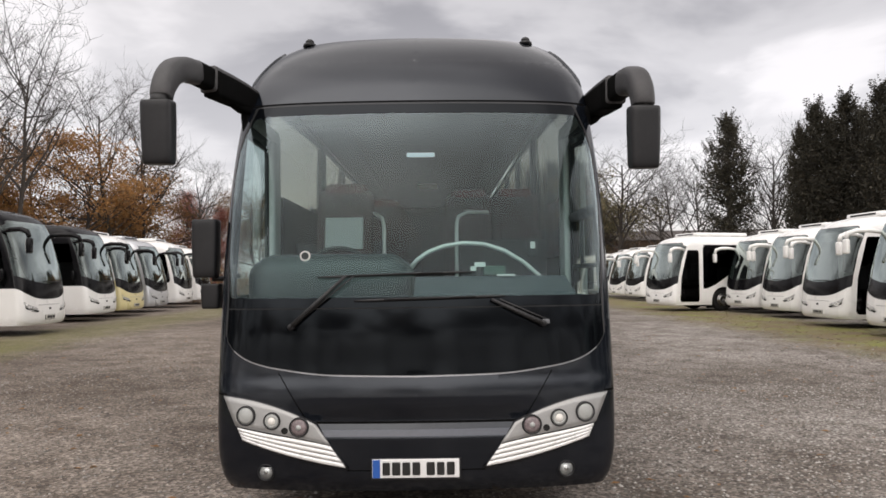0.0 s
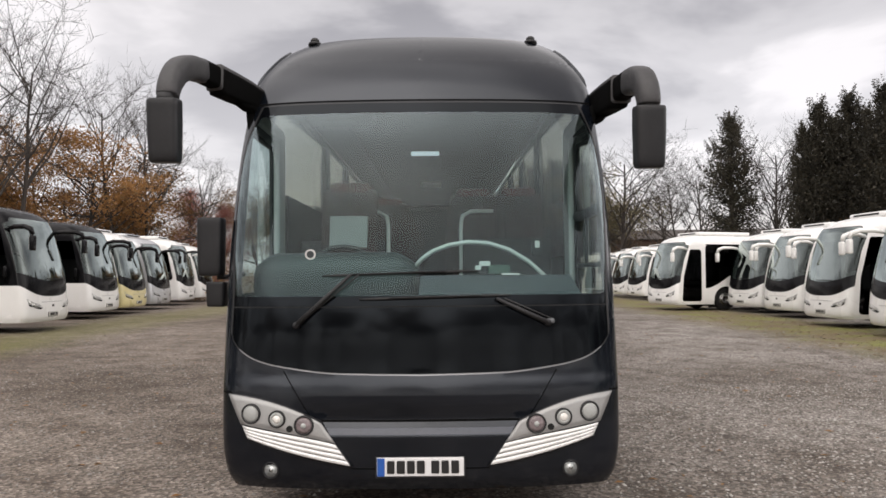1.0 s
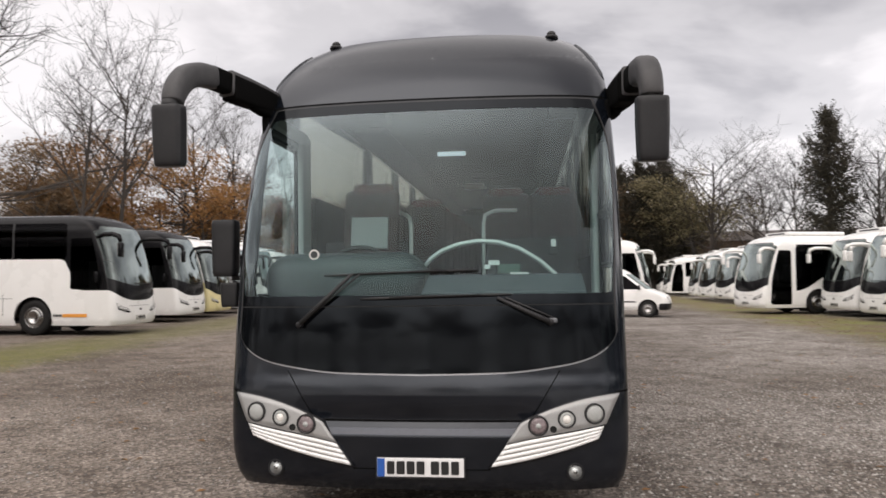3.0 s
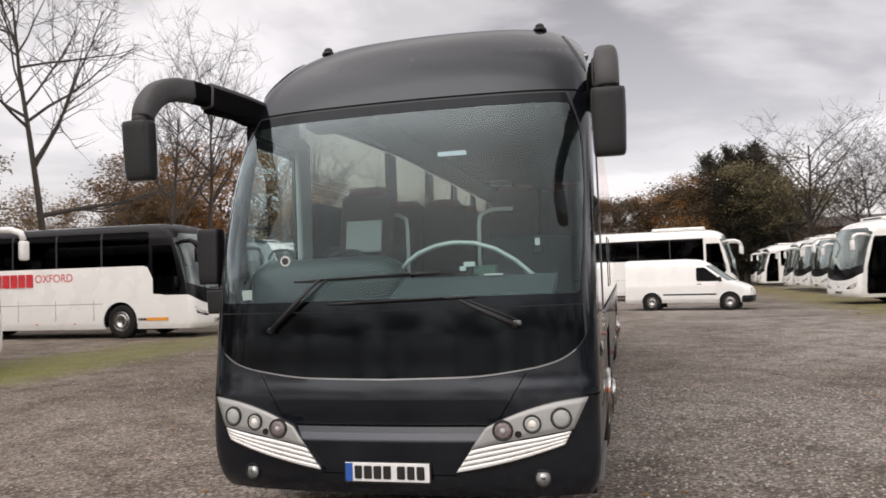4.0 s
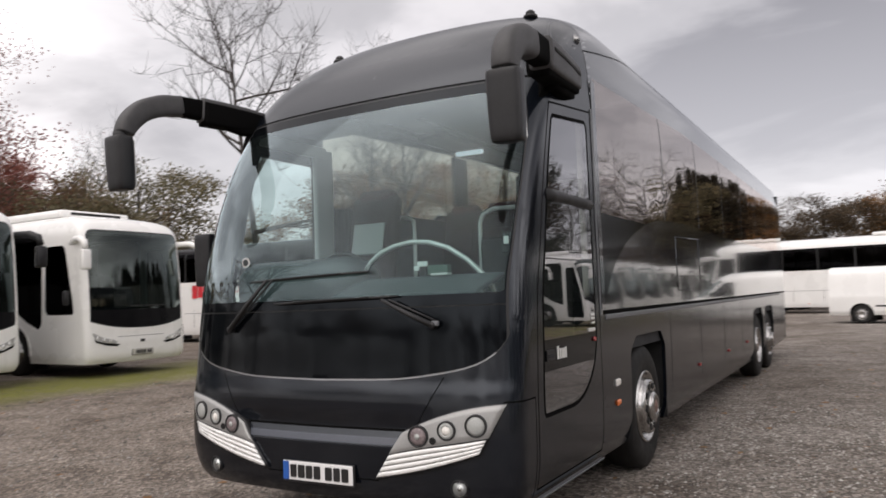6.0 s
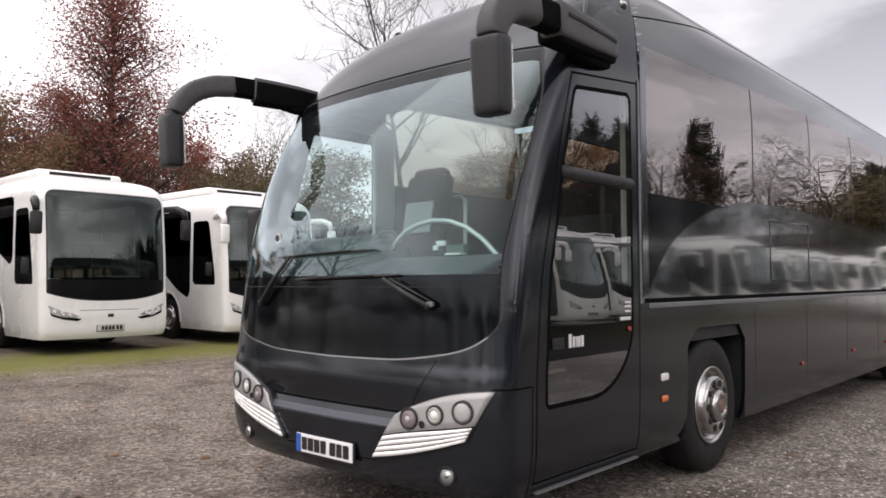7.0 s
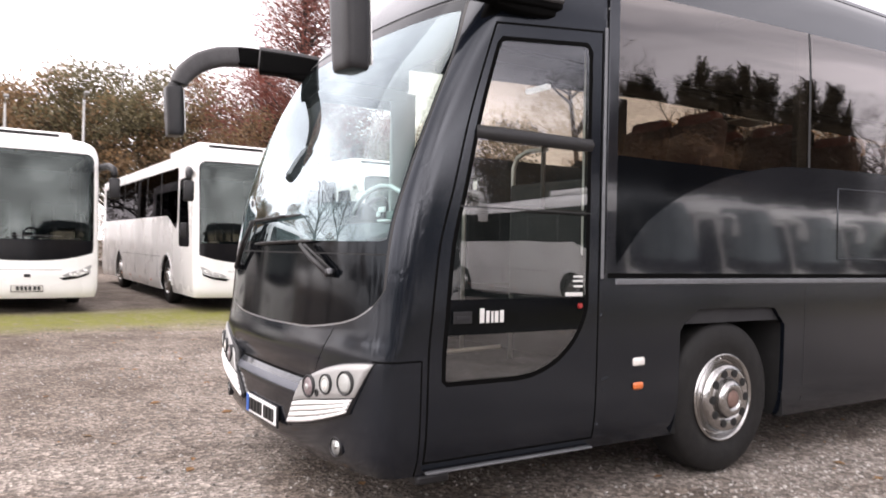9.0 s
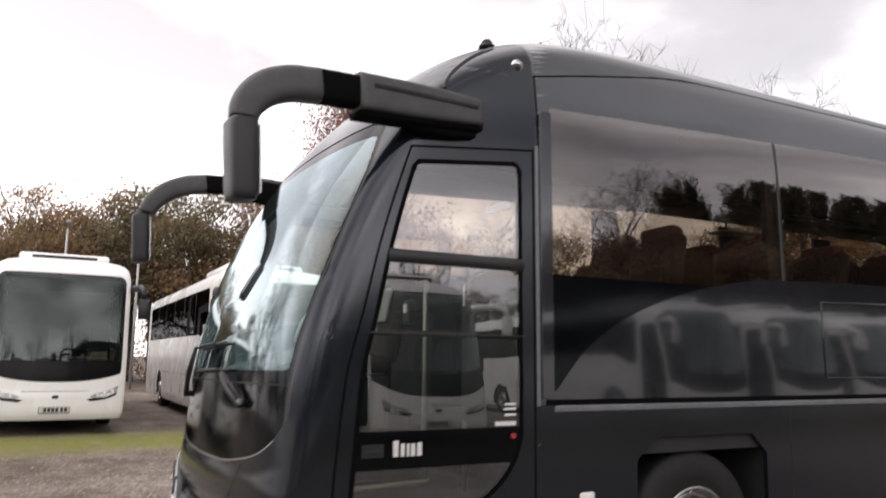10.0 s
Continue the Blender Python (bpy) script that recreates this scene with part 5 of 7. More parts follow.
# ---- inside the coach ----
def coach_inside():
    R = coach
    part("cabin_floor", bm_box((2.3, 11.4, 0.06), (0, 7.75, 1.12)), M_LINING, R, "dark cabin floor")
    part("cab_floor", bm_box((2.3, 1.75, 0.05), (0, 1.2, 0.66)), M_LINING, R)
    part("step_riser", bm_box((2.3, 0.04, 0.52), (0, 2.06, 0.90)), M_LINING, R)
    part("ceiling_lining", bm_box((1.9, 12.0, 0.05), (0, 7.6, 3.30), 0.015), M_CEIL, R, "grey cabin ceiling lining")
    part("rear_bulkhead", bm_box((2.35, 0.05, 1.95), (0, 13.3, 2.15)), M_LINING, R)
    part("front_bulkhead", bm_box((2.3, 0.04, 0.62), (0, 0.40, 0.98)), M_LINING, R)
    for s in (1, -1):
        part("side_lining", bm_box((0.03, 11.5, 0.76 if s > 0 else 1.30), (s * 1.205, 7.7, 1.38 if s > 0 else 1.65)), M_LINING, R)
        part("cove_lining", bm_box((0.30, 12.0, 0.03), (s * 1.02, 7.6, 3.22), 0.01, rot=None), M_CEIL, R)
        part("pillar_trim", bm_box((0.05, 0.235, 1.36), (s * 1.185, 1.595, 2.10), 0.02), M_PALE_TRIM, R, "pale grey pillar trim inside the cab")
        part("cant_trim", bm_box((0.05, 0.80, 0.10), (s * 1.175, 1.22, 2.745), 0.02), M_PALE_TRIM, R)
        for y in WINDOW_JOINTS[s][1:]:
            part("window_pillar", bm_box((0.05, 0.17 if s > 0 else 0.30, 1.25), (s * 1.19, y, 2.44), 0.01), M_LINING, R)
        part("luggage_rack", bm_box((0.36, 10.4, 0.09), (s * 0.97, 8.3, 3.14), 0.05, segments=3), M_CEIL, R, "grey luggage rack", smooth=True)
    tube_part("step_edge", [(1.02, 0.50, 0.885), (1.02, 0.75, 0.892), (1.02, 1.02, 0.90)], 0.012, M_RAIL, R, "pale step edge inside the door")
    # dashboard: flat shelf, driver's hump, passenger-side shelf
    vs, fs = [], []
    nx = 24
    prof = [(0.0, 1.10), (0.0, 1.42), (0.06, 1.47), (0.34, 1.47), (0.40, 1.44), (0.42, 1.10)]
    for i in range(nx + 1):
        x = -1.12 + 2.24 * i / nx
        y0 = float(coach_shell.front(abs(x), 1.45)) + 0.05
        for dy, z in prof:
            vs.append((x, y0 + dy, z))
    k = len(prof)
    for i in range(nx):
        for j in range(k - 1):
            fs.append((i * k + j, (i + 1) * k + j, (i + 1) * k + j + 1, i * k + j + 1))
    part_of("dashboard", mesh_from("dashboard", vs, fs, M_DASH), R, "blue-grey dashboard")
    bm = bm_box((1.12, 0.42, 0.46), (0, 0, 0), 0.16, segments=5)
    for v in bm.verts:
        if v.co.z > 0:
            v.co.z *= 1 - 0.35 * min(1, abs(v.co.x) / 0.56) ** 2
    bmesh.ops.translate(bm, vec=(-0.58, 0.64, 1.57), verts=bm.verts)
    part("binnacle", bm, M_DASH, R, "rounded instrument hump before the driver", smooth=True)
    # steering wheel
    ring = [(-0.60 + 0.24 * math.cos(a), 0.98 + 0.10 * math.sin(a), 1.62 + 0.20 * math.sin(a)) for a in np.linspace(0, 2 * math.pi, 33)]
    tube_part("steering_wheel", ring, 0.017, M_PLASTIC, R)
    tube_part("steering_column", [(-0.60, 0.98, 1.62), (-0.60, 0.80, 1.30)], 0.03, M_PLASTIC, R)
    # curved pale grab rail by the entrance
    arc = [(-0.04, 0.60, 1.66), (0.0, 0.60, 1.71), (0.08, 0.60, 1.765), (0.19, 0.60, 1.805), (0.32, 0.60, 1.825), (0.46, 0.60, 1.815), (0.60, 0.60, 1.77), (0.73, 0.60, 1.69), (0.83, 0.60, 1.60), (0.90, 0.60, 1.51), (0.92, 0.62, 1.40)]
    tube_part("grab_rail", arc, 0.016, M_RAIL, R, "pale curved grab rail")
    for x in (0.30, -0.30):
        tube_part("hand_rail", [(x, 1.65, 0.7), (x, 1.65, 2.02), (x * 1.05, 1.67, 2.09), (x * 1.3, 1.70, 2.13), (x * 1.9, 1.72, 2.13)], 0.016, M_RAIL, R, "pale upright hand rail")
    part("modesty_panel", bm_box((0.72, 0.03, 0.75), (0.68, 1.62, 1.52), 0.02), M_LINING, R)
    part("cab_partition", bm_box((0.72, 0.03, 0.75), (-0.68, 1.72, 1.52), 0.02), M_LINING, R)
    part("ceiling_display", bm_box((0.25, 0.05, 0.035), (0.0, 2.1, 2.68), 0.008), M_DISPLAY, R, "pale bar display under the ceiling")
    part("ceiling_hatch", bm_box((0.24, 0.40, 0.02), (0.02, 4.6, 2.70), 0.006), M_RAIL, R)
    # sign and small cards on the dash
    # added slab: its grey imitates the dash top mirrored in the glass
    bm = bm_box((1.02, 0.40, 0.03), (0, 0, 0), 0.012)
    bmesh.ops.transform(bm, matrix=pose(0.50, 0.36, 1.53, 16, 0, 0), verts=bm.verts)
    part("dash_reflection", bm, M_DASH_SHEEN, R, "grey sloping slab standing in for the dash reflection in the windscreen")
    part("dash_card", bm_box((0.075, 0.015, 0.032), (0.43, 0.56, 1.675), 0.004), M_PALE, R, "white card on the dash")
    part("dash_card", bm_box((0.04, 0.015, 0.03), (0.385, 0.56, 1.648), 0.004), M_PALE, R, "small white card on the dash")
    part("card_holder", bm_box((0.05, 0.03, 0.10), (0.42, 0.585, 1.62), 0.006), M_PLASTIC, R)
    part("dash_paper", bm_box((0.12, 0.06, 0.012), (0.60, 0.50, 1.602), 0.003), M_PALE, R, "white paper on the dash")
    part("dash_folder", bm_box((0.15, 0.05, 0.06), (0.53, 0.60, 1.635), 0.006), M_FOLDER, R, "dull green folders stacked on the dash")
    part("ticket_reader", bm_box((0.075, 0.05, 0.13), (0.84, 0.98, 1.80), 0.01), M_PLASTIC, R, "small dark ticket reader on the pillar")
    part("reader_face", bm_box((0.035, 0.006, 0.05), (0.84, 0.953, 1.82), 0.002), M_PALE, R)
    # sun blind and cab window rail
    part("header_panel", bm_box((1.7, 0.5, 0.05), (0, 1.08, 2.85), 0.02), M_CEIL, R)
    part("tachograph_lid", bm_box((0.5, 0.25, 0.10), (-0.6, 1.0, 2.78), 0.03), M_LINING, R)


coach_inside()


def coach_seat(at, cloth=None):
    st = new("seat")
    st.parent = coach
    st.matrix_basis = pose(*at)
    tagged(st, "dark red coach seat")
    part("cushion", bm_box((0.44, 0.44, 0.14), (0, -0.02, 0.46), 0.05, segments=3), M_SEAT, st, smooth=True)
    bm = bm_box((0.45, 0.12, 0.80), (0, 0, 0), 0.05, segments=4)
    bmesh.ops.transform(bm, matrix=pose(0, 0.28, 0.86, -12, 0, 0), verts=bm.verts)
    part("backrest", bm, M_SEAT, st, smooth=True)
    bm = bm_box((0.34, 0.13, 0.22), (0, 0, 0), 0.05, segments=4)
    bmesh.ops.transform(bm, matrix=pose(0, 0.36, 1.20, -12, 0, 0), verts=bm.verts)
    part("headrest", bm, M_HEADREST, st, "dark red headrest", smooth=True)
    bm = bm_box((0.30, 0.02, 0.26), (0, 0, 0), 0.008)
    bmesh.ops.transform(bm, matrix=pose(0, 0.203, 0.90, -12, 0, 0), verts=bm.verts)
    part("seat_cloth", bm, cloth or M_SEAT, st, "pale cloth panel" if cloth else "", smooth=True)
    part("seat_base", bm_box((0.40, 0.38, 0.38), (0, 0, 0.19), 0.02), M_LINING, st)
    return st


first_seat = coach_seat((0.90, 2.48, 1.14))
for row in range(11):
    for sx in (0.90, 0.45, -0.45, -0.90):
        if row == 0 and sx != 0.45:
            continue
        copy_thing(first_seat, pose(sx, 2.48 + 0.85 * row, 1.14))
driver_seat = coach_seat((-0.60, 1.22, 1.05), M_CLOTH)
part("seat_pedestal", bm_box((0.34, 0.34, 0.38), (0, 0, -0.18), 0.02), M_LINING, driver_seat)
tagged(driver_seat, "dark red driver's seat behind the wheel")


# ---- the other parked coaches ----
white_shell = Shell(
    nose=([0.28, 0.36, 0.5, 0.9, 1.2, 1.6, 2.2, 2.8, 3.05, 3.2, 3.3, 3.38, 3.43], [0.08, 0.02, 0.0, 0.02, 0.05, 0.12, 0.27, 0.47, 0.60, 0.76, 0.98, 1.35, 2.2]),
    width=([0.28, 0.45, 0.9, 2.9, 3.1, 3.22, 3.31, 3.37, 3.41, 3.43], [1.20, 1.24, 1.25, 1.245, 1.21, 1.13, 1.0, 0.75, 0.4, 0.05]),
    bow=([0.28, 3.43], [0.10, 0.14]), corner=([0.28, 1.5, 2.8, 3.2, 3.43], [0.25, 0.34, 0.38, 0.6, 1.0]), power=5.0, length=12.2)
upright_shell = Shell(
    nose=([0.28, 0.36, 0.5, 0.72, 0.78, 1.0, 1.2, 1.6, 2.2, 2.8, 3.0, 3.12, 3.22, 3.32, 3.40, 3.43], [0.08, 0.02, 0.0, 0.0, 0.012, 0.02, 0.03, 0.05, 0.10, 0.175, 0.215, 0.28, 0.42, 0.75, 1.4, 2.2]),
    width=([0.28, 0.45, 0.9, 2.9, 3.1, 3.22, 3.31, 3.37, 3.41, 3.43], [1.20, 1.24, 1.25, 1.245, 1.215, 1.15, 1.02, 0.75, 0.4, 0.05]),
    bow=([0.28, 3.43], [0.09, 0.10]), corner=([0.28, 1.5, 2.8, 3.2, 3.43], [0.22, 0.26, 0.28, 0.5, 1.0]), power=7.0, length=12.2)
WHITE_AXLES = (2.65, 9.0)


def bm_arch(s):
    """A raised lip round the front wheel arch."""
    bm = bmesh.new()
    rings = []
    for k in range(15):
        a = math.pi * (k / 14) * 1.04 - 0.06
        ring = []
        for r, x in ((0.60, 1.235), (0.60, 1.262), (0.645, 1.262), (0.645, 1.24)):
            ring.append(bm.verts.new((s * x, WHITE_AXLES[0] + math.cos(a) * r, 0.48 + math.sin(a) * r)))
        rings.append(ring)
    for p, q in zip(rings, rings[1:]):
        for j in range(3):
            bm.faces.new((p[j], p[j + 1], q[j + 1], q[j]) if s > 0 else (q[j], q[j + 1], p[j + 1], p[j]))
    return bm


def parked_coach(lower, upper, mirror_mat, black_door, label, upper_from=1.55, sweep=False, tall=1.0, upright=False):
    """A white or two-tone touring coach: skin, glazing, door, lamps, mirrors, roof pod, wheels."""
    root = thing("parked_coach", label, "coach", "coaches parked round the yard")
    sh = upright_shell if upright else white_shell
    zs = np.concatenate([np.arange(0.28, 3.2, 0.065), np.linspace(3.2, 3.43, 10)])
    V, T = sh.grid(zs, 26, np.concatenate([np.linspace(0, 0.35, 22)[1:], np.linspace(0.35, 1, 16)[1:]]))

    def foot(V):
        return 0.95 + 0.22 * np.clip(np.abs(V[:, 0]) / 1.12, 0, 1.2) ** 3

    def scr(V):
        a = np.abs(V[:, 0])
        edge = np.interp(V[:, 2], [0.9, 1.6, 2.3, 2.95], [0.29, 0.40, 0.58, 0.84]) - V[:, 1]
        r = 0.16 - np.hypot(np.clip(a - 0.96, 0, None), np.clip(V[:, 2] - 2.90, 0, None))
        return np.minimum.reduce([V[:, 2] - foot(V), 3.06 - V[:, 2], edge, np.where((a > 0.96) & (V[:, 2] > 2.90), r, 9)])

    def scr_upright(V):
        a, z = np.abs(V[:, 0]), V[:, 2]
        low = 0.97 + 0.14 * np.clip(a / 1.1, 0, 1.2) ** 2.5
        r = 0.15 - np.hypot(np.clip(a - 1.00, 0, None), np.clip(z - 2.86, 0, None))
        return np.minimum.reduce([z - low, 3.01 - z, 1.15 - a, 0.9 - V[:, 1], np.where((a > 1.00) & (z > 2.86), r, 9)])

    if upright:
        scr = scr_upright

    def arch(V, ax):
        return np.minimum(0.60 - np.hypot(V[:, 1] - ax, V[:, 2] - 0.48), np.abs(V[:, 0]) - 0.8)

    for ax in WHITE_AXLES:
        V, hole, T = split(V, T, arch(V, ax))
    V, ws, T = split(V, T, scr(V))
    V, ws_in, rim = split(V, ws, scr(V) - 0.02)
    V, low, up = split(V, ws_in, (1.36 if upright else 1.38 + 0.14 * V[:, 0] ** 2) - V[:, 2])
    panel("windscreen_seal", V, rim, M_RUBBER, root, "", 0.015)
    panel("lower_panel", V, low, M_COACH_BLACK, root, "gloss black panel below the windscreen", 0.02)
    panel("windscreen", V, up, M_FLAT_SCREEN if upright else M_COACH_SCREEN, root, "pale reflecting windscreen")

    def side_band(V):
        lo = np.interp(V[:, 1], [1.5, 2.6, 12], [1.55, 1.95, 1.95] if upper is not M_COACH_BLACK else [2.12, 2.14, 2.14]) if not sweep else np.interp(V[:, 1], [1.5, 2.2, 3.2, 4.4, 12], [0.9, 1.15, 1.75, 2.0, 2.0])
        return np.minimum.reduce([V[:, 2] - lo, (3.12 if upper is M_COACH_BLACK else 2.96) - V[:, 2], V[:, 1] - 1.62, 11.7 - V[:, 1]])

    V, band, T = split(V, T, side_band(V))
    joints = [1.5, 3.3, 4.95, 6.6, 8.25, 9.9, 11.8]
    for s in (1, -1):
        V, half, band = split(V, band, V[:, 0] * s)
        for y0, y1 in zip(joints, joints[1:]):
            V, one, half = carve(V, half, [lambda P: P[:, 1] - y0 - 0.03, lambda P: y1 - 0.03 - P[:, 1]])
            panel("side_window", V, one, M_COACH_GLASS, root, "black tinted side window")
        for y1 in joints[1:]:
            V, one, half = carve(V, half, [lambda P: y1 + 0.1 - P[:, 1]])
            panel("window_joint", V, one, M_RUBBER, root, "", 0.012)
    # door on the near side, cab window on the far side
    V, dr, T = split(V, T, np.minimum.reduce([V[:, 0], V[:, 1] - np.interp(V[:, 2], [0.4, 1.5, 2.8], [0.44, 0.52, 0.86]), 1.42 - V[:, 1], 2.72 - V[:, 2], V[:, 2] - (0.42 if black_door else 0.9)]))
    panel("door", V, dr, M_COACH_GLASS if black_door else M_COACH_GLASS, root, "closed dark glazed door", 0.0)
    V, cw, T = split(V, T, np.minimum.reduce([-V[:, 0], V[:, 1] - np.interp(V[:, 2], [1.0, 1.5, 2.8], [0.50, 0.56, 0.86]), 1.50 - V[:, 1], 2.70 - V[:, 2], V[:, 2] - 1.28]))
    panel("cab_window", V, cw, M_COACH_GLASS, root, "dark cab side window")
    V, top, bottom = split(V, T, V[:, 2] - (np.interp(V[:, 1], [1.25, 1.7], [1.25, 2.12]) if upper is M_COACH_BLACK else upper_from))
    V, roof, top = split(V, top, V[:, 2] - (3.2 if upper is M_COACH_BLACK else 3.02))
    panel("upper_body", V, top, upper, root, "", 0.02)
    panel("roof", V, roof, upper, root, "", 0.02)
    panel("body", V, bottom, lower, root, "painted lower body", 0.02)
    part("rear_panel", bm_box((2.46, 0.05, 2.9), (0, 12.21, 1.75), 0.02), lower, root)
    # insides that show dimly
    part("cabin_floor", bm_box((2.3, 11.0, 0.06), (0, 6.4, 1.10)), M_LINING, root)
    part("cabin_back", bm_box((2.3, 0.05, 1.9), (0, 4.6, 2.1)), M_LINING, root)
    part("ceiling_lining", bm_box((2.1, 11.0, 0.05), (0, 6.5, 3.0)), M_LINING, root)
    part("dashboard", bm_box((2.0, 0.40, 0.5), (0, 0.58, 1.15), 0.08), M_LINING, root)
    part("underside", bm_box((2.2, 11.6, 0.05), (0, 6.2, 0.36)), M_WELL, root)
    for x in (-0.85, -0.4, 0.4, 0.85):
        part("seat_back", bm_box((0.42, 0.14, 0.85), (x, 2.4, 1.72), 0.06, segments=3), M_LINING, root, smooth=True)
    part("steering_wheel", bm_lathe([(-0.012, 0.22), (0.012, 0.22), (0.012, 0.19), (-0.012, 0.19)], "y", at=(-0.6, 0.95, 1.5), steps=20, caps=False), M_PLASTIC, root)
    # roof pod with a dark grille
    if upper is not M_COACH_BLACK:
        part("roof_pod", bm_box((1.75, 2.7, 0.17), (0, 2.9, 3.45), 0.07, segments=3), upper, root, "flat roof pod", smooth=True)
        part("pod_grille", bm_box((1.25, 0.03, 0.06), (0, 1.556, 3.46), 0.008), M_WELL, root)
    # bumper line, lamps, plate
    for s in (1, -1):
        unit = new("headlamp")
        unit.parent = root
        vs = []
        for x, z in ((0.60, 0.70), (0.66, 0.665), (0.86, 0.70), (1.06, 0.76), (1.13, 0.90), (1.08, 0.89), (0.90, 0.80), (0.70, 0.755)):
            vs.append((s * x, float(sh.front(x, z)) - 0.006, z))
        me = mesh_from("lens_slit", vs, [tuple(range(8)) if s > 0 else tuple(range(7, -1, -1))], M_HOUSING, False)
        part_of("lens_slit", me, unit)
        lowv = [(s * x, float(sh.front(x, z)) - 0.009, z) for x, z in ((0.54, 0.655), (0.62, 0.612), (0.87, 0.645), (1.07, 0.715), (1.10, 0.80), (1.055, 0.752), (0.86, 0.692))]
        part_of("dark_strip", mesh_from("dark_strip", lowv, [tuple(range(7)) if s > 0 else tuple(range(6, -1, -1))], M_COACH_BLACK, False), unit)
        for x, z, r in ((0.75, 0.722, 0.034), (0.88, 0.752, 0.036), (1.01, 0.80, 0.036)):
            part("lamp", bm_lathe([(0.01, r), (-0.012, r), (-0.016, r * 0.6), (-0.005, r * 0.3)], "y", at=(s * x, float(sh.front(x, z)) - 0.006, z), steps=14), M_REFLECTOR, unit, smooth=True)
    bumper_line = [(x, float(sh.front(abs(x), 0.80)) - 0.002, 0.805) for x in np.linspace(-0.58, 0.58, 9)]
    tube_part("bumper_crease", bumper_line, 0.006, M_TRIM, root, sides=5)
    number_plate(root, 0.52, 0.111, (0, -0.012, 0.47), M_PLATE_DIM, [(-0.30, 0.05), (-0.17, 0.05), (-0.04, 0.05), (0.09, 0.05), (0.25, 0.05), (0.38, 0.05)], strip=False)
    part("wiper", bm_box((0.85, 0.02, 0.02), (0.15, float(sh.front(0.2, 1.42)) - 0.03, 1.43), rot=None), M_RUBBER, root)
    part("badge", bm_box((0.11, 0.012, 0.06), (0, float(sh.front(0, 0.70)) - 0.004, 0.70), 0.004), M_INK, root)
    # mirrors
    for s in (1, -1):
        ma = new("mirror_arm")
        ma.parent = root
        tagged(ma, "curved mirror arm with hanging mirror head")
        tube_part("arm", [(s * 1.17, 0.75, 2.72), (s * 1.30, 0.42, 2.79), (s * 1.40, 0.10, 2.79), (s * 1.45, -0.10, 2.72), (s * 1.46, -0.16, 2.58)], [0.055, 0.065, 0.07, 0.07, 0.06], mirror_mat, ma, sides=10)
        part("mirror_head", bm_box((0.20, 0.12, 0.40), (s * 1.46, -0.17, 2.36), 0.04, segments=3), mirror_mat, ma, smooth=True)
        part("mirror_glass", bm_box((0.165, 0.006, 0.34), (s * 1.46, -0.108, 2.36)), M_REFLECTOR, ma)
    part("low_mirror", bm_box((0.13, 0.10, 0.30), (-1.36, 0.62, 1.62), 0.04, segments=3), mirror_mat if mirror_mat is not M_WHITE else M_PLASTIC, root, smooth=True)
    # wheels and wells
    for ax in WHITE_AXLES:
        for s in (1, -1):
            wheel(root, ax, s * 1.20, detail=False, steps=28)
        for s in (1, -1):
            part("wheel_well", bm_box((0.04, 1.25, 1.0), (s * 0.85, ax, 0.62)), M_WELL, root)
    # skirt details
    for y in (3.6, 5.0, 6.4, 7.8):
        for s in (1, -1):
            part("locker_gap", bm_box((0.008, 0.012, 0.62), (s * 1.248, y, 0.85)), M_RUBBER, root)
            part("skirt_marker", bm_box((0.012, 0.06, 0.045), (s * 1.246, y + 0.7, 0.45), 0.006), M_ORANGE, root)
    for s in (1, -1):
        part("locker_line", bm_box((0.008, 5.0, 0.012), (s * 1.2485, 5.8, 1.03)), M_RUBBER, root)
        part("wheel_arch_lip", bm_arch(s), lower, root)
    if tall != 1.0:
        root.scale = (1, 1, tall)
    return root


style_plain = parked_coach(M_WHITE, M_WHITE, M_PLASTIC, False, "white touring coach with black mirrors parked in the yard row", tall=1.04)
style_upright = parked_coach(M_WHITE, M_WHITE, M_PLASTIC, False, "white coach with flat upright windscreen and black mirrors by the grass", tall=1.04, upright=True)
style_upright_ears = parked_coach(M_WHITE, M_WHITE, M_WHITE, True, "white coach with flat upright windscreen and white mirror arms", tall=1.02, upright=True, sweep=True)
style_ears = parked_coach(M_WHITE, M_WHITE, M_WHITE, True, "white touring coach with white mirror arms and dark door")
style_two_tone = parked_coach(M_WHITE, M_COACH_BLACK, M_COACH_BLACK, False, "white coach with black upper half and black mirrors", 1.60, tall=1.05)
style_cream = parked_coach(M_CREAM, M_WHITE, M_COACH_BLACK, False, "cream and white coach with black mirrors", 1.5)
style_silver = parked_coach(M_SILVER, M_SILVER, M_COACH_BLACK, False, "silver coach with black mirrors")
style_sweep = parked_coach(M_WHITE, M_WHITE, M_WHITE, True, "white coach with black sweeping side glass", sweep=True)

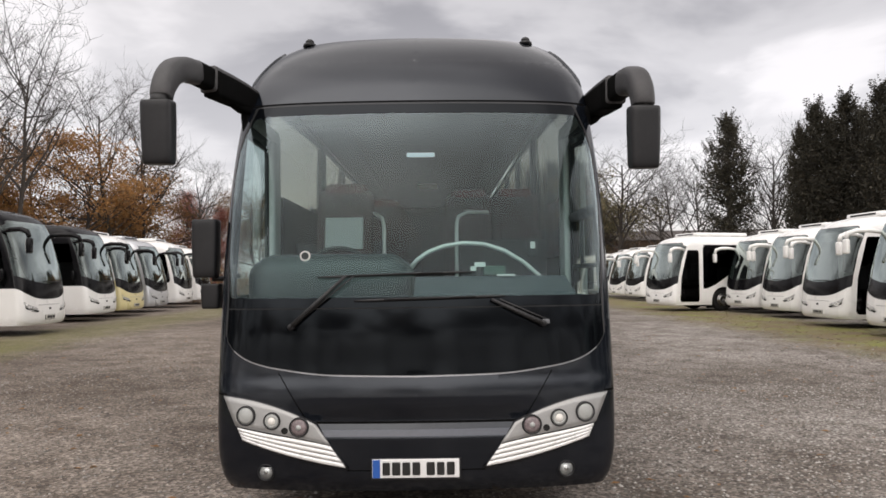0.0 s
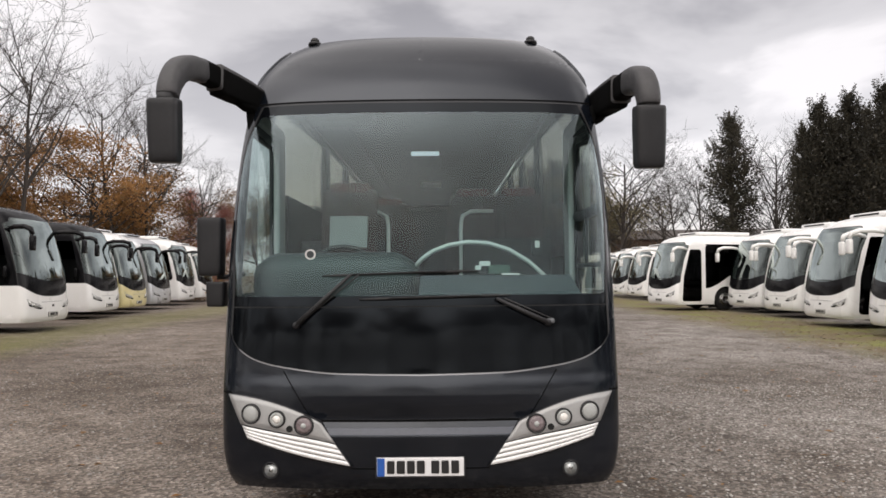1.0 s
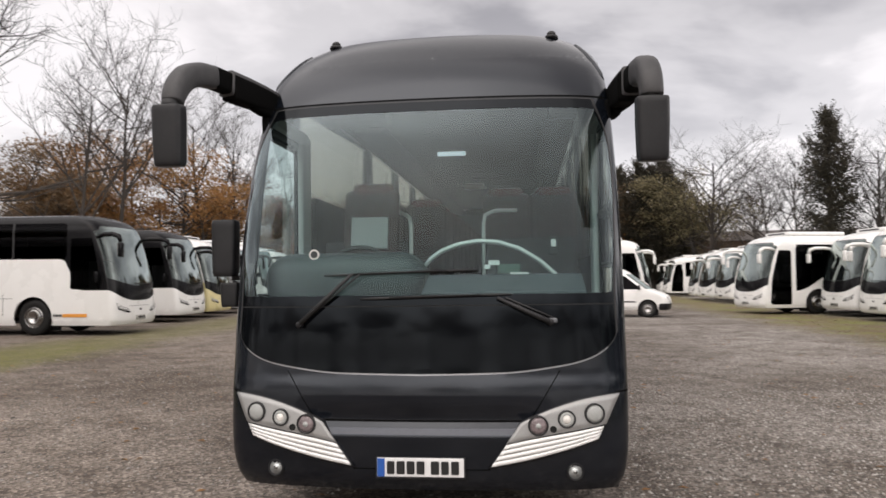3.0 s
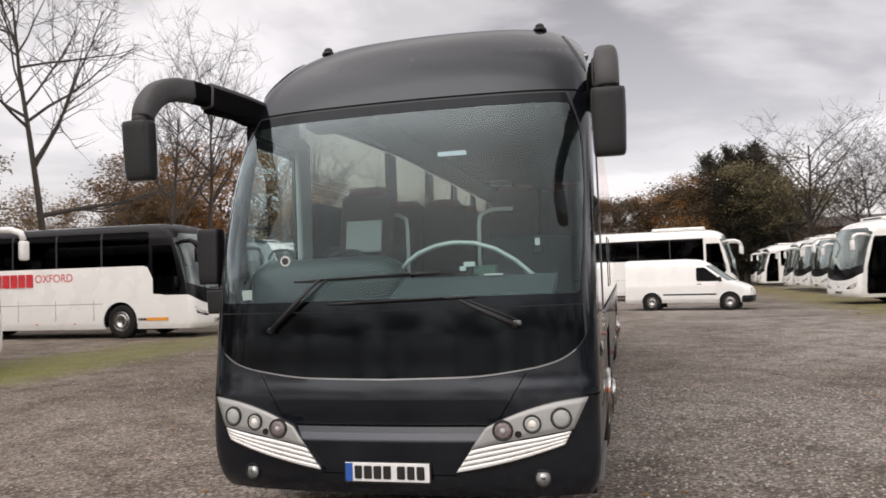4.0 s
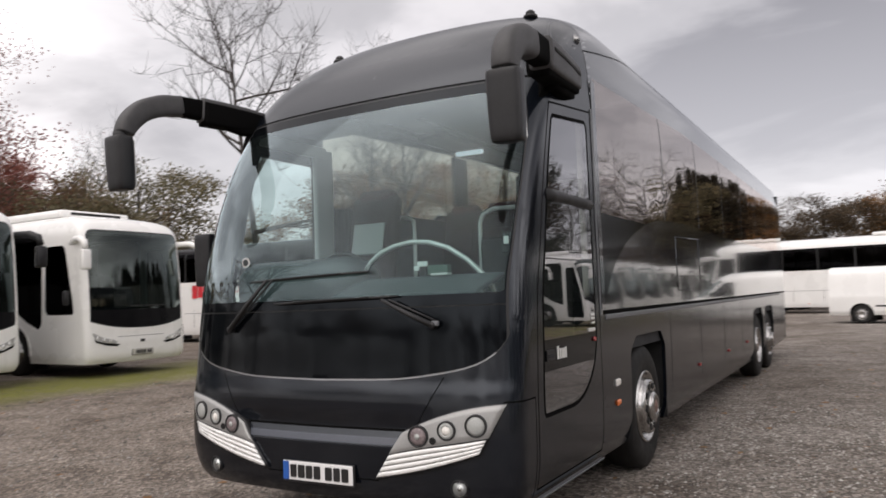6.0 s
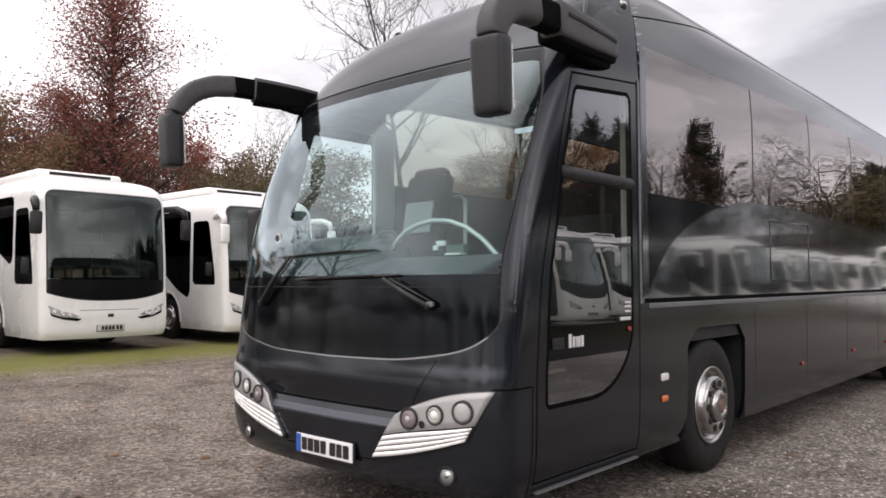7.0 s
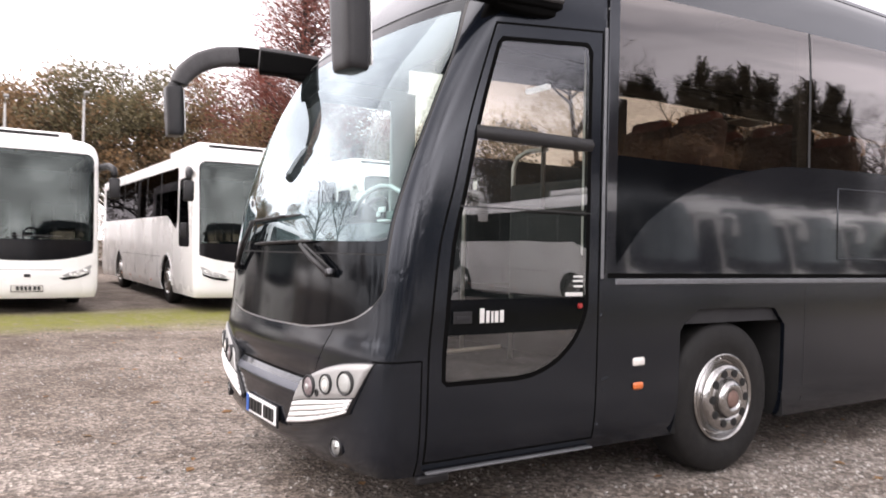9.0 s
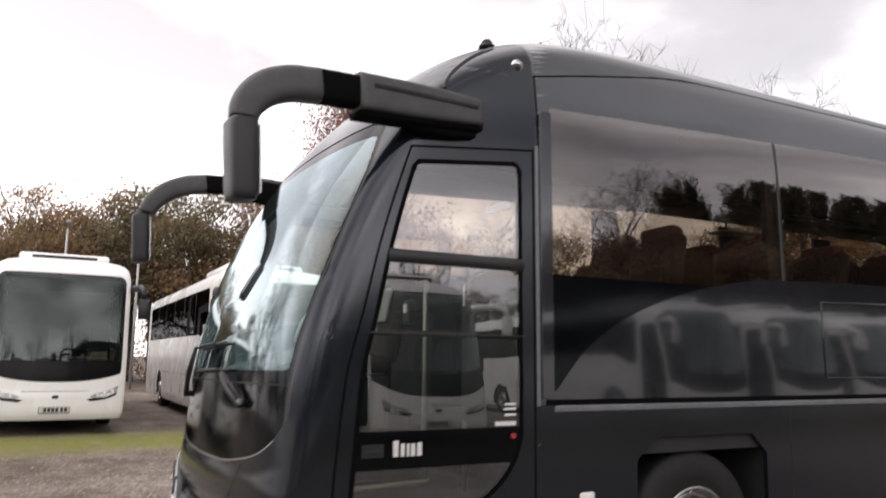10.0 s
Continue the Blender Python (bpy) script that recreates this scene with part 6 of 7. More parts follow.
PARKED = [
    # beside the grass verge, noses towards the yard
    (style_upright, -11.1, 3.65, 90), (style_upright, -11.7, -0.55, 90), (style_upright_ears, -10.8, 7.3, 90), (style_upright_ears, -12.0, -4.8, 90),
    # two-tone row further up
    (style_two_tone, -11.1, 17.2, 90), (style_two_tone, -12.3, 23.6, 90), (style_cream, -12.6, 27.1, 90), (style_silver, -12.95, 31.0, 90), (style_plain, -13.4, 36.0, 90), (style_ears, -13.9, 41.0, 90),
    # the facing row
    (style_ears, 11.4, 14.2, -86), (style_ears, 11.85, 18.7, -86), (style_ears, 12.7, 23.6, -84), (style_ears, 12.8, 27.3, -80), (style_sweep, 10.0, 29.6, -75),
    (style_ears, 12.3, 43.2, -80), (style_ears, 12.2, 47.4, -80), (style_ears, 12.3, 52.0, -90), (style_ears, 12.3, 62.7, -90), (style_ears, 12.8, 69.0, -90),
    (style_sweep, 10.7, 5.9, -90), (style_ears, 10.7, 1.8, -90), (style_ears, 10.8, -2.3, -90), (style_plain, 10.9, -6.4, -90), (style_ears, 11.0, -10.5, -90),
    # at the far end, side on
    (style_ears, 7.3, 37.5, 80), (style_plain, 2.0, 44.0, 84),
]
taken = set()
parked = []
for style, px, py, rz in PARKED:
    m = pose(px, py, 0, 0, 0, rz)
    if style.name in taken:
        parked.append(copy_thing(style, m))
    else:
        taken.add(style.name)
        style.matrix_basis = m @ Matrix.Diagonal((*style.scale, 1))
        parked.append(style)

for tall_coach in parked[-2:]:
    tall_coach.scale = (1, 1, 1.08)

# lettering on the first two-tone coach's flank, its stripe and small signs
lettered = parked[4]
for k in range(7):
    hh = 0.40 if k else 0.46
    part("letter_bar", bm_box((0.006, 0.24, hh), (-1.257, 7.75 - 0.30 * k, 1.78), 0.03, rot=None), M_RED_PRINT, lettered, "red lettering bar")
flat_text("OXFORD", 0.34, M_RED_PRINT, "lettering", lettered, pose(-1.256, 5.05, 1.82, 90, 0, -90))
part("stripe", bm_box((0.006, 0.75, 0.09), (-1.252, 1.35, 0.56), 0.01), M_ORANGE_PRINT, lettered, "orange stripe")
for k in range(4):
    part("small_bar", bm_box((0.006, 0.08, 0.07), (-1.252, 2.12 - 0.11 * k, 0.56), 0.01), M_INK, lettered)


# ---- the white van ----
def white_van(at, rz):
    van = thing("van", "white panel van with dark side window parked side on", "van", at=at, rz=rz)
    # local: nose at -y, as for the coaches
    sh = Shell(nose=([0.30, 0.42, 0.62, 0.80, 0.98, 1.10, 1.30, 1.55, 1.75, 1.90, 1.98, 2.02], [0.06, 0.0, 0.0, 0.05, 0.28, 0.62, 0.95, 1.28, 1.55, 1.80, 2.05, 2.6]),
               width=([0.30, 0.45, 0.9, 1.1, 1.75, 1.90, 1.98, 2.02], [0.82, 0.89, 0.90, 0.88, 0.80, 0.72, 0.58, 0.05]),
               bow=([0.3, 2.02], [0.12, 0.14]), corner=([0.3, 1.0, 2.02], [0.28, 0.35, 0.4]), power=4.0, length=4.85)
    V, T = sh.grid(np.concatenate([np.arange(0.30, 1.9, 0.05), np.linspace(1.9, 2.02, 8)]), 22, np.linspace(0, 1, 40)[1:])
    for ax in (0.92, 3.83):
        V, hole, T = split(V, T, np.minimum(0.385 - np.hypot(V[:, 1] - ax, V[:, 2] - 0.34), np.abs(V[:, 0]) - 0.5))
    V, ws, T = split(V, T, np.minimum.reduce([V[:, 2] - 1.13, 1.74 - V[:, 2], np.interp(V[:, 2], [1.1, 1.75], [0.95, 1.80]) - V[:, 1]]))
    panel("windscreen", V, ws, M_COACH_SCREEN, van, "van windscreen")
    V, sw, T = split(V, T, np.minimum.reduce([V[:, 2] - 1.12, 1.66 - V[:, 2], V[:, 1] - np.interp(V[:, 2], [1.1, 1.66], [1.12, 1.80]), 2.12 - V[:, 1]]))
    for s in (1, -1):
        V, one, sw = split(V, sw, V[:, 0] * s)
        panel("cab_window", V, one, M_COACH_GLASS, van, "dark cab side window")
    V, bump, T = split(V, T, np.minimum(0.56 - V[:, 2], 0.5 - V[:, 1]))
    panel("bumper", V, bump, M_PLASTIC, van, "grey plastic bumper", 0.02)
    V, gap, T = split(V, T, np.minimum.reduce([0.006 - np.abs(V[:, 1] - 2.2), V[:, 2] - 0.45, 1.75 - V[:, 2]]))
    V, rub, T = split(V, T, np.minimum.reduce([0.03 - np.abs(V[:, 2] - 0.62), V[:, 1] - 1.35, 3.4 - V[:, 1]]))
    panel("door_gap", V, gap, M_WELL, van, "", 0.01)
    panel("side_rub_strip", V, rub, M_PLASTIC, van, "", 0.01)
    panel("body", V, T, M_WHITE, van, "white van body", 0.02)
    part("rear_doors", bm_box((1.62, 0.05, 1.55), (0, 4.86, 1.14), 0.02), M_WHITE, van)
    part("underside", bm_box((1.5, 4.5, 0.05), (0, 2.5, 0.33)), M_WELL, van)
    part("cab_back", bm_box((1.5, 0.04, 1.3), (0, 2.3, 1.1)), M_LINING, van)
    for s in (1, -1):
        part("headlamp", bm_box((0.22, 0.25, 0.20), (s * 0.66, 0.26, 0.80), 0.05, segments=3), M_REFLECTOR, van, smooth=True)
        part("door_mirror", bm_box((0.16, 0.10, 0.20), (s * 0.98, 1.25, 1.20), 0.04, segments=3), M_PLASTIC, van, smooth=True)
        part("door_handle", bm_box((0.02, 0.16, 0.03), (s * 0.892, 2.02, 1.02), 0.006), M_PLASTIC, van)
        for ax in (0.92, 3.83):
            wheel(van, ax, s * 0.86, radius=0.33, width=0.20, hub_z=0.33, detail=False, steps=24, dish=0.0)
            part("wheel_well", bm_box((0.03, 0.8, 0.7), (s * 0.6, ax, 0.42)), M_WELL, van)
    return van


van = white_van((6.4, 26.95, 0), 80)


# ---- trees ----
def grow(rng, start, direction, length, radius, depth, out, spread, up, tips, kids):
    """A limb and its smaller limbs, as tapered tubes."""
    n = 5 if depth > 1 else 3
    pts, d, p = [Vector(start)], Vector(direction).normalized(), Vector(start)
    for i in range(n):
        d = (d + Vector((rng.uniform(-1, 1), rng.uniform(-1, 1), rng.uniform(-1, 1))) * 0.16 + Vector((0, 0, up))).normalized()
        p = p + d * (length / n)
        pts.append(p)
    radii = [radius * (1 - 0.75 * i / n) for i in range(n + 1)]
    out.append((depth, pts, radii))
    if depth == 0:
        tips.append((pts[-1], d))
        tips.append((pts[-2], d))
        return
    for k in range(kids[depth]):
        f = rng.uniform(0.25 if depth < 3 else 0.32, 1.0)
        i = min(n - 1, int(f * n))
        q = pts[i].lerp(pts[i + 1], f * n - i)
        axis = Vector((rng.uniform(-1, 1), rng.uniform(-1, 1), rng.uniform(-0.3, 0.6))).normalized()
        nd = (d * (1 - spread) + axis * spread * 1.5).normalized()
        grow(rng, q, nd, length * rng.uniform(0.42, 0.62) * (1.15 - 0.4 * f), max(0.012, radius * (1 - 0.75 * f) * 0.62), depth - 1, out, spread, up, tips, kids)


def limb_mesh(name, limbs, material, sides):
    V, F = [], []
    for depth, pts, radii in limbs:
        v, f = tube(pts, radii, sides.get(depth, 3), cap=False)
        o = len(V)
        V += v
        F += [tuple(i + o for i in q) for q in f]
    return mesh_from(name, V, F, material)


def leaf_cards(rng, centres, per, spread, size, flat=0.0):
    """Many single small leaves or sprays round the centres, as a points array and faces."""
    n = len(centres) * per
    C = np.repeat(np.array([tuple(c) for c in centres]), per, axis=0) + rng.normal(0, spread, (n, 3)) * np.array([1, 1, 0.8])
    A = rng.normal(0, 1, (n, 3))
    A[:, 2] *= 1 - flat
    A /= np.linalg.norm(A, axis=1)[:, None]
    B = np.cross(A, rng.normal(0, 1, (n, 3)))
    B /= np.linalg.norm(B, axis=1)[:, None]
    s = size * rng.uniform(0.5, 1.3, (n, 1))
    V = np.stack([C - A * s, C + B * s * 0.55, C + A * s, C - B * s * 0.55], 1).reshape(-1, 3)
    F = np.arange(n * 4).reshape(-1, 4)
    return V, F


def bulk_mesh(name, V, F, material):
    me = bpy.data.meshes.new(name)
    me.from_pydata(V.tolist(), [], F.tolist())
    me.materials.append(material)
    me.update()
    return me


def tree(kind, seed, label, height=12.0):
    rng, nrng = random.Random(seed), np.random.default_rng(seed)
    root = thing("tree", label, "tree", "trees round the yard")
    limbs, tips = [], []
    if kind == "bare":
        trunk_h = height * 0.93
        grow(rng, (0, 0, -0.1), (rng.uniform(-.05, .05), rng.uniform(-.05, .05), 1), trunk_h, height * 0.0175, 3, limbs, 0.55, 0.08, tips, {3: 18, 2: 8, 1: 6})
        leaf = None
    elif kind in ("brown", "green", "orange", "russet"):
        grow(rng, (0, 0, -0.1), (0, 0, 1), height * 0.8, height * 0.018, 3, limbs, 0.62, 0.05, tips, {3: 12, 2: 5, 1: 4})
        leaf = {"brown": M_LEAF_BROWN, "green": M_LEAF_GREEN, "orange": M_LEAF_ORANGE, "russet": M_LEAF_RUSSET}[kind]
        V, F = leaf_cards(nrng, [t[0] for t in tips], 27, height * 0.036, 0.078)
    elif kind == "red":
        limbs.append((3, [Vector((0, 0, -0.1)), Vector((0.05, 0.02, height * 0.5)), Vector((0, 0, height * 0.97))], [height * 0.014, height * 0.006, 0.015]))
        leaf = M_LEAF_RED
        dense, thin = [], []
        for k in range(420):
            f = rng.random() ** 0.95
            a, u = rng.uniform(0, 2 * math.pi), rng.random() ** (0.45 if f < 0.56 else 0.65)
            swell = 1 + 0.28 * math.sin(3 * a + 9 * f) + 0.2 * math.sin(5 * a - 14 * f)
            r = height * float(np.interp(f, [0, 0.12, 0.45, 0.58, 0.8, 0.93, 1.0], [0.19, 0.26, 0.26, 0.19, 0.16, 0.11, 0.03])) * u * swell
            tip = Vector((math.cos(a) * r, math.sin(a) * r, height * (0.08 + 0.92 * f)))
            foot = Vector((0, 0, max(0.3, tip.z - r * rng.uniform(0.5, 1.1))))
            limbs.append((2 if k % 6 == 0 else 0, [foot, foot.lerp(tip, 0.5) + Vector((0, 0, 0.05 * r)), tip], [0.032, 0.018, 0.007]))
            (dense if f < 0.56 else thin).append(tip)
        V1, F1 = leaf_cards(nrng, dense, 104, height * 0.036, 0.062)
        V2, F2 = leaf_cards(nrng, thin, 112, height * 0.034, 0.050)
        V, F = np.vstack([V1, V2]), np.vstack([F1, F2 + len(V1)])
    else:  # conifer
        limbs.append((3, [Vector((0, 0, -0.1)), Vector((0, 0, height * 0.5)), Vector((0, 0, height * 0.97))], [height * 0.018, height * 0.011, 0.02]))
        leaf = M_NEEDLE
        low, high, sprays = [], [], []
        taper = 0.36 if seed == 61 else 0.58
        leaders = [(0.0, 0.0, 1.0)] + [(rng.uniform(-0.045, 0.045) * height, rng.uniform(-0.045, 0.045) * height, rng.uniform(0.80, 0.95)) for _ in range(4)]
        for k in range(430):
            lx, ly, lf = leaders[k % 5] if k % 3 == 0 else leaders[0]
            f = rng.random() ** 0.8 * lf
            z = height * (0.04 + 0.95 * f)
            r = height * 0.125 * min(1.0, (lf - f) / taper) ** 0.8 * rng.uniform(0.5, 1.12) * (1 if lf == 1.0 else 0.6) + 0.05
            a = rng.uniform(0, 2 * math.pi)
            foot = Vector((lx * min(1, f * 1.6), ly * min(1, f * 1.6), z))
            tip = foot + Vector((math.cos(a) * r, math.sin(a) * r, r * rng.uniform(0.15, 0.85) + 0.15))
            limbs.append((0, [foot, foot.lerp(tip, 0.5), tip], [0.03, 0.02, 0.008]))
            for q in (0.45, 0.7, 0.9, 1.0):
                (low if f < 0.62 else high).append(foot.lerp(tip, q))
            lean = Vector((math.cos(a) * 0.45, math.sin(a) * 0.45, 1.0)) * rng.uniform(0.35, 0.95)
            sprays += [tip + lean * q for q in (0.15, 0.35, 0.55, 0.75, 0.95)]
        V1, F1 = leaf_cards(nrng, low, 12, height * 0.016, 0.085)
        V2, F2 = leaf_cards(nrng, high, 11, height * 0.009, 0.075)
        # slender sprays that stand off the outline
        V3, F3 = leaf_cards(nrng, sprays, 6, 0.035, 0.055)
        V, F = np.vstack([V1, V2, V3]), np.vstack([F1, F2 + len(V1), F3 + len(V1) + len(V2)])
    me = limb_mesh("trunk", [l for l in limbs if l[0] >= 2], M_BARK if kind == "bare" else M_BARK_DARK, {3: 8, 2: 5})
    part_of("trunk", me, root)
    part_of("crown" if kind == "bare" else "inner_crown", limb_mesh("twig_work", [l for l in limbs if l[0] < 2], M_BARK if kind == "bare" else M_BARK_DARK, {}), root)
    if leaf:
        part_of("crown", bulk_mesh("crown", V, F, leaf), root)
    return root


VIEW_FROM = Vector((1.0, -4.0, 0))


def spot(az, dist):
    return VIEW_FROM.x + dist * math.sin(radians(az)), VIEW_FROM.y + dist * math.cos(radians(az))


BARE = [tree("bare", s, "tall bare leafless tree with fine twigs", 12.0) for s in (3, 8, 21)]
BROWN = [tree("brown", s, "autumn tree with thin brown leaves", 9.0) for s in (5, 12)]
ORANGE = [tree("orange", 31, "autumn tree with orange-brown leaves", 9.0)]
RUSSET = [tree("russet", s, "autumn tree with dark russet leaves", 9.0) for s in (35, 37)]
GREEN = [tree("green", s, "tree with dull olive-green leaves", 9.0) for s in (41, 44)]
RED = [tree("red", 51, "tall tree with dark red leaves, thin at the top", 12.5)]
CONIFER = [tree("conifer", s, "dark green columnar conifer tree", 13.0) for s in (61, 66)]
NATIVE = {"russet": 9.0, "bare": 12.0, "brown": 9.0, "orange": 9.0, "green": 9.0, "red": 12.5, "conifer": 13.0}
SETS = {"russet": RUSSET, "bare": BARE, "brown": BROWN, "orange": ORANGE, "green": GREEN, "red": RED, "conifer": CONIFER}
used = set()
trng = random.Random(77)


def plant(kind, az, dist, height, wide=1.0, which=None):
    options = SETS[kind]
    src = options[which if which is not None else trng.randrange(len(options))]
    k = height / NATIVE[kind]
    x, y = spot(az, dist)
    m = pose(x, y, 0, 0, 0, trng.uniform(0, 360))
    if src.name in used:
        ob = copy_thing(src, m)
    else:
        used.add(src.name)
        src.matrix_basis = m
        ob = src
    ob.scale = (k * wide, k * wide, k)
    return ob


# tall bare trees behind the left rows
for az, d, hgt in ((-24.2, 52, 13.0), (-22.4, 54, 11.5), (-30.5, 47, 13.8), (-33.4, 44, 12.0), (-41.0, 41, 16.5), (-18.6, 58, 9.0), (-14.2, 62, 8.5), (-52.5, 46, 10)):
    plant("bare", az, d, hgt, 0.72)
plant("bare", -113, 30, 13, 1.2)
plant("bare", -121, 33, 14, 1.2)
plant("red", -63.3, 40.4, 17.0, 1.15)
plant("red", -66.5, 43, 11.5, 1.3)
plant("red", -58.3, 60, 12.0, 1.3)
for az, d, hgt, kind in ((-63.5, 70, 13, "brown"), (-66, 68, 14.5, "green"), (-68.5, 70, 14, "brown"), (-71, 68, 14, "bare"), (-65, 72, 15, "bare"), (-57, 68, 11, "brown"), (-55, 70, 10.5, "green")):
    plant(kind, az, d, hgt, 1.2)
plant("red", -19.5, 60, 8.0, 1.1)
plant("red", -17.2, 62, 7.0, 1.1)
for az, d, hgt, kind in ((-34, 50, 9, "brown"), (-31.5, 52, 10.5, "orange"), (-29, 52, 9.8, "orange"), (-26.6, 52, 9.5, "orange"), (-24.5, 56, 8.6, "orange"), (-22.2, 56, 7.6, "orange"), (-14.5, 64, 8, "brown"), (-12, 66, 8, "brown"),
                         (-37, 50, 7.0, "brown"), (-40, 46, 6.5, "brown"), (-46, 44, 6.0, "green"), (-49.4, 37, 9.4, "green"), (-52, 40, 8.0, "brown"), (-55, 42, 7.5, "brown"), (-58.5, 42, 9.5, "green"), (-70, 40, 8.2, "brown"),
                         (-72.5, 42, 10, "green"), (-75, 44, 10.5, "brown"), (-77.5, 42, 9.6, "green"), (-80, 45, 11.2, "green"), (-82.5, 42, 10, "brown"), (-85, 46, 10.5, "green"), (-87.5, 42, 9.0, "brown"), (-90, 45, 9.0, "green"), (-93, 42, 9.0, "brown"), (-96, 45, 9.5, "green"), (-100, 42, 9, "brown"), (-105, 44, 10, "brown")):
    plant(kind, az, d, hgt, 1.15)
for az, d, hgt in ((-68.5, 46, 9.5), (-73.8, 47, 10.5), (-79, 48, 11.0), (-84, 49, 10.5), (-89, 48, 10.5), (-95, 48, 10)):
    plant("bare", az, d, hgt, 1.1)
# behind the facing row
plant("conifer", 20.7, 64, 14.3, 1.18, 0)
for az, d, hgt, wd in ((25.4, 61, 12.5, 1.0), (26.4, 60, 14.0, 1.05), (27.3, 62, 13.2, 1.1), (28.3, 59, 14.2, 1.1), (29.3, 61, 13.4, 1.1), (30.4, 57, 14.2, 1.1), (31.6, 55, 14.6, 1.1), (32.8, 56, 14.2, 1.1), (34.0, 54, 14.8, 1.1), (35.5, 55, 14.0, 1.2)):
    plant("conifer", az, d, hgt, wd, 1)
for az, d, hgt in ((17.6, 68, 11.5), (18.9, 70, 12.0), (16.2, 70, 11), (23.4, 64, 13.0), (24.5, 66, 11), (13.4, 76, 8.5), (12.2, 82, 8)):
    plant("bare", az, d, hgt * 0.92, 0.75)
for az, d, hgt, kind in ((-9, 74, 9, "russet"), (-6, 76, 9, "russet"), (-3.4, 78, 8.5, "russet"), (-1, 76, 8.5, "russet"), (1.0, 78, 9.4, "russet"), (2.9, 76, 9.8, "orange"), (4.8, 78, 10.2, "russet"), (6.2, 80, 9.6, "russet"), (8.3, 82, 10, "russet"), (11.5, 80, 8, "russet"), (14, 84, 7, "russet")):
    plant(kind, az, d, hgt, 1.3)
for az, d, hgt in ((6.6, 80, 13.0), (8.0, 77, 13.0), (8.9, 76, 12.4), (9.8, 78, 13.4), (10.7, 80, 11.5)):
    plant("conifer", az, d, hgt, 1.5)
plant("green", 12.0, 76, 12.5, 1.1)
plant("bare", 12.8, 72, 13, 1.1)
# across the yard, seen mirrored in the flank
for az, d, hgt, wd in ((34.8, 51, 11.6, 1.3), (36.2, 50, 11.0, 1.3), (37.4, 51, 12.2, 1.1), (38.3, 50, 13.2, 1.2), (39.2, 49, 12.7, 1.2), (40.6, 50, 10.8, 1.3)):
    plant("conifer", az, d, hgt, wd, 1)
for az, d, hgt in ((44, 49, 12.6), (49, 47, 8.4), (53.5, 48, 8.4), (56.5, 46, 7.2), (65, 44, 6.0), (68.5, 44, 7.2), (83, 42, 6.0), (86, 42, 7), (104, 42, 7), (118, 45, 8), (122, 45, 8)):
    if 38 < az < 60 or az == 68.5:
        plant("russet", az, d, hgt * 0.72, 1.4)
    else:
        plant("conifer", az, d, hgt * (0.74 if az < 60 else 1.0), 2.0)
for az, d, hgt in ((35.4, 48, 12.6), (39.9, 48, 12.4), (41.5, 50, 14.2), (43.0, 48, 13.2), (46.5, 48, 11.5), (51, 46, 7.5), (59, 47, 6.0), (72, 45, 6.0)):
    plant("russet", az, d, hgt * 0.74, 1.4)
for az, d, hgt in ((41, 51, 12.5), (43, 52, 12.5), (47, 52, 10.5), (60, 50, 9.5), (75, 46, 11), (78, 48, 12), (94, 48, 11), (110, 50, 12), (130, 50, 11), (152, 58, 12), (171, 60, 13), (200, 58, 12), (228, 56, 12)):
    plant("bare", az, d, hgt, 1.1)
for az, d, hgt, kind in ((57, 54, 7, "brown"), (63, 54, 7, "brown"), (72, 52, 7, "green"), (90, 50, 7, "brown"), (100, 50, 7, "green"), (126, 54, 9, "russet"), (133, 55, 10, "brown"), (140, 56, 10.5, "russet"), (148, 57, 10, "russet"), (156, 58, 11, "brown"), (164, 58, 10.5, "russet"), (172, 59, 11, "russet"), (180, 58, 10, "russet"), (188, 58, 11, "brown"), (196, 58, 10.5, "russet"), (205, 57, 10, "russet"), (214, 57, 10.5, "brown"), (223, 56, 9.5, "russet"), (238, 56, 9, "brown"), (248, 54, 9, "green")):
    plant(kind, az, d, hgt, 1.4)


def undergrowth(name, spans, material, count, seed, label, size=0.085):
    rng = np.random.default_rng(seed)
    cs = []
    for az0, az1, d, hgt in spans:
        for _ in range(int(count * abs(az1 - az0))):
            a, dd = rng.uniform(az0, az1), d + rng.normal(0, 1.6)
            x, y = spot(a, dd)
            top = hgt * (0.6 + 0.4 * math.sin(a * 1.7 + d) * math.sin(a * 0.61))
            cs.append((x, y, rng.uniform(0, 1) ** 0.8 * top))
    V, F = leaf_cards(rng, cs, 14, 0.42, size)
    V[:, 2] = np.maximum(V[:, 2], 0.01)
    return tagged(new(name, bulk_mesh(name, V, F, material)), label, "bushes", kind="stuff")


undergrowth("undergrowth", [(-112, -70, 47, 4.6), (-60, -22, 48, 3.6), (-22, -10, 50, 2.6)], M_LEAF_BROWN, 26, 5, "tangled brown autumn undergrowth behind the coaches")
undergrowth("undergrowth", [(-112, -70, 50, 6.5), (-60, -46, 50, 6.5)], M_LEAF_GREEN, 34, 6, "dull green undergrowth behind the coaches")
undergrowth("undergrowth", [(-10, 12, 82, 6.5), (12, 36, 76, 5.2)], M_LEAF_RUSSET, 44, 8, "dark russet undergrowth behind the facing row")
undergrowth("hedge", [(34.5, 45, 50, 9.5), (45, 62, 50, 7.0), (62, 135, 50, 8.0)], M_NEEDLE, 40, 9, "dark evergreen hedge across the yard", 0.13)
undergrowth("undergrowth", [(36, 40, 72, 3.5), (124, 250, 54, 4.5)], M_LEAF_BROWN, 30, 7, "low brown undergrowth along the yard's edge")


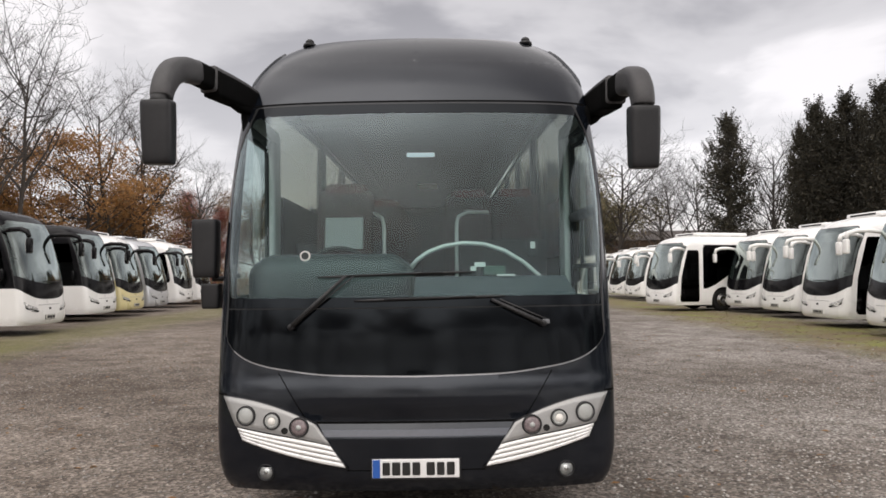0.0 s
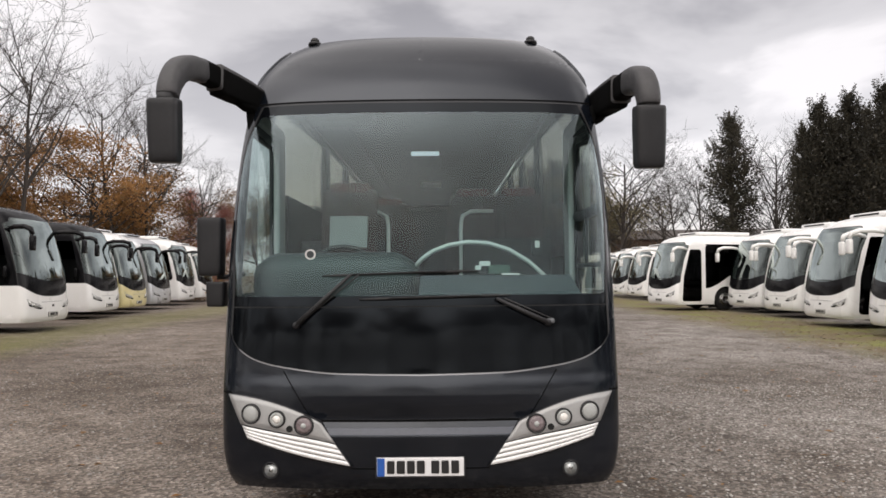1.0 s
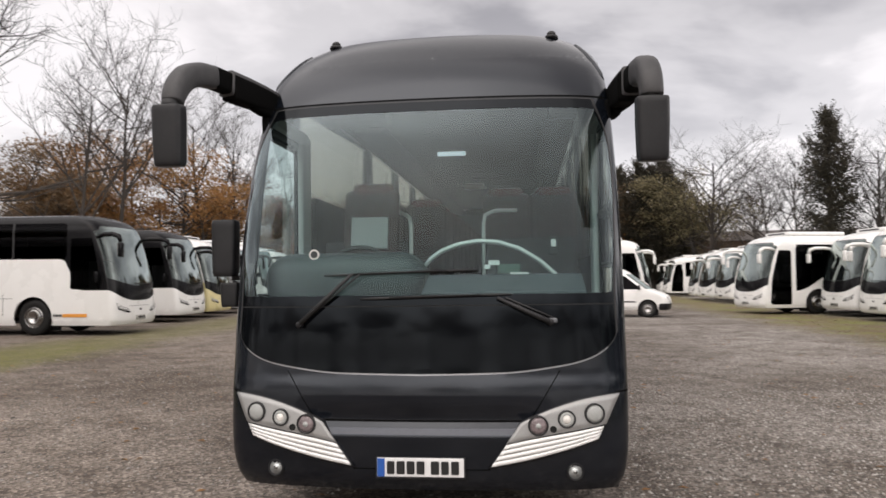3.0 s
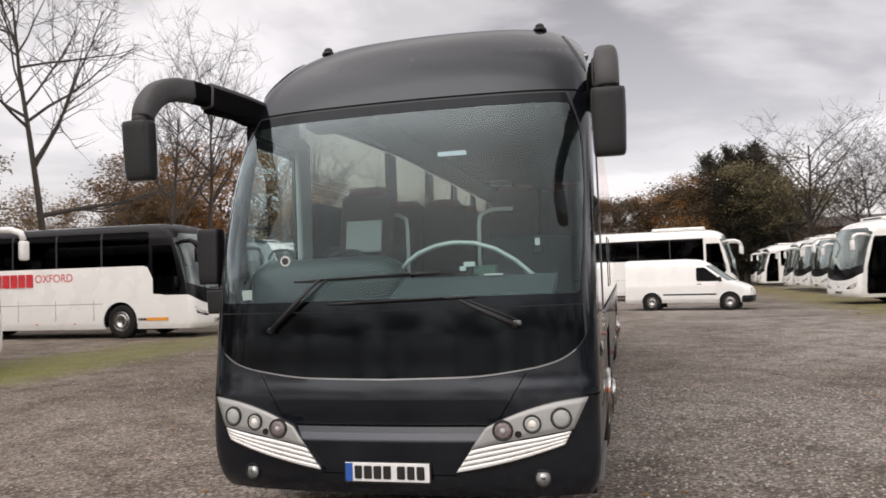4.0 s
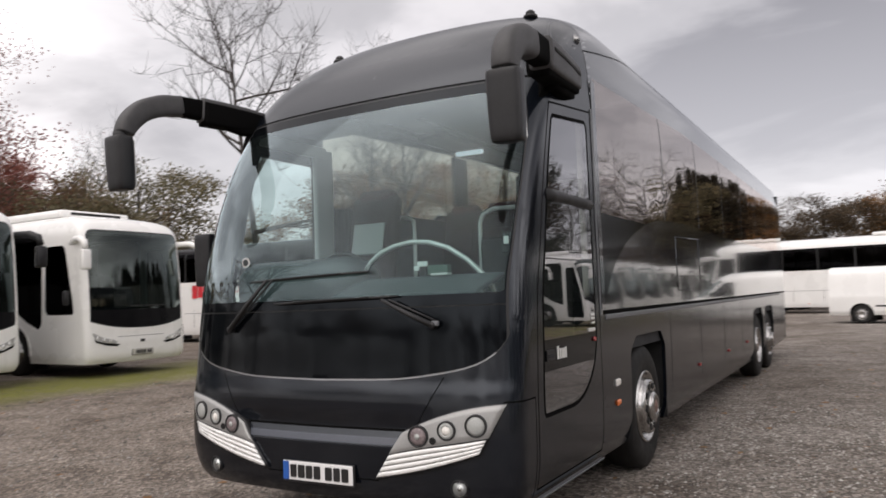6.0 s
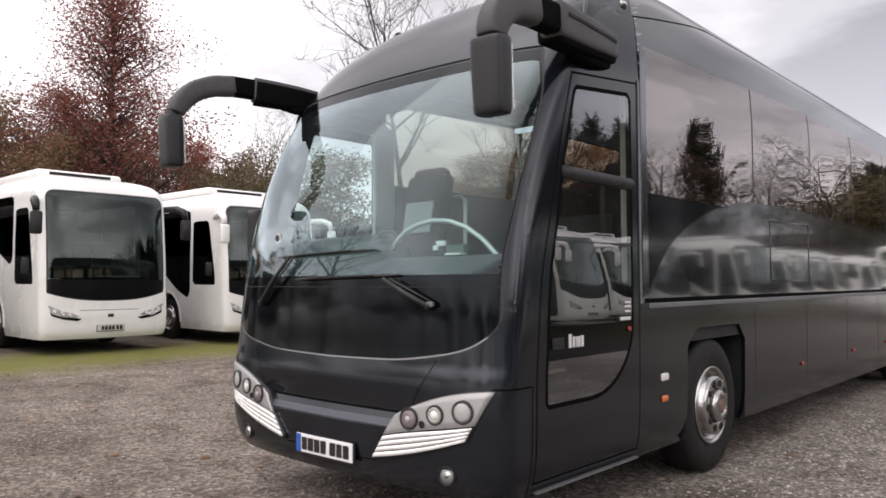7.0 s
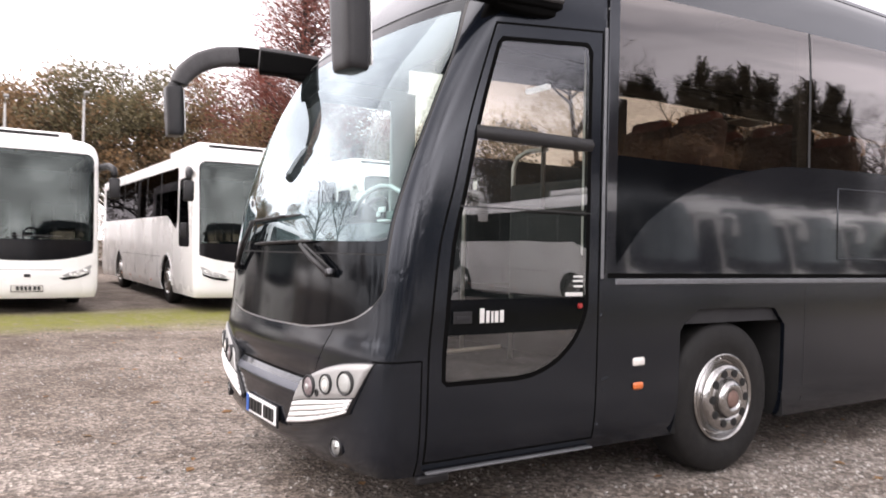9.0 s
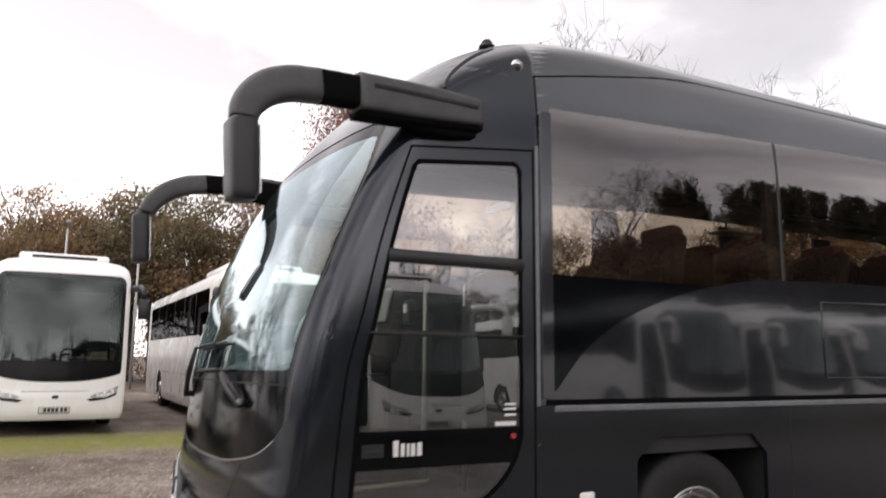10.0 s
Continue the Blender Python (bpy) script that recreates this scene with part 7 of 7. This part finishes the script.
# ---- far building, poles ----
def low_building(at, rz, size):
    w, d, hgt = size
    b = thing("building", "low brown brick building with a sheet roof behind the coaches", "building", at=at, rz=rz)
    part("wall", bm_box((w, d, hgt), (0, 0, hgt / 2), 0.03), M_BRICK_WALL, b)
    bm = bmesh.new()
    pts = [(-w / 2 - .4, -d / 2 - .4, hgt), (w / 2 + .4, -d / 2 - .4, hgt), (w / 2 + .4, d / 2 + .4, hgt), (-w / 2 - .4, d / 2 + .4, hgt), (-w / 2 - .4, 0, hgt + 1.3), (w / 2 + .4, 0, hgt + 1.3)]
    vs = [bm.verts.new(p) for p in pts]
    for f in ((0, 1, 5, 4), (2, 3, 4, 5), (0, 4, 3), (1, 2, 5), (3, 2, 1, 0)):
        bm.faces.new([vs[i] for i in f])
    part("roof", bm, M_ROOF_SHEET, b)
    for k in range(5):
        x = -w / 2 + w * (k + 0.5) / 5
        wi = part("window", bm_box((1.6, 0.06, 1.1), (x, -d / 2 - 0.02, hgt * 0.55), 0.02), M_PALE, b)
        part("pane", bm_box((1.4, 0.03, 0.9), (x, -d / 2 - 0.06, hgt * 0.55)), M_COACH_BLACK, wi)
    return b


bx, by = spot(17.5, 92)
low_building((bx, by, 0), -14, (26, 9, 5.6))
bx, by = spot(12.2, 96)
low_building((bx, by, 0), -10, (14, 8, 4.8))


def light_pole(az, dist, hgt):
    x, y = spot(az, dist)
    p = thing("lamp_post", "thin grey lamp post behind the coaches", "lamp post", "lamp posts", at=(x, y, 0))
    tube_part("post", [(0, 0, 0), (0, 0, hgt * 0.5), (0, 0, hgt)], [0.075, 0.06, 0.045], M_POLE, p)
    tube_part("bracket", [(0, 0, hgt), (0.2, 0.0, hgt + 0.15), (0.6, 0.0, hgt + 0.2)], 0.03, M_POLE, p, sides=6)
    part("lantern", bm_box((0.5, 0.2, 0.1), (0.8, 0, hgt + 0.18), 0.03), M_POLE, p)


light_pole(-83.5, 33, 7.0)
light_pole(-78.5, 34, 7.6)


# ---- loose stones and fallen leaves on the gravel ----
def scatter(name, count, seed, box, size, material, label, category, leafy=False):
    rng = np.random.default_rng(seed)
    x = rng.uniform(box[0], box[1], count)
    y = rng.uniform(box[2], box[3], count)
    s = size * rng.uniform(0.4, 1.2, count) ** 1.5
    a = rng.uniform(0, 2 * math.pi, count)
    V, F = [], []
    base = np.array([(1, 0, 0), (0.2, 0.8, 0), (-0.9, 0.3, 0), (-0.3, -0.8, 0), (0.05, 0.0, 0.6)])
    faces = [(0, 1, 4), (1, 2, 4), (2, 3, 4), (3, 0, 4)]
    if leafy:
        base = np.array([(1, 0, 0.10), (0.1, 0.5, 0.25), (-1, 0, 0.06), (0.1, -0.5, 0.12)])
        faces = [(0, 1, 2), (0, 2, 3)]
    k = len(base)
    ca, sa = np.cos(a), np.sin(a)
    P = np.empty((count, k, 3))
    for j, (bx2, by2, bz) in enumerate(base):
        jit = rng.uniform(0.75, 1.25, count)
        P[:, j, 0] = x + (ca * bx2 - sa * by2) * s * jit
        P[:, j, 1] = y + (sa * bx2 + ca * by2) * s * jit
        P[:, j, 2] = 0.001 + bz * s
    F = (np.arange(count)[:, None, None] * k + np.array(faces)[None]).reshape(-1, 3)
    return tagged(new(name, bulk_mesh(name, P.reshape(-1, 3), F, material)), label, category, kind="stuff")


scatter("loose_stones", 26000, 11, (-6, 7, -4, 9), 0.012, M_STONE, "loose pale stones on the gravel", "stones")
scatter("loose_stones", 9000, 12, (-9, 10, -3, 18), 0.022, M_STONE, "larger loose stones on the gravel", "stones")
scatter("loose_stones", 16000, 15, (1.3, 7.0, -3.5, 6.5), 0.016, M_STONE, "coarse pale stones beside the coach", "stones")
scatter("fallen_leaves", 900, 13, (-9, 9, -3, 16), 0.045, M_LEAF_ORANGE, "fallen brown leaves on the gravel", "leaves", True)
scatter("fallen_leaves", 2500, 14, (8.5, 13, 8, 32), 0.05, M_LEAF_BROWN, "fallen brown leaves before the parked coaches", "leaves", True)
